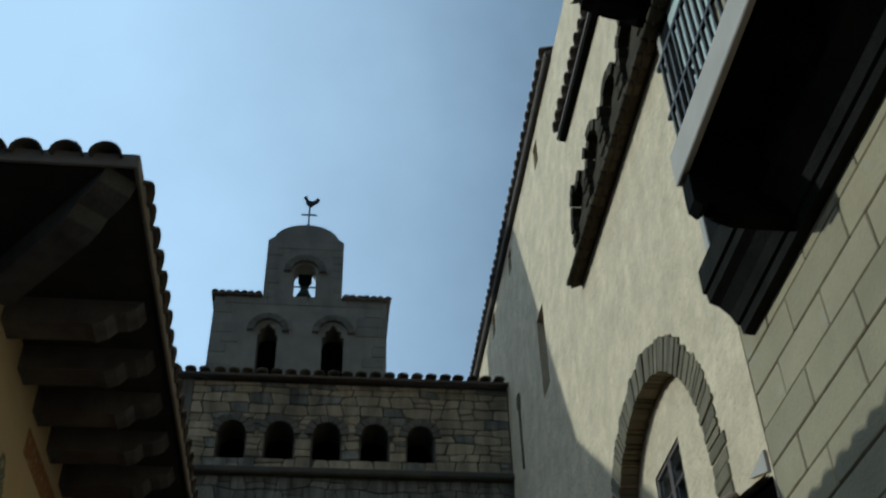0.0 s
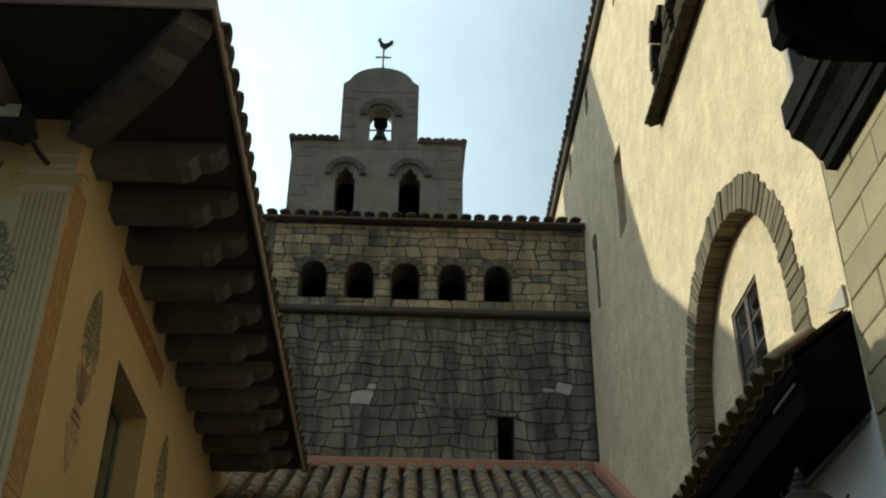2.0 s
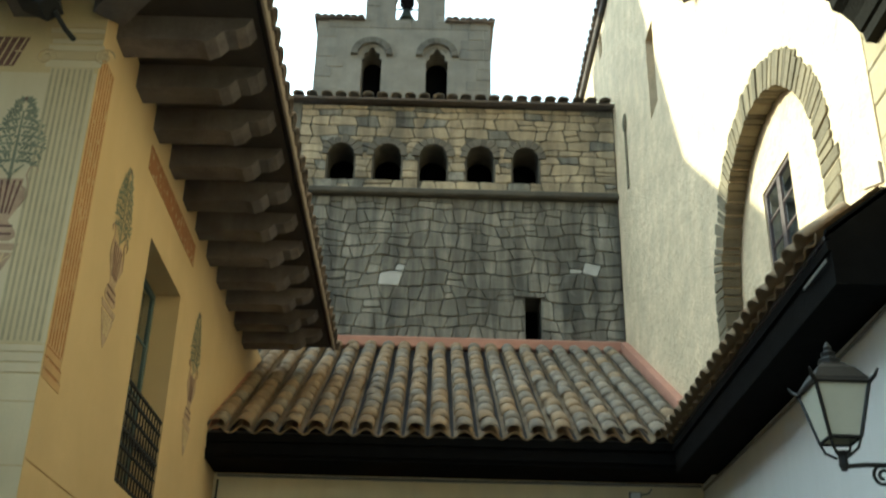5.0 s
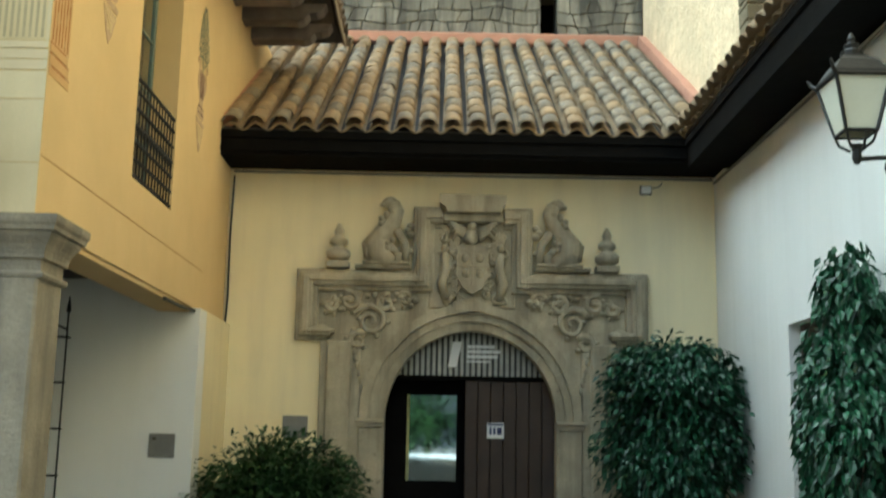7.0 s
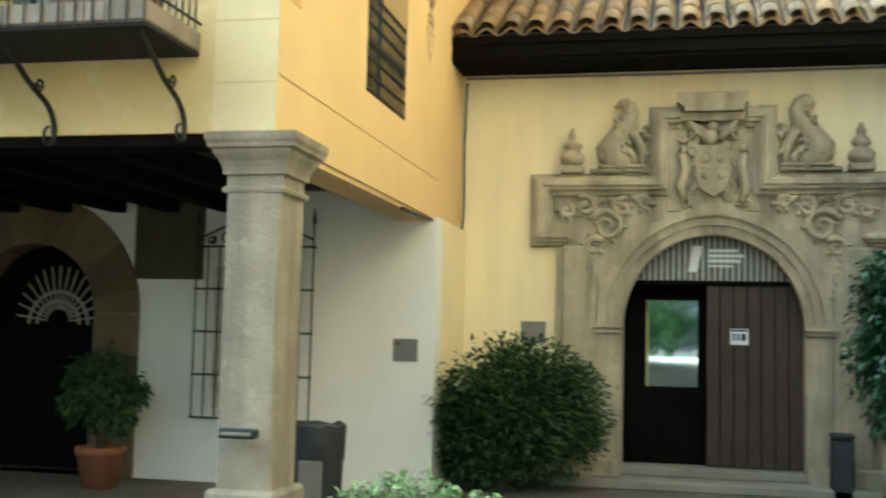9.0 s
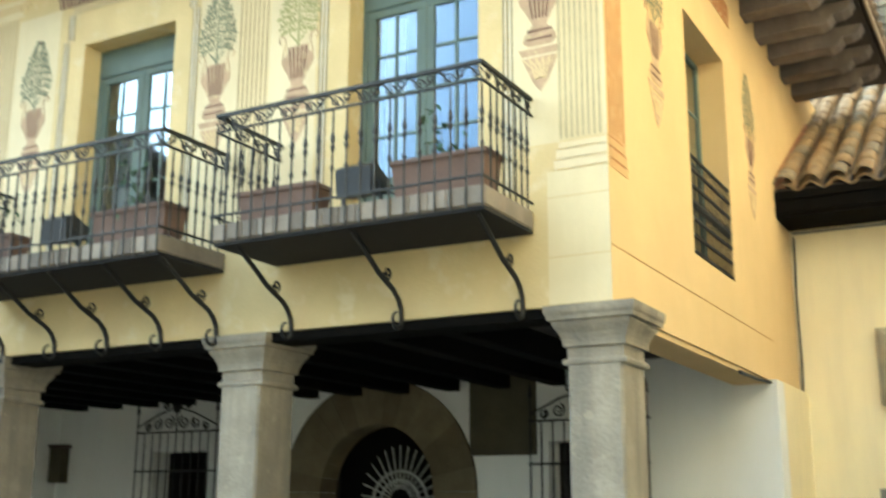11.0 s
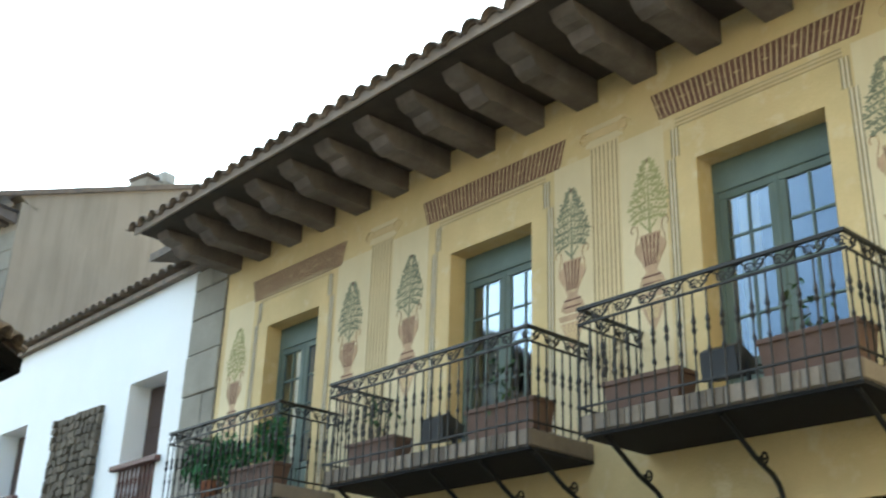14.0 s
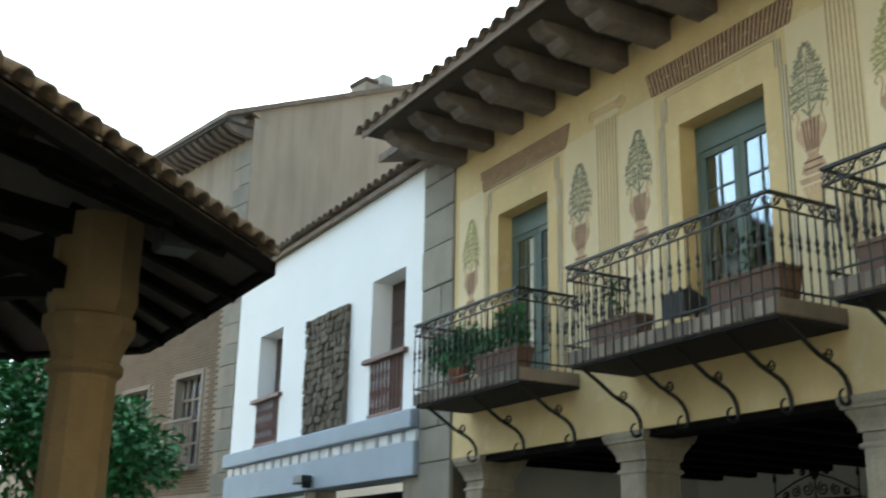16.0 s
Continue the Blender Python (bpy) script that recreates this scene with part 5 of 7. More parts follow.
    stem = at([(-0.015, -0.8), (0.015, -0.8), (0.008, -0.1), (-0.008, -0.1)])
    s.add([(XL + 0.004, p, q) if side else (p, F - 0.004, q) for p, q in stem], [(0, 1, 2, 3)])
    part("painted_leaves", s, green, u)


for cx, top, g, sd in ((-3.34, 6.44, M_PAINT_GREEN, 1), (-5.68, 6.39, M_PAINT_GREEN2, 2), (-6.62, 6.40, M_PAINT_GREEN, 3), (-9.05, 6.39, M_PAINT_GREEN, 4), (-10.14, 6.34, M_PAINT_GREEN, 5), (-12.66, 6.33, M_PAINT_GREEN2, 6)):
    urn_plant(cx, top, 0.97, g, sd)
urn_plant(8.61, 6.51, 1.0, M_PAINT_GREEN, 8, True, 1.15)
urn_plant(12.06, 6.51, 1.0, M_PAINT_GREEN, 9, True, 1.15)
sb = thing("painted_side_band", (XL, 10.2, 6.85), "rust painted band above the side window", "fresco")
flat(sb, "band", rect(9.11, 11.39, 6.86, 7.13), M_PAINT_RUST, side=True)


el = thing("eave_floodlight", (-3.2, 7.1, 7.1), "dark floodlight under the eave beside the corner pilaster", "floodlight", "floodlights")
part("housing", Shape().prism([(-3.48, 7.36), (-3.44, 7.18), (-3.22, 7.08), (-3.10, 7.16), (-3.16, 7.34)], "y", 6.90, 7.14), M_DARKPLASTIC, el)
part("lens", Shape().box(-3.40, -3.20, 6.885, 6.899, 7.19, 7.32, 0.004), M_LAMPGLASS, el, "pale glass lens")
part("wall_arm", Shape().tube([(-3.14, 7.05, 7.12), (-3.08, 7.18, 7.04), (-3.06, F, 7.06)], 0.022, 6), M_DARKPLASTIC, el)


def balcony(x0, x1, brackets, n_bars, seed):
    yf, zt, z0, z1 = 6.52, 4.74, 3.67, 3.84
    b = thing("balcony", ((x0 + x1) / 2, F, z0), "shallow stone balcony with black wrought-iron railing", "balcony", "balconies")
    part("slab", Shape().box(x0, x1, yf, F - 0.003, z0 + 0.02, z1, 0.012), M_SLAB, b)
    # dark sheet draws the shade beneath the slab
    part("underside", Shape().box(x0 + 0.01, x1 - 0.01, yf + 0.01, F - 0.004, z0 - 0.01, z0 + 0.018), M_SLABSHADE, b)
    n = int((x1 - x0) / 0.145)
    for i in range(n):
        x = x0 + (x1 - x0) * i / n
        part("edge_tile", Shape().box(x + 0.006, x + (x1 - x0) / n - 0.006, yf - 0.012, yf + 0.01, z0 + 0.03, z1 - 0.008, 0.004), M_SLAB, b)
    for z, r in ((zt, 0.016), (zt - 0.135, 0.010), (z1 + 0.06, 0.009)):
        part("rail", Shape().box(x0, x1, yf - 0.022 - r, yf - 0.022 + r, z - r, z + r, 0.003), M_IRON, b)
        for x in (x0, x1 - 2 * r):
            part("side_rail", Shape().box(x, x + 2 * r, yf - 0.022 + r, F - 0.003, z - r, z + r, 0.003), M_IRON, b)
    prof = [0.008, 0.008, 0.019, 0.008, 0.008, 0.021, 0.010, 0.021, 0.008, 0.008]
    hs = [z0 + 0.0, 4.10, 4.13, 4.16, 4.26, 4.30, 4.33, 4.36, 4.42, zt - 0.13]
    bar = Shape().tube([(0, 0, z) for z in hs], prof, 6).mesh("bar", M_IRON)
    for i in range(n_bars + 1):
        x = x0 + 0.012 + (x1 - x0 - 0.024) * i / n_bars
        piece("bar", bar, Matrix.Translation((x, yf - 0.022, 0)), b)
    for x in (x0 + 0.012, x1 - 0.012):
        for i in range(1, 8):
            piece("bar", bar, Matrix.Translation((x, yf + 0.01 + (F - yf) * i / 8, 0)), b)
    zc = zt - 0.068
    scroll = []
    for k in range(13):
        t = k / 12
        scroll.append((-0.11 + 0.22 * t, 0, 0.045 * math.sin(math.tau * (t - 0.25))))
    sc = Shape().tube(scroll, 0.008, 5)
    sc.tube(spiral((-0.075, 0, 0.012), 0.045, 0.012, 1.3, math.pi), 0.007, 5)
    sc.tube(spiral((0.075, 0, -0.012), 0.045, 0.012, 1.3, 0), 0.007, 5)
    scm = sc.mesh("scroll", M_IRON)
    ns = max(3, round((x1 - x0) / 0.24))
    for i in range(ns):
        piece("scroll", scm, Matrix.Translation((x0 + (x1 - x0) * (i + 0.5) / ns, yf - 0.022, zc)), b)
    for x in (x0 + 0.012, x1 - 0.012):
        for i in range(3):
            piece("scroll", scm, Matrix.Translation((x, yf + 0.16 + 0.26 * i, zc)) @ Matrix.Rotation(math.pi / 2, 4, "Z"), b)
    for x in brackets:
        ye = F - 0.035
        pts = [(x, yf + 0.06, z0 - 0.015), (x, yf + 0.25, z0 - 0.13), (x, yf + 0.45, z0 - 0.26), (x, ye - 0.12, z0 - 0.36), (x, ye - 0.05, z0 - 0.42), (x, ye - 0.01, z0 - 0.49), (x, ye, z0 - 0.57)]
        hook = [(x, ye - 0.065 + 0.065 * math.cos(k * 0.42), z0 - 0.59 - 0.065 * math.sin(k * 0.42)) for k in range(12)]
        g = Shape().tube(pts + hook, [0.021] * 7 + [0.020 - 0.0009 * k for k in range(12)], 6)
        g.tube([(x, q[1], q[2]) for q in spiral((x, yf + 0.58, z0 - 0.24), 0.055, 0.015, 1.4, math.pi, "yz")], 0.010, 5)
        part("bracket", g, M_IRON, b, "curled iron bracket")
    return b


balcony(-5.83, -3.41, (-3.50, -4.55, -5.62), 19, 1)
balcony(-9.27, -6.39, (-6.42, -7.06, -7.72, -8.40, -9.12), 23, 2)
balcony(-12.66, -10.20, (-10.28, -11.32, -12.42), 19, 3)


def window_box(x0, x1, y0, y1, z0, h, label="brown terracotta trough planter"):
    t = thing("planter", ((x0 + x1) / 2, (y0 + y1) / 2, z0), label, "planter", "balcony planters")
    g = 0.025
    s = Shape().add([(x0 + g, y0 + g, z0), (x1 - g, y0 + g, z0), (x1 - g, y1 - g, z0), (x0 + g, y1 - g, z0), (x0, y0, z0 + h), (x1, y0, z0 + h), (x1, y1, z0 + h), (x0, y1, z0 + h)],
                    [(0, 1, 2, 3), (0, 1, 5, 4), (1, 2, 6, 5), (2, 3, 7, 6), (3, 0, 4, 7)])
    s.add([(x0 + g, y0 + g, z0 + h), (x1 - g, y0 + g, z0 + h), (x1 - g, y1 - g, z0 + h), (x0 + g, y1 - g, z0 + h), (x0 + g, y0 + g, z0 + h - 0.05), (x1 - g, y0 + g, z0 + h - 0.05), (x1 - g, y1 - g, z0 + h - 0.05), (x0 + g, y1 - g, z0 + h - 0.05)],
          [(0, 1, 5, 4), (1, 2, 6, 5), (2, 3, 7, 6), (3, 0, 4, 7), (4, 5, 6, 7)])
    part("trough", s, M_PLANTER, t)
    part("rim", Shape().box(x0 - 0.012, x1 + 0.012, y0 - 0.012, y0 + g, z0 + h - 0.035, z0 + h + 0.006, 0.005).box(x0 - 0.012, x0 + g, y0 + g, y1, z0 + h - 0.035, z0 + h + 0.006, 0.005).box(x1 - g, x1 + 0.012, y0 + g, y1, z0 + h - 0.035, z0 + h + 0.006, 0.005), M_PLANTER, t)
    part("foot_rail", Shape().box(x0 + 0.03, x1 - 0.03, y0 + 0.03, y0 + 0.06, z0 - 0.03, z0), M_IRON, t)
    return t


window_box(-5.66, -4.92, 6.60, 6.85, 3.875, 0.22)
window_box(-4.24, -3.46, 6.62, 6.90, 3.875, 0.27, "terracotta trough planter with a few twigs")
window_box(-9.05, -8.30, 6.60, 6.85, 3.875, 0.21)
window_box(-7.30, -6.45, 6.62, 6.90, 3.875, 0.27, "terracotta trough planter with a few twigs")
window_box(-11.3, -10.4, 6.60, 6.85, 3.875, 0.24)
for x in (-4.55, -7.72):
    fl = thing("floodlight", (x, 6.7, 3.85), "dark grey floodlight on the balcony floor", "floodlight", "floodlights")
    part("housing", Shape().prism([(6.60, 3.92), (6.58, 4.14), (6.66, 4.19), (6.86, 4.10), (6.84, 3.98)], "x", x - 0.16, x + 0.15), M_DARKPLASTIC, fl)
    part("stand", Shape().box(x - 0.18, x + 0.17, 6.70, 6.74, 3.842, 3.86).box(x - 0.18, x - 0.165, 6.70, 6.74, 3.86, 4.05).box(x + 0.155, x + 0.17, 6.70, 6.74, 3.86, 4.05), M_DARKPLASTIC, fl)
    part("cable", Shape().tube([(x + 0.15, 6.8, 4.0), (x + 0.30, 6.75, 3.93), (x + 0.36, 6.78, 3.86)], 0.009, 5), M_DARKPLASTIC, fl)


def leaves(shape, rng, centre, radii, count, size, clumps=30, droop=0.5, shell=0.35, edge=1.1):
    """Leaves gathered in clumps over an uneven crown."""
    tips = []
    for _ in range(clumps):
        a, b = rng.uniform(0, math.tau), math.asin(rng.uniform(-0.95, 1))
        k = rng.uniform(shell, 1.06)
        tips.append(Vector((centre[0] + radii[0] * k * math.cos(a) * math.cos(b), centre[1] + radii[1] * k * math.sin(a) * math.cos(b), centre[2] + radii[2] * k * math.sin(b))))
    spread = 0.42 * (radii[0] + radii[1] + radii[2]) / 3
    for i in range(count):
        t = rng.choice(tips)
        p = t + Vector((rng.gauss(0, spread * 0.5), rng.gauss(0, spread * 0.5), rng.gauss(0, spread * 0.42)))
        out = (p - Vector(centre))
        far = math.sqrt((out.x / radii[0]) ** 2 + (out.y / radii[1]) ** 2 + (out.z / radii[2]) ** 2)
        if far > edge:
            out *= rng.uniform(0.86, edge) / far
            p = Vector(centre) + out
        d = Vector((out.x + rng.gauss(0, 0.35), out.y + rng.gauss(0, 0.35), out.z * 0.4 - droop + rng.gauss(0, 0.3)))
        d = d.normalized() if d.length > 1e-4 else Vector((0, 0, -1))
        L = size * rng.uniform(0.7, 1.25)
        side = d.cross(Vector((rng.gauss(0, 0.4), rng.gauss(0, 0.4), 1))).normalized()
        up = side.cross(d).normalized()
        w = L * 0.24
        shape.add([p, p + d * L * 0.45 + side * w + up * w * 0.35, p + d * L - up * L * 0.12, p + d * L * 0.45 - side * w + up * w * 0.35, p + d * L * 0.5],
                  [(0, 1, 4), (1, 2, 4), (4, 2, 3), (0, 4, 3)])
    return tips


for k, (cx, cz, rx, n) in enumerate(((-11.7, 4.35, 0.60, 1000), (-12.1, 4.35, 0.45, 800), (-10.8, 4.45, 0.40, 600), (-8.7, 4.30, 0.25, 60), (-3.9, 4.30, 0.18, 45), (-6.9, 4.32, 0.2, 60))):
    s = Shape()
    rg = random.Random(40 + k)
    tips = leaves(s, rg, (cx, 6.74, cz), (rx, 0.16, 0.32), n, 0.085, 14, 0.2, 0.2)
    pl = thing("balcony_plant", (cx, 6.74, 3.95), "leafy green potted balcony plant", "plant", "balcony plants")
    st = Shape()
    for q in tips[:8]:
        st.tube([(cx + (q.x - cx) * 0.2, 6.74, 3.86), (cx + (q.x - cx) * 0.7, 6.74, 4.1), tuple(q)], [0.008, 0.006, 0.003], 5)
    part("stem", st, M_BARK, pl)
    part("foliage", s, M_LEAFTREE if k < 3 else M_LEAFDARK, pl)
rp = thing("cone_pot", (-11.9, 6.74, 3.85), "small terracotta flower pot on the balcony", "pot")
part("bowl", Shape().lathe([(0.10, 3.85), (0.14, 4.05), (0.15, 4.08), (0.12, 4.08), (0.11, 4.02)], -11.9, 6.74, 14), M_POT, rp, smooth=True)

# ---- the carved doorway ----
PC, PR, PS = 0.405, 1.105, 1.87
portal = thing("carved_portal", (PC, D, GZ), "weathered carved stone doorway with coat of arms and scrolls", "portal")
nv = 13
for i in range(nv):
    a0, a1 = math.pi * i / nv + 0.0006, math.pi * (i + 1) / nv - 0.0006
    for ra, rb, y0 in ((PR + 0.003, PR + 0.10, D - 0.05), (PR + 0.10, PR + 0.20, D - 0.09), (PR + 0.20, PR + 0.31, D - 0.14)):
        arc = [a0 + (a1 - a0) * k / 3 for k in range(4)]
        prof = [(PC + ra * math.cos(a), PS + 1.05 * ra * math.sin(a)) for a in arc] + [(PC + rb * math.cos(a), PS + 1.05 * rb * math.sin(a)) for a in reversed(arc)]
        part("voussoir", Shape().prism(prof, "y", y0, D + 0.003), M_CARVED, portal)
for s_ in (-1, 1):
    xa, xb = PC + s_ * (PR - 0.014), PC + s_ * (PR + 0.001)
    part("reveal", Shape().box(min(xa, xb), max(xa, xb), D - 0.08, D + 0.22, GZ, PS), M_CARVED, portal)
arc = [math.pi * k / 28 for k in range(29)]
prof = [(PC + (PR - 0.014) * math.cos(a), PS + 1.05 * (PR - 0.014) * math.sin(a)) for a in arc] + [(PC + (PR + 0.001) * math.cos(a), PS + 1.05 * (PR + 0.001) * math.sin(a)) for a in reversed(arc)]
part("arch_reveal", Shape().prism(prof, "y", D - 0.045, D + 0.19), M_CARVED, portal)
for s_ in (-1, 1):
    def bx(a, b, y0, y1, z0, z1, bev=0.012, q=None):
        xa, xb = PC + s_ * a, PC + s_ * b
        return (q or Shape()).box(min(xa, xb), max(xa, xb), y0, y1, z0, z1, bev)
    part("jamb", bx(PR + 0.003, PR + 0.31, D - 0.10, D + 0.02, GZ, 1.77), M_CARVED, portal)
    part("impost", bx(PR - 0.02, PR + 0.36, D - 0.16, D + 0.01, 1.83, 1.88, 0.01, bx(PR - 0.005, PR + 0.34, D - 0.13, D + 0.01, 1.77, 1.83)), M_CARVED, portal)
    part("pilaster", bx(PR + 0.42, PR + 0.74, D - 0.16, D - 0.001, GZ, 2.86, 0.02), M_CARVED, portal)
    part("pilaster_back", bx(PR + 0.311, PR + 0.83, D - 0.08, D - 0.001, GZ, 2.86, 0.01), M_CARVED, portal)
    part("plinth", bx(PR + 0.01, PR + 0.86, D - 0.22, D - 0.001, GZ, 0.22, 0.02), M_CARVED, portal)
    # stepped frame mouldings, as rolls and fillets
    for w, dep, g in ((0.28, 0.10, 0.0), (0.17, 0.17, 0.05), (0.08, 0.21, 0.09)):
        f = Shape()
        bx(2.27 - g - w, 2.27 - g, D - dep, D - 0.001, 2.86 + g, 3.79 - g, 0.012, f)
        bx(0.78 - g, 2.27 - g - w, D - dep, D - 0.001, 3.79 - g - w, 3.79 - g, 0.012, f)
        bx(0.78 - g - w, 0.78 - g, D - dep, D - 0.001, 3.79 - g - w, 4.63 - g, 0.012, f)
        bx(0.40, 0.78 - g - w, D - dep, D - 0.001, 4.63 - g - w, 4.63 - g, 0.012, f)
        bx(1.85 - g, 2.27 - g - w, D - dep, D - 0.001, 2.86 + g, 2.86 + g + w * 0.7, 0.012, f)
        part("frame_moulding", f, M_CARVED, portal)
    # spandrel field and leaf scrolls
    n = 10
    prof = [(PC + s_ * (PR + 0.31) * math.cos(a), PS + 1.05 * (PR + 0.31) * math.sin(a)) for a in [math.pi / 2 * k / n for k in range(n + 1)]]
    prof += [(PC + s_ * 0.02, 3.52), (PC + s_ * 1.98, 3.52), (PC + s_ * 1.98, 2.86), (PC + s_ * (PR + 0.33), 2.86)]
    part("spandrel_field", Shape().prism(prof, "y", D - 0.03, D - 0.002), M_CARVED, portal)
    for cx, cz, r, tn, st in ((1.30, 3.12, 0.22, 1.6, 0.4), (1.12, 3.36, 0.12, -1.4, 2.0), (1.58, 3.38, 0.13, 1.4, 1.0), (1.46, 2.86, 0.12, -1.3, 2.5), (0.86, 3.42, 0.09, 1.3, 0.0), (1.80, 3.32, 0.08, -1.3, 0.5)):
        pts = [(PC + s_ * (cx + q[0]), D - 0.07, cz + q[2]) for q in spiral((0, 0, 0), r, 0.03, tn, st)]
        scroll = Shape().tube(pts, [0.046 - 0.0014 * k for k in range(len(pts))], 6)
        for k in range(1, len(pts) - 7, 2):
            p = pts[k]
            ox, oz = p[0] - (PC + s_ * cx), p[2] - cz
            ln = max(0.02, math.hypot(ox, oz))
            scroll.ball((p[0] + ox / ln * 0.05, p[1] + 0.012, p[2] + oz / ln * 0.05), 0.026 + 0.02 * abs(ox) / ln, 0.03, 0.026 + 0.02 * abs(oz) / ln, 7, 4)
        part("leaf_scroll", scroll, M_CARVED, portal, smooth=True)
    rg = random.Random(11)
    for k in range(16):
        t = k / 15
        cx, cz = 0.75 + 1.12 * t + rg.uniform(-0.05, 0.05), 3.44 - 0.12 * abs(t - 0.4) + rg.uniform(-0.06, 0.05)
        part("leaf_boss", Shape().ball((PC + s_ * cx, D - 0.07, cz), rg.uniform(0.03, 0.06), 0.045, rg.uniform(0.025, 0.05), 8, 5), M_CARVED, portal, smooth=True)
    for k in range(7):
        part("leaf_boss", Shape().ball((PC + s_ * (1.50 - 0.02 * k), D - 0.07, 2.72 - 0.09 * k), 0.035 - 0.003 * k, 0.04, 0.055, 8, 5), M_CARVED, portal, smooth=True)
    # ledges, finials
    part("ledge", bx(0.80, 1.52, D - 0.20, D - 0.001, 3.793, 3.84, 0.01), M_CARVED, portal)
    x = PC + s_ * 1.74
    fin = thing("stone_finial", (x, D - 0.10, 3.79), "turned stone finial on the doorway", "finial", "portal finials")
    part("pedestal", Shape().box(x - 0.15, x + 0.15, D - 0.22, D - 0.002, 3.793, 3.88, 0.01), M_CARVED, fin)
    part("turned_body", Shape().lathe([(0.09, 3.88), (0.15, 3.93), (0.16, 4.0), (0.10, 4.06), (0.07, 4.08), (0.12, 4.12), (0.11, 4.17), (0.06, 4.21), (0.05, 4.24), (0.065, 4.28), (0.04, 4.33), (0.02, 4.38)], x, D - 0.12, 14), M_CARVED, fin, smooth=True)
    # beasts beside the arms
    g = Shape()
    X = lambda a: PC + s_ * a
    y = D - 0.13
    g.tube([(X(1.05), y, 3.86), (X(1.22), y, 3.98), (X(1.25), y, 4.12), (X(1.15), y, 4.28), (X(1.04), y, 4.42), (X(1.00), y, 4.55), (X(1.05), y, 4.66)], [0.11, 0.17, 0.17, 0.13, 0.11, 0.10, 0.09], 10)
    g.ball((X(1.09), y - 0.01, 4.67), 0.10, 0.08, 0.075, 10, 6)
    g.ball((X(1.17), y - 0.01, 4.64), 0.05, 0.05, 0.035, 8, 5)
    g.tube([(X(1.2), y, 3.9), (X(1.36), y, 3.96), (X(1.40), y, 4.12), (X(1.33), y, 4.22), (X(1.27), y, 4.18)], [0.07, 0.06, 0.045, 0.035, 0.02], 8)
    g.tube([(X(1.0), y - 0.03, 4.3), (X(0.88), y - 0.03, 4.12), (X(0.86), y - 0.03, 3.9)], [0.06, 0.05, 0.05], 8)
    g.tube([(X(1.1), y - 0.04, 4.1), (X(0.96), y - 0.04, 3.96), (X(0.98), y - 0.04, 3.86)], [0.06, 0.05, 0.05], 8)
    rb = random.Random(17)
    for k in range(16):
        t = k / 15
        g.ball((X(1.02 + 0.13 * math.sin(2.6 * t) + rb.uniform(-0.06, 0.06)), y - 0.09 + rb.uniform(-0.02, 0.02), 4.02 + 0.52 * t), 0.042, 0.05, 0.038, 7, 4)
    for k in range(9):
        g.ball((X(0.86 + rb.uniform(-0.05, 0.06)), y + 0.03, 3.92 + 0.055 * k), 0.055, 0.06, 0.045, 7, 4)
    g.tube([(X(1.24 + q[0]), y - 0.05, 4.02 + q[2]) for q in spiral((0, 0, 0), 0.15, 0.03, 1.3, -0.6)], 0.03, 6)
    g.box(min(X(0.82), X(1.42)), max(X(0.82), X(1.42)), D - 0.24, D - 0.003, 3.842, 3.885, 0.012)
    single("stone_beast", g, M_CARVED, "crouching carved stone beast on the doorway ledge", "statue", "portal beasts", smooth=True)
arms = part("arms_panel", Shape().box(PC - 0.56, PC + 0.56, D - 0.05, D - 0.002, 3.30, 4.42, 0.02), M_CARVED, portal)
part("top_slab", Shape().prism([(PC - 0.44, 4.77), (PC + 0.42, 4.76), (PC + 0.42, 4.66), (PC + 0.37, 4.60), (PC + 0.36, 4.54), (PC - 0.34, 4.54), (PC - 0.36, 4.60), (PC - 0.44, 4.66)], "y", D - 0.27, D - 0.003), M_CARVED, portal)
part("keystone", Shape().prism([(PC - 0.20, 3.26), (PC + 0.20, 3.26), (PC + 0.27, 3.38), (PC - 0.27, 3.38)], "y", D - 0.16, D - 0.003), M_CARVED, portal)
part("slab_base", Shape().box(PC - 0.39, PC + 0.39, D - 0.17, D - 0.003, 4.43, 4.538, 0.012), M_CARVED, portal)
part("shield", Shape().prism([(PC - 0.20, 4.12), (PC + 0.20, 4.12), (PC + 0.21, 3.72), (PC + 0.12, 3.55), (PC, 3.48), (PC - 0.12, 3.55), (PC - 0.21, 3.72)], "y", D - 0.17, D - 0.08), M_CARVED, portal)
crest = Shape().ball((PC - 0.03, D - 0.15, 4.22), 0.10, 0.09, 0.11, 10, 6)
part("crest_body", crest, M_CARVED, portal, smooth=True)
part("crest_head", Shape().ball((PC - 0.01, D - 0.18, 4.36), 0.06, 0.06, 0.06, 8, 5), M_CARVED, portal, smooth=True)
for sgn in (-1, 1):
    for k in range(4):
        part("crest_feather", Shape().tube([(PC + sgn * 0.08, D - 0.13, 4.20 + 0.03 * k), (PC + sgn * (0.20 + 0.03 * k), D - 0.13, 4.30 + 0.04 * k), (PC + sgn * (0.27 + 0.02 * k), D - 0.12, 4.20 + 0.06 * k)], [0.045, 0.038, 0.02], 6), M_CARVED, portal, smooth=True)
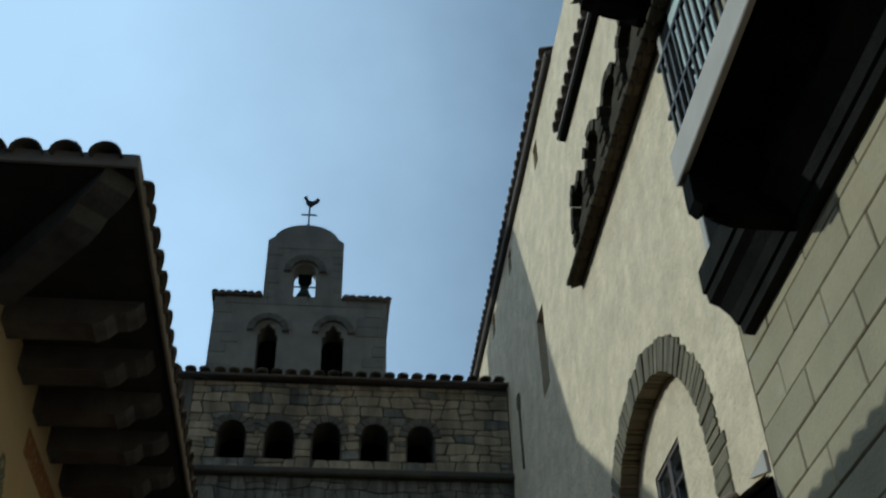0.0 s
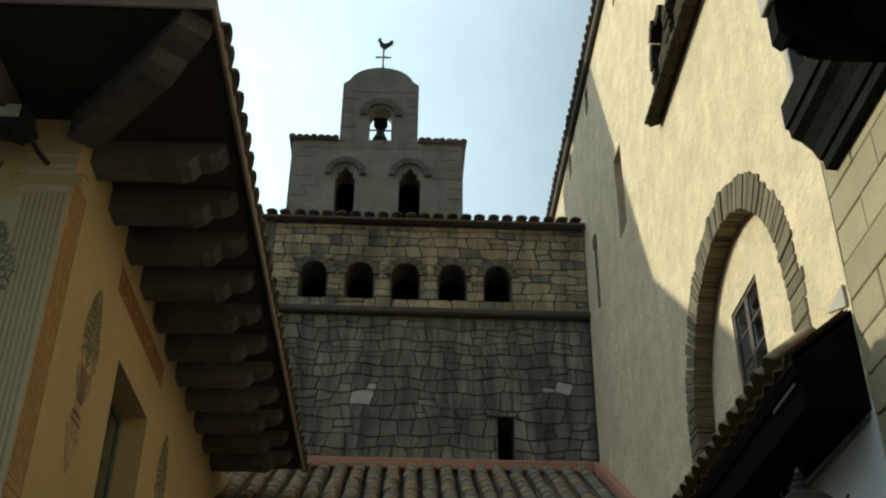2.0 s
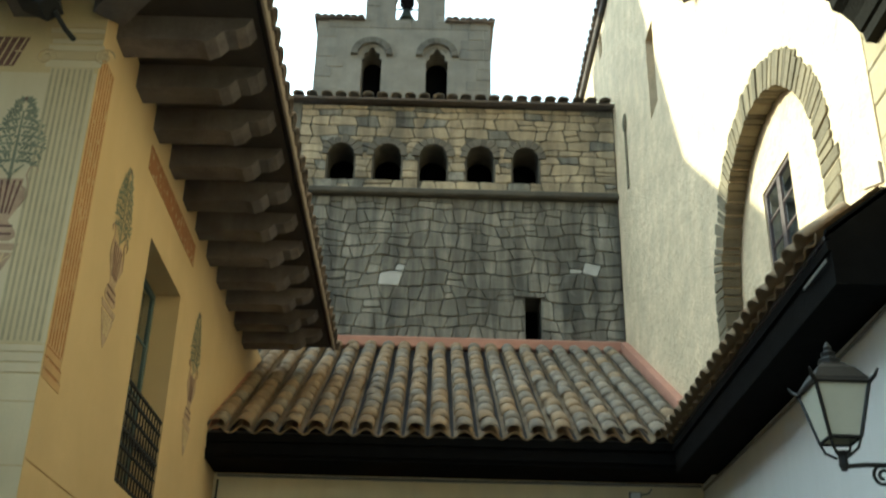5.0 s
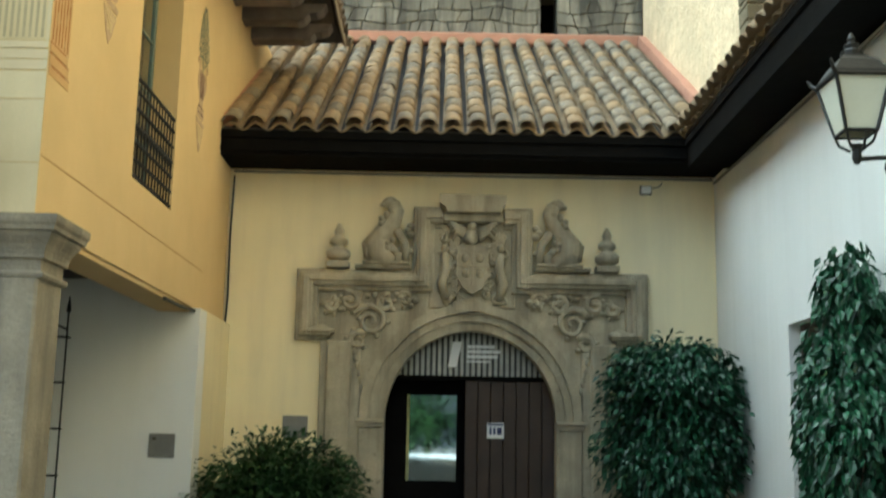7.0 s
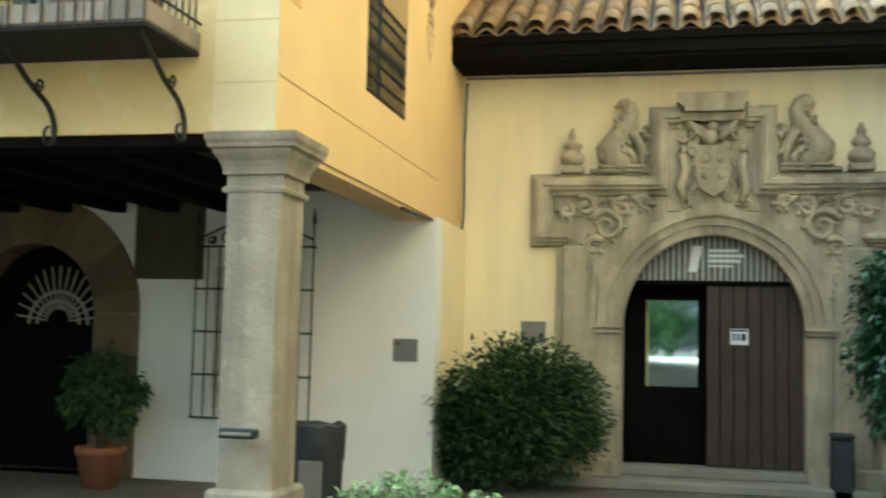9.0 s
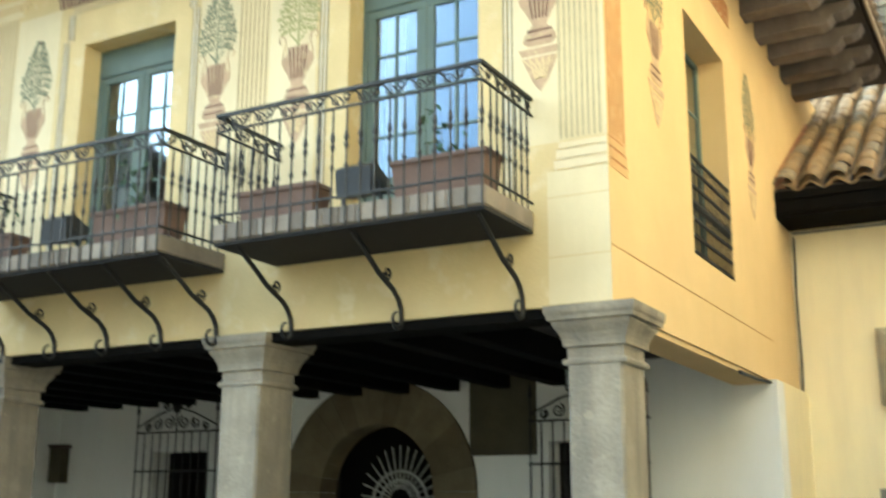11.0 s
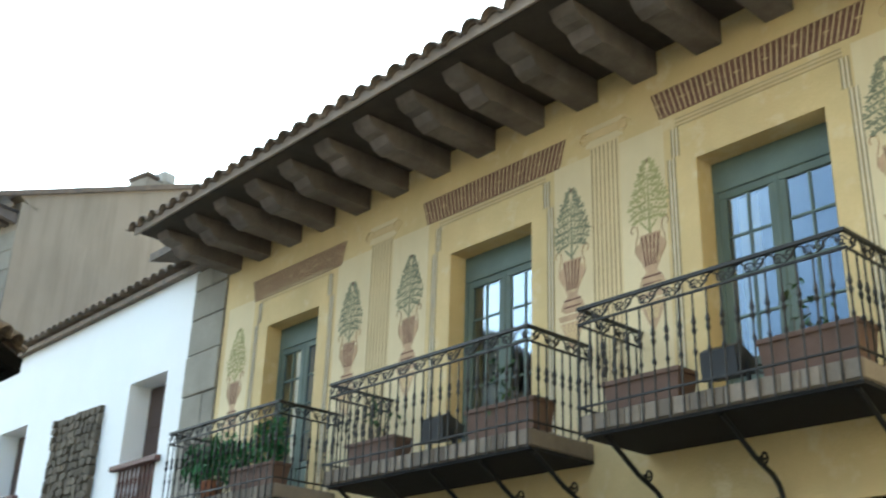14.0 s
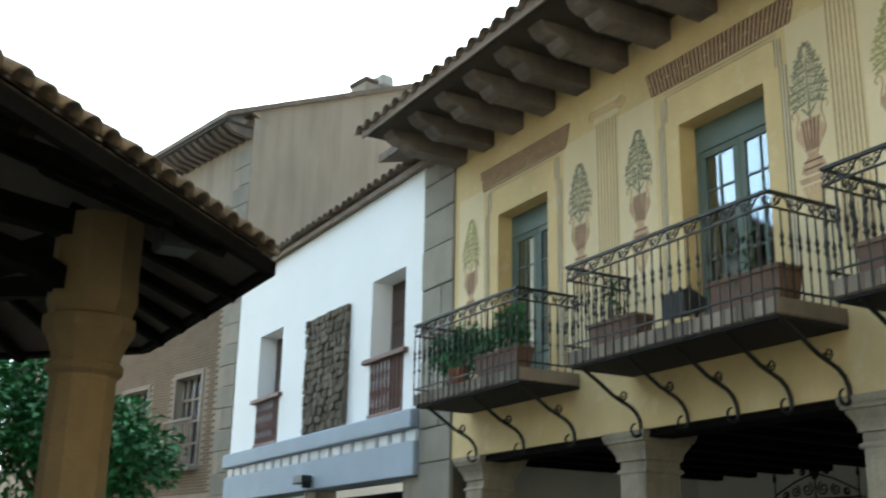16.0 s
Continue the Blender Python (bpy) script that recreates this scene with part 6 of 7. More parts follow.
for sgn in (-1, 1):
    sup = Shape().tube([(PC + sgn * 0.34, D - 0.10, 3.42), (PC + sgn * 0.40, D - 0.12, 3.62), (PC + sgn * 0.34, D - 0.13, 3.82), (PC + sgn * 0.37, D - 0.12, 4.02)], [0.05, 0.065, 0.055, 0.04], 8)
    sup.ball((PC + sgn * 0.36, D - 0.14, 4.08), 0.05, 0.05, 0.06, 8, 5)
    part("supporter", sup, M_CARVED, portal, smooth=True)
part("shield_bar", Shape().box(PC - 0.012, PC + 0.012, D - 0.185, D - 0.165, 3.56, 4.10, 0.004), M_CARVED, portal)
part("shield_bar", Shape().box(PC - 0.19, PC + 0.19, D - 0.183, D - 0.166, 3.83, 3.855, 0.004), M_CARVED, portal)
rg = random.Random(5)
for k in range(64):
    s_ = 1 if k % 2 else -1
    cx, cz = PC + s_ * rg.uniform(0.15, 0.40), 3.40 + 0.92 * (k // 2) / 32
    pts = [(cx + q[0], D - 0.085, cz + q[2]) for q in spiral((0, 0, 0), rg.uniform(0.03, 0.075), 0.012, s_ * 1.2, rg.uniform(0, 6))]
    part("mantling_scroll", Shape().tube(pts, 0.021, 5), M_CARVED, portal, smooth=True)
for q in ((-0.1, 3.95), (0.09, 3.95), (-0.09, 3.75), (0.09, 3.75)):
    part("shield_charge", Shape().ball((PC + q[0], D - 0.17, q[1]), 0.05, 0.025, 0.06, 8, 5), M_CARVED, portal, smooth=True)
part("doorstep", Shape().box(PC - 1.9, PC + 1.9, D - 0.55, D + 0.4, GZ, 0.02, 0.02).box(PC - PR, PC + PR, D - 0.05, D + 0.44, 0.02, 0.13, 0.015), M_QUOIN, portal, "worn stone doorstep")

leaf = thing("wooden_door_leaf", (0.95, D + 0.25, 0.13), "closed dark brown plank door leaf with a small tile", "door")
for i in range(7):
    a = 0.34 + 1.165 * i / 7
    part("plank", Shape().box(a + 0.004, a + 1.165 / 7 - 0.004, D + 0.24, D + 0.285, 0.135, 2.40, 0.006), M_DOORWOOD, leaf)
part("backing", Shape().box(0.34, 1.505, D + 0.287, D + 0.31, 0.135, 2.40), M_BLACKWOOD_SHADE, leaf)
part("door_tile", Shape().box(0.63, 0.85, D + 0.228, D + 0.239, 1.66, 1.86, 0.003), M_SIGNWHITE, leaf, "small white ceramic tile")
for x0, x1 in ((0.66, 0.69), (0.71, 0.74), (0.76, 0.82)):
    part("tile_bar", Shape().box(x0, x1, D + 0.224, D + 0.229, 1.71, 1.80), M_SIGNBLUE, leaf)
part("tile_bar", Shape().box(0.64, 0.84, D + 0.224, D + 0.229, 1.825, 1.85), M_SIGNBLUE, leaf)
fan = thing("door_fanlight", (PC, D + 0.25, 2.41), "ribbed lunette panel with white sign over the door", "sign")
part("transom", Shape().box(-0.70, 1.51, D + 0.20, D + 0.30, 2.40, 2.455, 0.008), M_BLACKWOOD_SHADE, fan)
part("lunette_back", Shape().wall("y", -0.69, 1.50, 2.456, 3.04, D + 0.27, D + 0.30), M_FLUTEDARK, fan)
for i in range(30):
    x = -0.66 + 2.13 * i / 29
    h = PS + 1.05 * math.sqrt(max(0, PR ** 2 - (x - PC) ** 2)) - 0.01
    if h > 2.5:
        part("rib", Shape().box(x - 0.022, x + 0.020, D + 0.235, D + 0.268, 2.457, h, 0.006), M_FLUTED, fan)
part("sign_mark", Shape().prism([(0.11, 2.57), (0.22, 2.57), (0.29, 2.90), (0.17, 2.90)], "y", D + 0.226, D + 0.234), M_SIGNWHITE, fan)
for z0, z1, a, b in ((2.82, 2.86, 0.36, 0.72), (2.755, 2.795, 0.36, 0.80), (2.69, 2.73, 0.36, 0.76), (2.635, 2.655, 0.36, 0.66)):
    part("sign_bar", Shape().box(a, b, D + 0.226, D + 0.234, z0, z1), M_SIGNWHITE, fan)
vest = thing("dark_vestibule", (PC, 15.5, GZ), "dark entrance vestibule with glazed inner door", "vestibule", kind="structure")
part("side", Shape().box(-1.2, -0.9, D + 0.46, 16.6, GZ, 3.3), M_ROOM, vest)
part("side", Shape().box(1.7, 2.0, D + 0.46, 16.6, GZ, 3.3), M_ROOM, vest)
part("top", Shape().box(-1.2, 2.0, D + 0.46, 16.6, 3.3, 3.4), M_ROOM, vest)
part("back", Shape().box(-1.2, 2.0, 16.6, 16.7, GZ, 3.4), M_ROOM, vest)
ind = thing("glazed_inner_door", (-0.1, 14.7, 0.13), "dark framed glass inner door reflecting trees", "door")
part("frame", Shape().wall("y", -0.72, 0.36, 0.10, 2.42, D + 0.62, D + 0.68, [(-0.40, 0.24, 1.10, 2.22, 0)]), M_BLACKWOOD_SHADE, ind)
part("frame_edge", Shape().box(-0.42, -0.385, D + 0.60, D + 0.62, 1.10, 2.22), M_PAINT_GREEN2, ind)
ob = part("pane", Shape().box(-0.40, 0.24, D + 0.645, D + 0.651, 1.10, 2.22), glass_material("door_glass", (0.3, 0.34, 0.3), 0.4), ind)
ob.visible_shadow = False

# wall lantern
lx, ly = 2.79, 7.10
lamp = thing("wall_lantern", (lx, ly, 3.55), "black four-sided street lantern with milky panes on a scrolled bracket", "lantern")
zb, zt, wb, wt = 3.71, 4.08, 0.105, 0.185
for k in range(4):
    a = math.pi / 4 + k * math.pi / 2
    b = a + math.pi / 2
    c = lambda r, q, z: (lx + r * 1.41 * math.cos(q), ly + r * 1.41 * math.sin(q), z)
    part("frame_bar", Shape().tube([c(wb, a, zb), c(wt, a, zt)], 0.014, 5), M_IRON, lamp)
    part("frame_rail", Shape().tube([c(wt, a, zt), c(wt, b, zt)], 0.016, 5), M_IRON, lamp)
    part("base_rail", Shape().tube([c(wb, a, zb), c(wb, b, zb)], 0.013, 5), M_IRON, lamp)
    inn = 0.96
    v = [c(wb * inn, a, zb), c(wb * inn, b, zb), c(wt * inn, b, zt), c(wt * inn, a, zt)]
    w = [c((wb - 0.01) * inn, a, zb), c((wb - 0.01) * inn, b, zb), c((wt - 0.01) * inn, b, zt), c((wt - 0.01) * inn, a, zt)]
    part("pane", Shape().add(v + w, [(0, 1, 2, 3), (7, 6, 5, 4), (0, 1, 5, 4), (1, 2, 6, 5), (2, 3, 7, 6), (3, 0, 4, 7)]), M_LAMPGLASS, lamp, "milky glass pane")
    part("corner_knob", Shape().tube([c(wt, a, zt), c(wt + 0.03, a, zt + 0.03), c(wt + 0.05, a, zt + 0.075)], [0.02, 0.014, 0.008], 6), M_IRON, lamp)
    part("basket_rib", Shape().tube([c(wb, a, zb), c(wb * 0.8, a, zb - 0.07), c(0.03, a, zb - 0.12)], 0.010, 5), M_IRON, lamp)
part("hood", Shape().lathe([(0.268, zt), (0.262, zt + 0.03), (0.18, zt + 0.12), (0.12, zt + 0.155), (0.11, zt + 0.17)], lx, ly, 4, math.pi / 4), M_IRON, lamp)
part("chimney", Shape().lathe([(0.075, zt + 0.17), (0.08, zt + 0.205), (0.045, zt + 0.23), (0.055, zt + 0.26), (0.022, zt + 0.28), (0.028, zt + 0.305), (0.008, zt + 0.345)], lx, ly, 10), M_IRON, lamp)
part("socket", Shape().lathe([(0.02, 3.50), (0.035, 3.54), (0.03, 3.60), (0.05, 3.63)], lx, ly, 8), M_IRON, lamp)
part("arm", Shape().tube([(lx, ly, 3.53), (lx + 0.15, ly, 3.545), (XR, ly, 3.545)], 0.016, 6), M_IRON, lamp)
part("arm_scroll", Shape().tube([(q[0], ly, q[2]) for q in spiral((lx + 0.26, ly, 3.47), 0.075, 0.02, 1.5, 1.6)], 0.013, 5).tube([(lx + 0.3, ly, 3.53), (lx + 0.5, ly, 3.42), (XR - 0.02, ly, 3.15)], 0.014, 5).tube([(q[0], ly, q[2]) for q in spiral((lx + 0.6, ly, 3.46), 0.06, 0.015, -1.5, 0.6)], 0.011, 5), M_IRON, lamp)
part("wall_plate", Shape().box(XR - 0.02, XR - 0.002, ly - 0.05, ly + 0.05, 3.05, 3.65, 0.006), M_IRON, lamp)

# cable and detector on the portal wall
cb = thing("hanging_cable", (-2.62, D - 0.03, 2.8), "dark cable with a plug end hanging beside the wall", "cable")
part("cable", Shape().tube([(XL + 0.06, D - 0.03, 5.02), (XL + 0.04, D - 0.03, 4.2), (XL + 0.05, D - 0.03, 3.4), (XL + 0.03, D - 0.03, 2.95)], 0.014, 5), M_DARKPLASTIC, cb)
part("loop", Shape().tube([(XL + 0.02, 10.9, 2.98), (XL + 0.025, 11.7, 2.99), (XL + 0.025, 12.6, 3.03), (XL + 0.03, 13.4, 3.02), (XL + 0.04, D - 0.05, 2.92)], 0.022, 6), M_DARKPLASTIC, cb)
part("plug", Shape().tube([(XL + 0.03, D - 0.04, 3.0), (XL + 0.04, D - 0.04, 2.72)], 0.035, 8), M_DARKPLASTIC, cb)
dt = thing("wall_sensor", (2.68, D - 0.05, 4.9), "small white wall sensor box", "sensor")
part("body", Shape().box(2.62, 2.74, D - 0.08, D - 0.012, 4.88, 4.97, 0.01), M_SIGNWHITE, dt)
part("back_plate", Shape().box(2.60, 2.76, D - 0.012, D - 0.002, 4.86, 4.99, 0.003), M_METALPLATE, dt)
part("lead", Shape().tube([(2.74, D - 0.02, 4.95), (2.85, D - 0.02, 4.97), (2.9, D - 0.02, 5.03)], 0.008, 5), M_METALPLATE, dt)

# porch: arch, plaque, grilles
parch = thing("porch_arch", (-7.85, YB, GZ), "brown stone arched doorway with radiating lattice door", "doorway")
for i in range(15):
    a0, a1 = math.pi * i / 15 + 0.002, math.pi * (i + 1) / 15 - 0.002
    arc = [a0, (a0 + a1) / 2, a1]
    prof = [(-7.85 + 0.862 * math.cos(a), 1.86 + 0.862 * math.sin(a)) for a in arc] + [(-7.85 + 1.46 * math.cos(a), 1.86 + 1.46 * math.sin(a)) for a in reversed(arc)]
    part("voussoir", Shape().prism(prof, "y", YB - 0.05, YB + 0.36), M_VOUSSOIR, parch)
for s_ in (-1, 1):
    for k in range(4):
        a, b = -7.85 + s_ * 0.862, -7.85 + s_ * 1.46
        part("jamb_stone", Shape().box(min(a, b), max(a, b), YB - 0.05, YB + 0.36, GZ + 0.49 * k + 0.003, GZ + 0.49 * (k + 1), 0.012), M_VOUSSOIR, parch)
# black sheet in place of the dark inside the arch
part("door_back", Shape().box(-8.75, -6.95, YB + 0.5, YB + 0.55, GZ, 2.8), M_BLACKWOOD_SHADE, parch)
for k in range(15):
    a = math.pi * (k + 0.5) / 15
    part("fan_rib", Shape().tube([(-7.75 + 0.16 * math.cos(a), YB + 0.42, 1.75 + 0.16 * math.sin(a)), (-7.75 + 0.6 * math.cos(a), YB + 0.42, 1.75 + 0.72 * math.sin(a))], 0.012, 5), M_FLUTED, parch)
for r in (0.3, 0.42):
    part("fan_ring", Shape().tube([(-7.75 + r * math.cos(math.pi * k / 14), YB + 0.42, 1.72 + r * math.sin(math.pi * k / 14)) for k in range(15)], 0.02, 5), M_FLUTED, parch)
porch_box = thing("wall_box", (-13.56, YB, 2.02), "small dark wooden box on the white porch wall", "wall box")
part("case", Shape().box(-13.69, -13.44, YB - 0.18, YB - 0.002, 2.02, 2.54, 0.01), M_PLAQUE, porch_box)
part("lid_board", Shape().box(-13.69, -13.40, YB - 0.21, YB - 0.002, 2.543, 2.59, 0.006), M_BROWNPAINT, porch_box)
plq = thing("large_plaque", (-6.03, YB, 2.3), "large dark brown blank wooden plaque on the white wall", "plaque")
part("board", Shape().box(-6.48, -5.58, YB - 0.05, YB - 0.002, 2.29, 3.30, 0.012), M_PLAQUE, plq)
sp2 = thing("small_plaque", (-3.05, YB, 1.4), "small grey metal wall plaque", "plaque", "small plaques")
part("plate", Shape().box(-3.20, -2.91, YB - 0.02, YB - 0.002, 1.38, 1.64, 0.006), M_METALPLATE, sp2)
part("text_bar", Shape().box(-3.16, -3.12, YB - 0.024, YB - 0.019, 1.57, 1.60), M_PLAQUE, sp2)
sp3 = thing("small_plaque", (-1.82, D, 1.7), "small grey plaque beside the stone doorway", "plaque", "small plaques")
part("plate", Shape().box(-1.98, -1.66, D - 0.02, D - 0.002, 1.62, 1.90, 0.006), M_METALPLATE, sp3)


def grille(x0, x1, z0, z1, nb):
    g = thing("window_grille", ((x0 + x1) / 2, YB - 0.12, z0), "tall black wrought-iron window grille with scrolled crest", "grille", "porch grilles")
    for k in range(5):
        z = z0 + (z1 - z0) * k / 4
        part("cross_bar", Shape().box(x0 - 0.02, x1 + 0.02, YB - 0.13, YB - 0.11, z - 0.012, z + 0.012), M_IRON, g)
    for k in range(nb + 1):
        x = x0 + (x1 - x0) * k / nb
        part("bar", Shape().tube([(x, YB - 0.12, z0), (x, YB - 0.12, z1 + (0.30 if k in (0, nb) else 0.0))], 0.011, 5), M_IRON, g)
    for x in (x0, x1):
        part("spike", Shape().lathe([(0.03, z1 + 0.28), (0.02, z1 + 0.36), (0.004, z1 + 0.46)], x, YB - 0.12, 6), M_IRON, g)
        part("stay", Shape().tube([(x, YB - 0.12, z0), (x, YB, z0)], 0.01, 5).tube([(x, YB - 0.12, z1), (x, YB, z1)], 0.01, 5), M_IRON, g)
    xm = (x0 + x1) / 2
    for s_ in (-1, 1):
        part("crest_bar", Shape().tube([(xm + s_ * (x1 - xm), YB - 0.12, z1 + 0.08), (xm + s_ * 0.34, YB - 0.12, z1 + 0.26), (xm + s_ * 0.06, YB - 0.12, z1 + 0.34)], 0.013, 5), M_IRON, g)
        for o, r, dz in ((0.14, 0.10, 0.14), (0.36, 0.085, 0.12), (0.55, 0.055, 0.08), (0.22, 0.05, 0.38)):
            part("crest_scroll", Shape().tube([(xm + s_ * (o + q[0]), YB - 0.12, z1 + dz + q[2]) for q in spiral((0, 0, 0), r, 0.02, 1.5, 2.0)], 0.012, 5), M_IRON, g)
    part("crest_finial", Shape().ball((xm, YB - 0.12, z1 + 0.42), 0.10, 0.02, 0.16, 8, 6).tube([(xm, YB - 0.12, z1), (xm, YB - 0.12, z1 + 0.6)], 0.012, 5), M_IRON, g)


grille(-5.62, -4.16, 0.66, 2.68, 10)
grille(-11.95, -10.45, 0.5, 2.72, 10)
ash_tray = thing("wall_ashtray", (-3.06, F + 0.04, 0.95), "small dark metal wall ashtray on the pier", "ashtray")
part("box", Shape().box(-3.13, -2.85, F - 0.08, F + 0.008, 0.92, 0.99, 0.012), M_DARKPLASTIC, ash_tray)
part("tray_front", Shape().box(-3.10, -2.88, F - 0.10, F - 0.08, 0.94, 0.965, 0.005), M_METALPLATE, ash_tray)
bn = thing("waste_bin", (-2.83, 8.6, GZ), "tall round dark waste bin with a bag over its rim", "bin", "bins")
part("body", Shape().lathe([(0.17, GZ), (0.185, GZ + 0.03), (0.20, 0.78), (0.20, 0.80)], -2.83, 8.6, 24), M_DARKPLASTIC, bn, smooth=True)
part("front_panel", Shape().box(-2.93, -2.73, 8.385, 8.412, 0.08, 0.66, 0.01), M_METALPLATE, bn)
bag = Shape()
rg = random.Random(3)
v = []
for r, z in ((0.206, 0.66), (0.218, 0.80), (0.222, 0.93), (0.20, 0.945), (0.175, 0.86)):
    v += [(-2.83 + r * math.cos(k * math.tau / 24) + rg.uniform(-0.007, 0.007), 8.6 + r * math.sin(k * math.tau / 24) + rg.uniform(-0.007, 0.007), z + rg.uniform(-0.014, 0.014)) for k in range(24)]
bag.add(v, [(i * 24 + k, i * 24 + (k + 1) % 24, (i + 1) * 24 + (k + 1) % 24, (i + 1) * 24 + k) for i in range(4) for k in range(24)])
part("bag", bag, M_DARKPLASTIC, bn)
b2 = thing("waste_bin", (1.86, 13.6, GZ), "slim black bin beside the doorway", "bin", "bins")
part("body", Shape().box(1.74, 1.98, 13.45, 13.70, GZ, 0.60, 0.02), M_DARKPLASTIC, b2)
part("lid", Shape().box(1.73, 1.99, 13.44, 13.71, 0.603, 0.66, 0.02), M_DARKPLASTIC, b2)


def potted(name, x, y, crown, count, size, seed, mat, pot_r, pot_h, label, group="", clumps=40, droop=0.5, edge=1.1):
    t = thing(name, (x, y, GZ), label, "plant", group)
    if pot_r:
        part("pot", Shape().lathe([(pot_r * 0.68, GZ), (pot_r * 0.92, GZ + pot_h * 0.8), (pot_r, GZ + pot_h * 0.82), (pot_r, GZ + pot_h), (pot_r * 0.88, GZ + pot_h), (pot_r * 0.86, GZ + pot_h * 0.9)], x, y, 22), M_POT, t, "terracotta pot", True)
    rg = random.Random(seed)
    s = Shape()
    tips = []
    for c, r, k in crown:
        tips += leaves(s, rg, c, r, int(count * k), size, clumps, droop, 0.35, edge)
    st = Shape()
    zb = GZ + (pot_h * 0.88 if pot_r else 0)
    for q in tips[::3]:
        st.tube([(x + rg.uniform(-0.05, 0.05), y + rg.uniform(-0.05, 0.05), zb), (x + (q.x - x) * 0.35, y + (q.y - y) * 0.35, zb + (q.z - zb) * 0.55), tuple(q)], [0.02, 0.013, 0.005], 5)
    part("trunk", st, M_BARK, t)
    part("foliage", s, mat, t)


potted("round_shrub", -2.0, 12.95, [((-1.98, 12.95, 0.80), (1.05, 0.8, 0.80), 1.0)], 18000, 0.095, 21, M_LEAFDARK, 0, 0.1, "dense dark green round shrub by the doorway", clumps=90, droop=0.1, edge=1.18)
potted("ficus_tree", 2.96, 12.95, [((2.78, 12.95, 1.70), (0.76, 0.6, 1.02), 0.66), ((2.72, 12.9, 2.35), (0.72, 0.5, 0.42), 0.34)], 19000, 0.115, 22, M_LEAF, 0.40, 0.63, "bushy weeping fig in a terracotta pot", "ficus trees", 110, 0.6, 1.3)
potted("ficus_tree", 3.26, 8.75, [((3.27, 8.75, 1.75), (0.29, 0.5, 1.0), 0.8), ((3.28, 8.65, 2.80), (0.19, 0.3, 0.46), 0.24)], 7500, 0.115, 23, M_LEAF, 0.30, 0.6, "slender weeping fig against the white wall", "ficus trees", 60, 0.8, 1.3)
potted("porch_plant", -6.35, 11.4, [((-6.35, 11.4, 0.95), (0.42, 0.42, 0.5), 1.0)], 2200, 0.11, 24, M_LEAFDARK, 0.28, 0.45, "dark green potted plant inside the porch", "", 30, 0.4)
potted("pale_shrub", -1.4, 6.1, [((-1.4, 6.1, 0.58), (0.55, 0.3, 0.28), 1.0)], 3000, 0.06, 25, M_LEAFPALE, 0.3, 0.35, "low pale green flowering shrub", "", 40, 0.0)

# ---- the white house farther along ----
wh = thing("white_house", (-18.2, F + 2, GZ), "whitewashed house with a blue-grey beam and brown shutters", "house")
WW = [(-15.80, -14.62), (-21.0, -19.75)]
part("front_wall", Shape().wall("y", -22.4, -14.05, 3.90, 7.60, F, F + 0.5, [(a, b, 3.92, 6.17, 0) for a, b in WW]), M_WHITEWASH, wh)
part("beam", Shape().box(-22.4, -14.05, F - 0.10, F + 0.4, 2.95, 3.44, 0.015).box(-22.4, -14.05, F - 0.16, F + 0.4, 3.62, 3.897, 0.02).box(-22.4, -14.05, F + 0.02, F + 0.4, 3.44, 3.62), M_BLUEBEAM, wh, "blue-grey painted timber beam")
for i in range(19):
    x = -22.3 + 0.44 * i
    part("dentil", Shape().box(x, x + 0.30, F - 0.06, F + 0.018, 3.45, 3.61, 0.008), M_WHITEWASH, wh)
for x in (-22.2, -18.0, -14.3):
    part("ground_pillar", Shape().box(x - 0.25, x + 0.25, F + 0.0, F + 0.4, GZ, 2.948, 0.02), M_PIER, wh)
# black sheet draws the shade of the open ground floor
part("dark_ground_floor", Shape().box(-22.4, -14.05, F + 1.2, F + 1.3, GZ, 2.95), M_BLACKWOOD_SHADE, wh)
part("party_wall", Shape().box(-22.4, -22.1, F + 0.5, 14, GZ, 7.6), M_WHITEWASH, wh)
part("roof", Shape().prism([(F - 0.12, 7.60), (F - 0.12, 7.68), (F + 5, 9.0), (F + 5, 8.9)], "x", -22.5, -13.0), M_TILEOLD, wh)
tile_course(wh, TILEOLD, (-22.4, F - 0.2, 7.68), (1, 0, 0), (0, 0.966, 0.259), 36, 0.26, 1, 0.4)
for a, b in WW:
    m = (a + b) / 2
    part("shutter", Shape().box(a, m - 0.01, F + 0.36, F + 0.41, 3.92, 6.17, 0.01), M_BROWNPAINT, wh)
    part("shutter", Shape().box(m + 0.01, b, F + 0.36, F + 0.41, 3.92, 6.17, 0.01), M_BROWNPAINT, wh)
    for q0, q1 in ((a + 0.1, m - 0.1), (m + 0.1, b - 0.1)):
        for z0, z1 in ((4.9, 5.4), (5.5, 6.05)):
            part("shutter_panel", Shape().box(q0, q1, F + 0.345, F + 0.36, z0, z1, 0.008), M_BROWNPAINT, wh)
    br = thing("window_balustrade", (m, F + 0.03, 3.92), "red-brown turned wooden window balustrade", "balustrade", "white house balustrades")
    part("top_rail", Shape().box(a - 0.14, b + 0.14, F - 0.09, F + 0.05, 4.80, 4.88, 0.012), M_REDRAIL, br)
    part("bottom_rail", Shape().box(a, b, F - 0.03, F + 0.05, 3.93, 3.99, 0.01), M_REDRAIL, br)
    for i in range(9):
        x = a + 0.07 + (b - a - 0.14) * i / 8
        part("baluster", Shape().lathe([(0.022, 3.99), (0.028, 4.06), (0.013, 4.16), (0.030, 4.32), (0.013, 4.48), (0.027, 4.6), (0.014, 4.68), (0.022, 4.80)], x, F + 0.01, 6), M_REDRAIL, br)
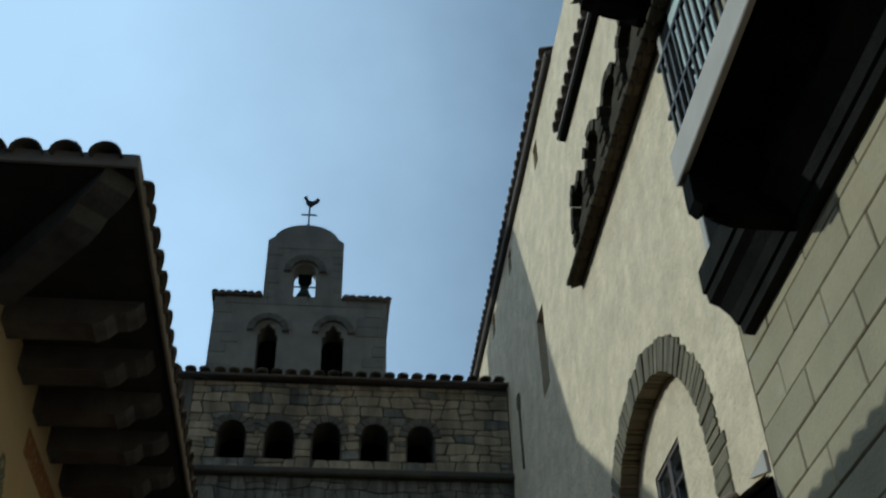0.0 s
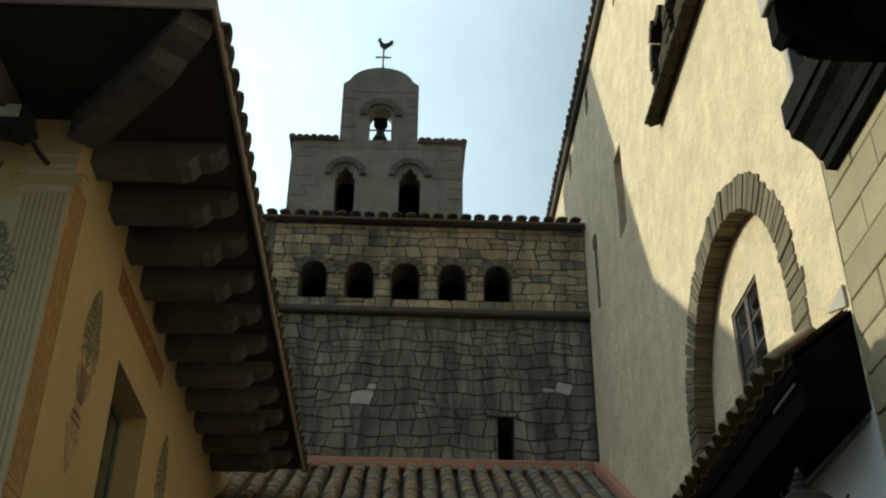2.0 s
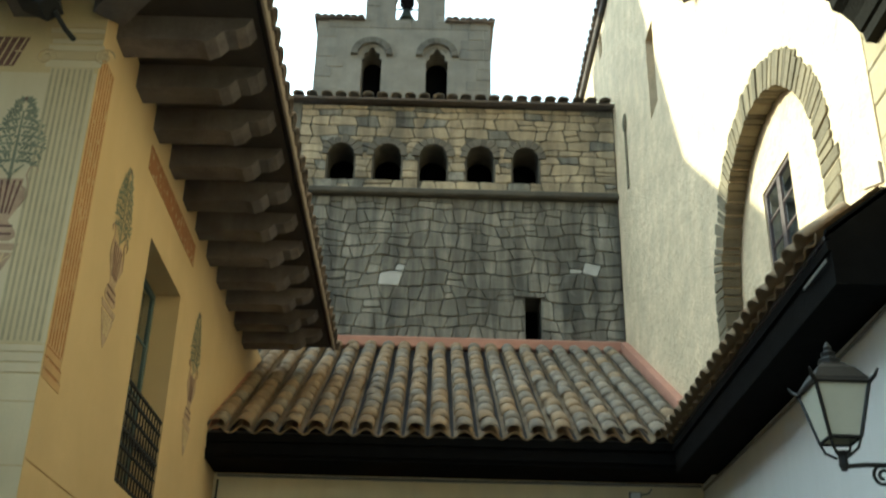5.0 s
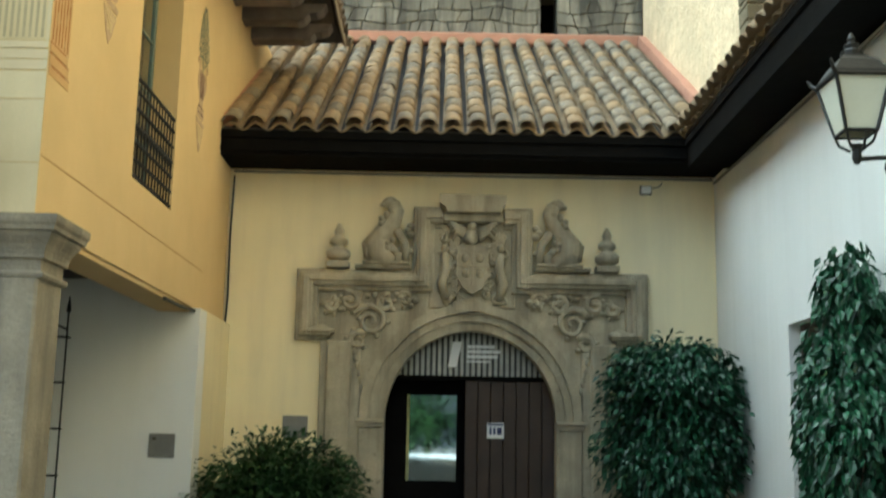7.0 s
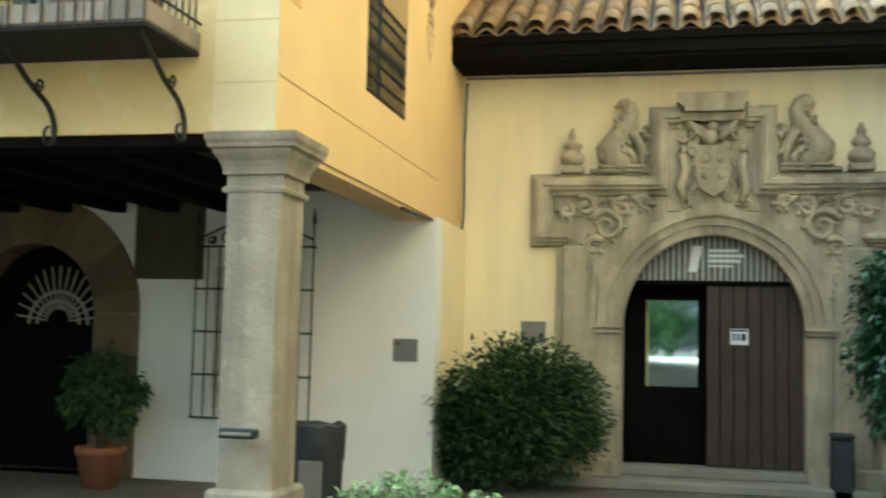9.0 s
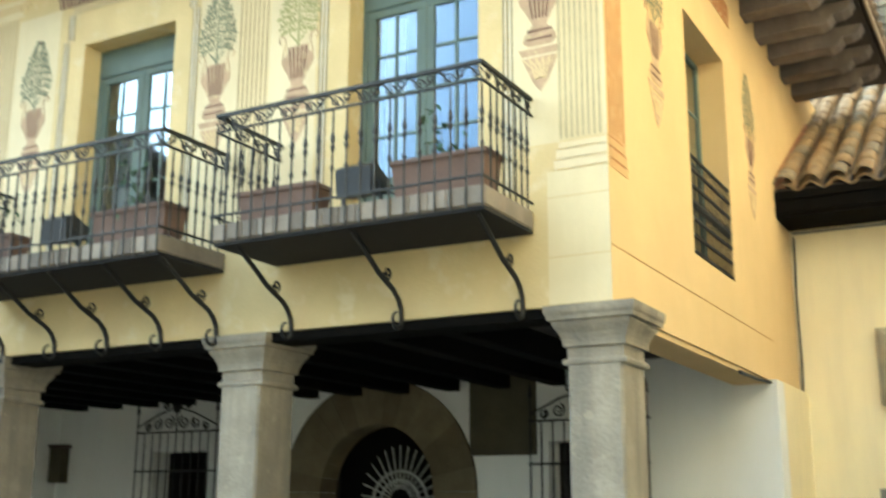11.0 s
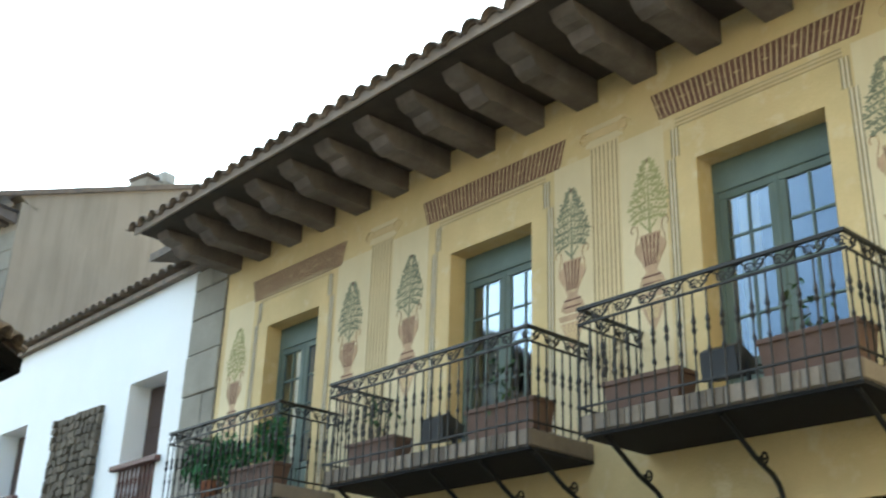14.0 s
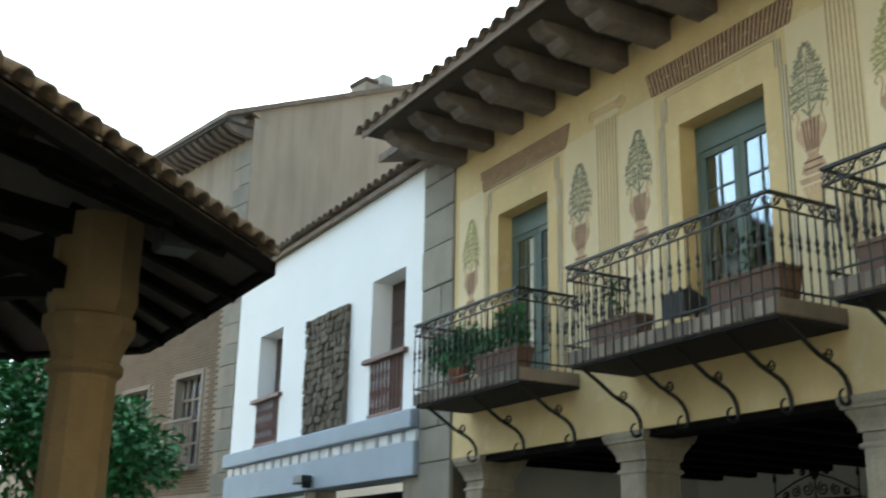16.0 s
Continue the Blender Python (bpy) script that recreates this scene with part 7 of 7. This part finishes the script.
patch = thing("exposed_stone_patch", (-17.45, F, 3.95), "panel of exposed rough rubble stone in the white wall", "stonework")
rg = random.Random(31)
part("mortar_bed", Shape().box(-18.30, -16.64, F - 0.03, F - 0.002, 3.95, 5.90), M_MORTAR, patch)
for poly in rubble(rg, -18.36, -16.60, 3.93, 5.98, 0.165):
    part("rough_stone", rough_stone(rg, poly, F - 0.03, rg.uniform(0.025, 0.075)), M_PATCHSTONE, patch)
spot = thing("wall_spotlight", (-17.75, F - 0.2, 2.95), "small dark spotlight on the beam", "spotlight")
part("head", Shape().box(-17.98, -17.58, F - 0.34, F - 0.14, 3.04, 3.18, 0.02), M_DARKPLASTIC, spot)
part("arm", Shape().box(-17.81, -17.75, F - 0.24, F - 0.10, 2.98, 3.05), M_DARKPLASTIC, spot)

# stone quoin pier between the houses
qp = thing("quoin_pier", (-13.58, F, GZ), "grey stone block pier between two houses", "pier")
part("core", Shape().box(-14.04, -13.125, F + 0.03, F + 0.5, GZ, 7.55), M_MORTAR, qp)
z = GZ
while z < 7.5:
    h = min(random.uniform(0.45, 0.62), 7.56 - z)
    cut = -13.58 + random.choice((-0.14, 0.12, 0.0))
    for a, b in ((-14.04, cut), (cut, -13.125)) if random.random() < 0.5 else ((-14.04, -13.125),):
        part("block", Shape().box(a + 0.005, b - 0.005, F - 0.03 + random.uniform(-0.008, 0.008), F + 0.2, z + 0.005, z + h - 0.005, 0.015), M_QUOIN, qp)
    z += h
ve = thing("tiled_verge", (-13.6, F - 0.4, 7.5), "short tiled verge between the roofs", "roof")
part("verge", Shape().prism([(F - 0.7, 7.62), (F - 0.7, 7.74), (F + 0.6, 8.1), (F + 0.6, 7.95)], "x", -14.3, -13.35), M_TILEOLD, ve)

# ---- tall brown building beyond ----
BU, BW = Vector((-0.982, -0.19, 0)), Vector((-0.19, 0.982, 0))
BO = Vector((-22.55, 7.40, 0))
BM = basis(BO, BU, -BW, Vector((0, 0, 1)))  # local x along the front, local -y into the building
bb = thing("brown_building", (-25, 9, GZ), "tall brown brick and render building with deep eaves", "building")


def local(shape):
    shape.v = [tuple(BM @ Vector(p)) for p in shape.v]
    return shape


BWIN = [(1.50, 2.72, 3.85, 5.85), (4.15, 5.5, 3.85, 5.80)]
part("front_wall", local(Shape().wall("y", 0.0, 14, GZ, 11.6, 0, -0.4, [(a, b, c, d, 0) for a, b, c, d in BWIN])), M_BROWNWALL, bb)
part("gable", local(Shape().prism([(-0.4, 0), (-12, 0), (-12, 15.9), (-8.5, 15.5), (0.15, 11.75), (-0.4, 11.5)], "x", 0.0, 0.4)), M_BROWNWALL, bb, "plain brown rendered gable wall")
part("roof", local(Shape().prism([(0.75, 11.42), (0.75, 11.54), (-8.5, 15.7), (-8.5, 15.55)], "x", -0.10, 14)), M_TILEOLD, bb)
part("eave_board", local(Shape().box(0.05, 14, 0.003, 0.72, 11.34, 11.40)), M_BOARD, bb)
for i in range(30):
    x = 0.08 + 0.30 * i
    part("eave_corbel", local(Shape().prism([(0.003, 11.10), (0.45, 11.16), (0.66, 11.30), (0.66, 11.34), (0.003, 11.34)], "x", x, x + 0.14)), M_GREYWOOD, bb)
for k in range(24):
    z = GZ + 0.46 * k
    if z < 10.7:
        w = 0.75 if k % 2 else 0.5
        part("quoin", local(Shape().box(0.002, w, -0.1, 0.025, z + 0.006, z + 0.452, 0.012)), M_QUOIN, bb)
bricks = Shape()
for k in range(96):
    z = 3.2 + 0.068 * k
    x = 0.78 + (0.13 if k % 2 else 0)
    while x < 9:
        b = x + 0.25
        if all(b < a - 0.08 or x > e + 0.08 or z + 0.06 < c - 0.1 or z > d + 0.1 for a, e, c, d in BWIN):
            bricks.box(x, b, -0.02, 0.012, z, z + 0.055)
        x += 0.262
ob = part("brickwork", local(bricks), M_BRICK, bb, "brown brick facing")
ob["kind"] = "stuff"
for a, b, c, d in BWIN:
    part("window_frame", local(Shape().wall("y", a - 0.1, b + 0.1, c - 0.1, d + 0.1, 0.03, -0.05, [(a, b, c, d, 0)])), M_FASCIA, bb, "pale window surround")
    part("window_glass", local(Shape().box(a, b, -0.22, -0.20, c, d)), M_GLASS, bb)
    part("window_dark", local(Shape().box(a - 0.1, b + 0.1, -0.46, -0.42, c - 0.1, d + 0.1)), M_ROOM, bb)
    for k in range(1, 4):
        x = a + (b - a) * k / 4
        part("mullion", local(Shape().box(x - 0.03, x + 0.03, -0.19, -0.14, c, d)), M_FASCIA, bb)
    for k in range(1, 4):
        z = c + (d - c) * k / 4
        part("glazing_bar", local(Shape().box(a, b, -0.185, -0.145, z - 0.025, z + 0.025)), M_FASCIA, bb)
    for i in range(13):
        x = a - 0.05 + (b - a + 0.1) * i / 12
        part("balcony_bar", local(Shape().box(x - 0.012, x + 0.012, 0.20, 0.224, c - 0.05, c + 0.95)), M_FASCIA, bb)
    part("balcony_slab", local(Shape().box(a - 0.15, b + 0.15, 0.03, 0.26, c - 0.15, c - 0.05, 0.01)), M_QUOIN, bb)
    part("balcony_rail", local(Shape().box(a - 0.08, b + 0.08, 0.19, 0.235, c + 0.95, c + 1.0)), M_FASCIA, bb)
ch = thing("chimney", tuple(BM @ Vector((0.6, -3.7, 12.6))), "small rooftop chimney with pale cap", "chimney")
part("chimney_shaft", local(Shape().box(0.3, 1.0, -4.15, -3.3, 12.6, 13.72, 0.02)), M_BROWNWALL, ch)
part("cowl", local(Shape().box(0.25, 1.05, -4.2, -3.78, 13.723, 14.12, 0.08)), M_STONEPALE, ch)
part("cap", local(Shape().box(0.25, 1.05, -3.7, -3.25, 13.723, 13.86, 0.05)), M_TILEOLD, ch)

# ---- octagonal pavilion ----
pv = thing("tiled_pavilion", (-9.3, -1.8, GZ), "octagonal open pavilion with stone columns and tiled roof", "pavilion")
PVX, PVY, PVZ = -8.521, -1.515, 3.62
PVR = 4.20
TURN = radians(67.3)
corner = [Vector((PVX + PVR * math.cos(TURN + k * math.pi / 4), PVY + PVR * math.sin(TURN + k * math.pi / 4), PVZ)) for k in range(8)]
apex = Vector((PVX, PVY, PVZ + 2.3))
for k in range(8):
    a, b = corner[k], corner[(k + 1) % 8]
    down = Vector((0, 0, -0.10))
    part("roof_panel", Shape().add([a, b, apex, a + down, b + down, apex + down], [(0, 1, 2), (5, 4, 3), (0, 3, 4, 1), (1, 4, 5, 2), (2, 5, 3, 0)]), M_BOARD, pv)
    mid = (a + b) / 2
    up = (apex - mid).normalized()
    al = (b - a).normalized()
    tile_course(pv, TILESMALL, tuple(a + al * 0.09 - up * 0.06 + Vector((0, 0, 0.02))), al, up, int((b - a).length / 0.185), 0.185, 1, 0.3)
    part("roof_cover", Shape().add([a + Vector((0, 0, 0.02)) + up * 0.1, b + Vector((0, 0, 0.02)) + up * 0.1, apex + Vector((0, 0, 0.05)), a + Vector((0, 0, 0.06)) + up * 0.1, b + Vector((0, 0, 0.06)) + up * 0.1, apex + Vector((0, 0, 0.10))], [(2, 1, 0), (3, 4, 5), (0, 1, 4, 3), (1, 2, 5, 4), (2, 0, 3, 5)]), M_TILEOLD, pv)
    part("fascia", Shape().tube([a - Vector((0, 0, 0.08)), b - Vector((0, 0, 0.08))], 0.06, 4), M_BLACKWOOD_SHADE, pv)
    for q in range(1, 5):
        p = a + (b - a) * q / 5
        inn = p + (Vector((PVX, PVY, PVZ)) - p).normalized() * 1.2
        part("rafter", Shape().tube([p - Vector((0, 0, 0.14)), inn + Vector((0, 0, 0.40))], 0.06, 4), M_BLACKWOOD_SHADE, pv)
    if k % 2:
        continue
    c = Vector((PVX, PVY, 0)) + (a - Vector((PVX, PVY, PVZ))) * (3.08 / PVR)
    c.z = 0
    prof = [(0.34, GZ), (0.34, 0.1), (0.29, 0.18), (0.225, 0.25)] + [(0.225 - 0.018 * i / 6, 0.25 + 2.55 * i / 6) for i in range(7)]
    part("column", Shape().lathe(prof, c.x, c.y, 12), M_BROWNCOLUMN, pv, "ochre stone column")
    part("column_capital", Shape().lathe([(0.21, 2.76), (0.245, 2.79), (0.245, 2.83), (0.215, 2.86), (0.22, 2.90), (0.26, 3.00), (0.295, 3.05), (0.295, 3.13), (0.26, 3.15)], c.x, c.y, 12), M_BROWNCOLUMN, pv, "moulded stone capital")
    part("impost_block", Shape().lathe([(0.26, 3.15), (0.29, 3.25), (0.28, 3.42), (0.28, 3.8)], c.x, c.y, 8, TURN), M_BROWNCOLUMN, pv)
    c2 = Vector((PVX, PVY, 0)) + (corner[(k + 2) % 8] - Vector((PVX, PVY, PVZ))) * (3.08 / PVR)
    c2.z = 0
    d = c2 - c
    arch = [tuple(c + d * t + Vector((0, 0, 3.25 + 0.30 * math.sin(math.pi * t) ** 0.5))) for t in [i / 10 for i in range(11)]]
    part("brace_arch", Shape().tube(arch, 0.10, 4), M_BLACKWOOD_SHADE, pv)
    part("tie_beam", Shape().tube([tuple(c + Vector((0, 0, 3.72))), tuple(c2 + Vector((0, 0, 3.72)))], 0.11, 4), M_BLACKWOOD_SHADE, pv)
sk = thing("pavilion_speaker", (-6.7, 1.7, 3.6), "dark square lamp box under the pavilion eave", "lamp box")
part("box", Shape().box(-6.85, -6.60, 1.55, 1.80, 3.50, 3.64, 0.02), M_DARKPLASTIC, sk)


def tree(x, y, h, crown, count, seed, size=0.16, leaf=None):
    t = thing("plane_tree", (x, y, GZ), "leafy green tree of the square", "tree", "trees")
    rg = random.Random(seed)
    st = Shape().tube([(x, y, GZ), (x + 0.05, y, h * 0.3), (x - 0.05, y + 0.05, h * 0.55)], [0.16, 0.12, 0.09], 8)
    s = Shape()
    for c, r, k in crown:
        tips = leaves(s, rg, c, r, int(count * k), size, 45, 0.2, 0.4)
        for q in tips[::6]:
            st.tube([(x, y, h * 0.4), (x + (q.x - x) * 0.5, y + (q.y - y) * 0.5, h * 0.4 + (q.z - h * 0.4) * 0.6), tuple(q)], [0.05, 0.03, 0.01], 5)
    part("trunk", st, M_BARK, t)
    part("crown", s, leaf or M_LEAFTREE, t)


tree(-17.0, 3.0, 4.6, [((-17.0, 3.8, 3.1), (0.9, 0.9, 0.9), 0.5), ((-16.9, 2.3, 3.5), (0.9, 0.7, 1.2), 0.5)], 7500, 51)
tree(-16.0, 1.2, 5.0, [((-16.0, 1.2, 3.6), (1.0, 0.7, 1.3), 1.0)], 5500, 52)
# two unseen trees added for the door glass to mirror
tree(-0.4, -10.0, 5.0, [((-0.4, -10.0, 2.75), (2.2, 1.3, 1.6), 1.0)], 6000, 53, 0.2, M_LEAFDARK)
# pale leaves here stand in for sunlit foliage
tree(-2.4, -11.5, 5.0, [((-2.0, -11.5, 2.6), (1.3, 1.0, 1.9), 1.0)], 3500, 54, 0.2, M_LEAFPALE)
# made-up wall out of view; its white band shows only as a reflection
gw = thing("mirrored_wall", (-1.0, -8.5, GZ), "unseen low wall with a white band, added for the door reflection", "wall")
part("stone_base", Shape().box(-7.0, 3.3, -8.65, -8.35, GZ, 1.02, 0.02), M_MORTAR, gw)
part("white_rail", Shape().box(-7.0, 3.3, -8.68, -8.32, 1.023, 1.20, 0.03), M_WHITEWASH, gw, "white band for the door glass to mirror")

# ---- unseen plain houses behind the camera, added to darken the window reflections ----
for x0, x1, y0, y1, top in ((-34.0, -25.0, -16.0, -1.8, 11.5), (-23.0, -9.0, -27.0, -18.5, 11.0)):
    far = thing("reflection_house", ((x0 + x1) / 2, (y0 + y1) / 2, GZ), "unseen plain brown house added to darken window reflections", "house", "houses across the square")
    part("walls", Shape().box(x0, x1, y0, y1, GZ, top), M_BROWNWALL, far)
    ym = (y0 + y1) / 2
    part("roof", Shape().prism([(y0 - 0.4, top - 0.05), (ym, top + 1.6), (y1 + 0.4, top - 0.05), (y1 + 0.4, top + 0.1), (ym, top + 1.8), (y0 - 0.4, top + 0.1)], "x", x0 - 0.3, x1 + 0.3), M_TILEOLD, far)
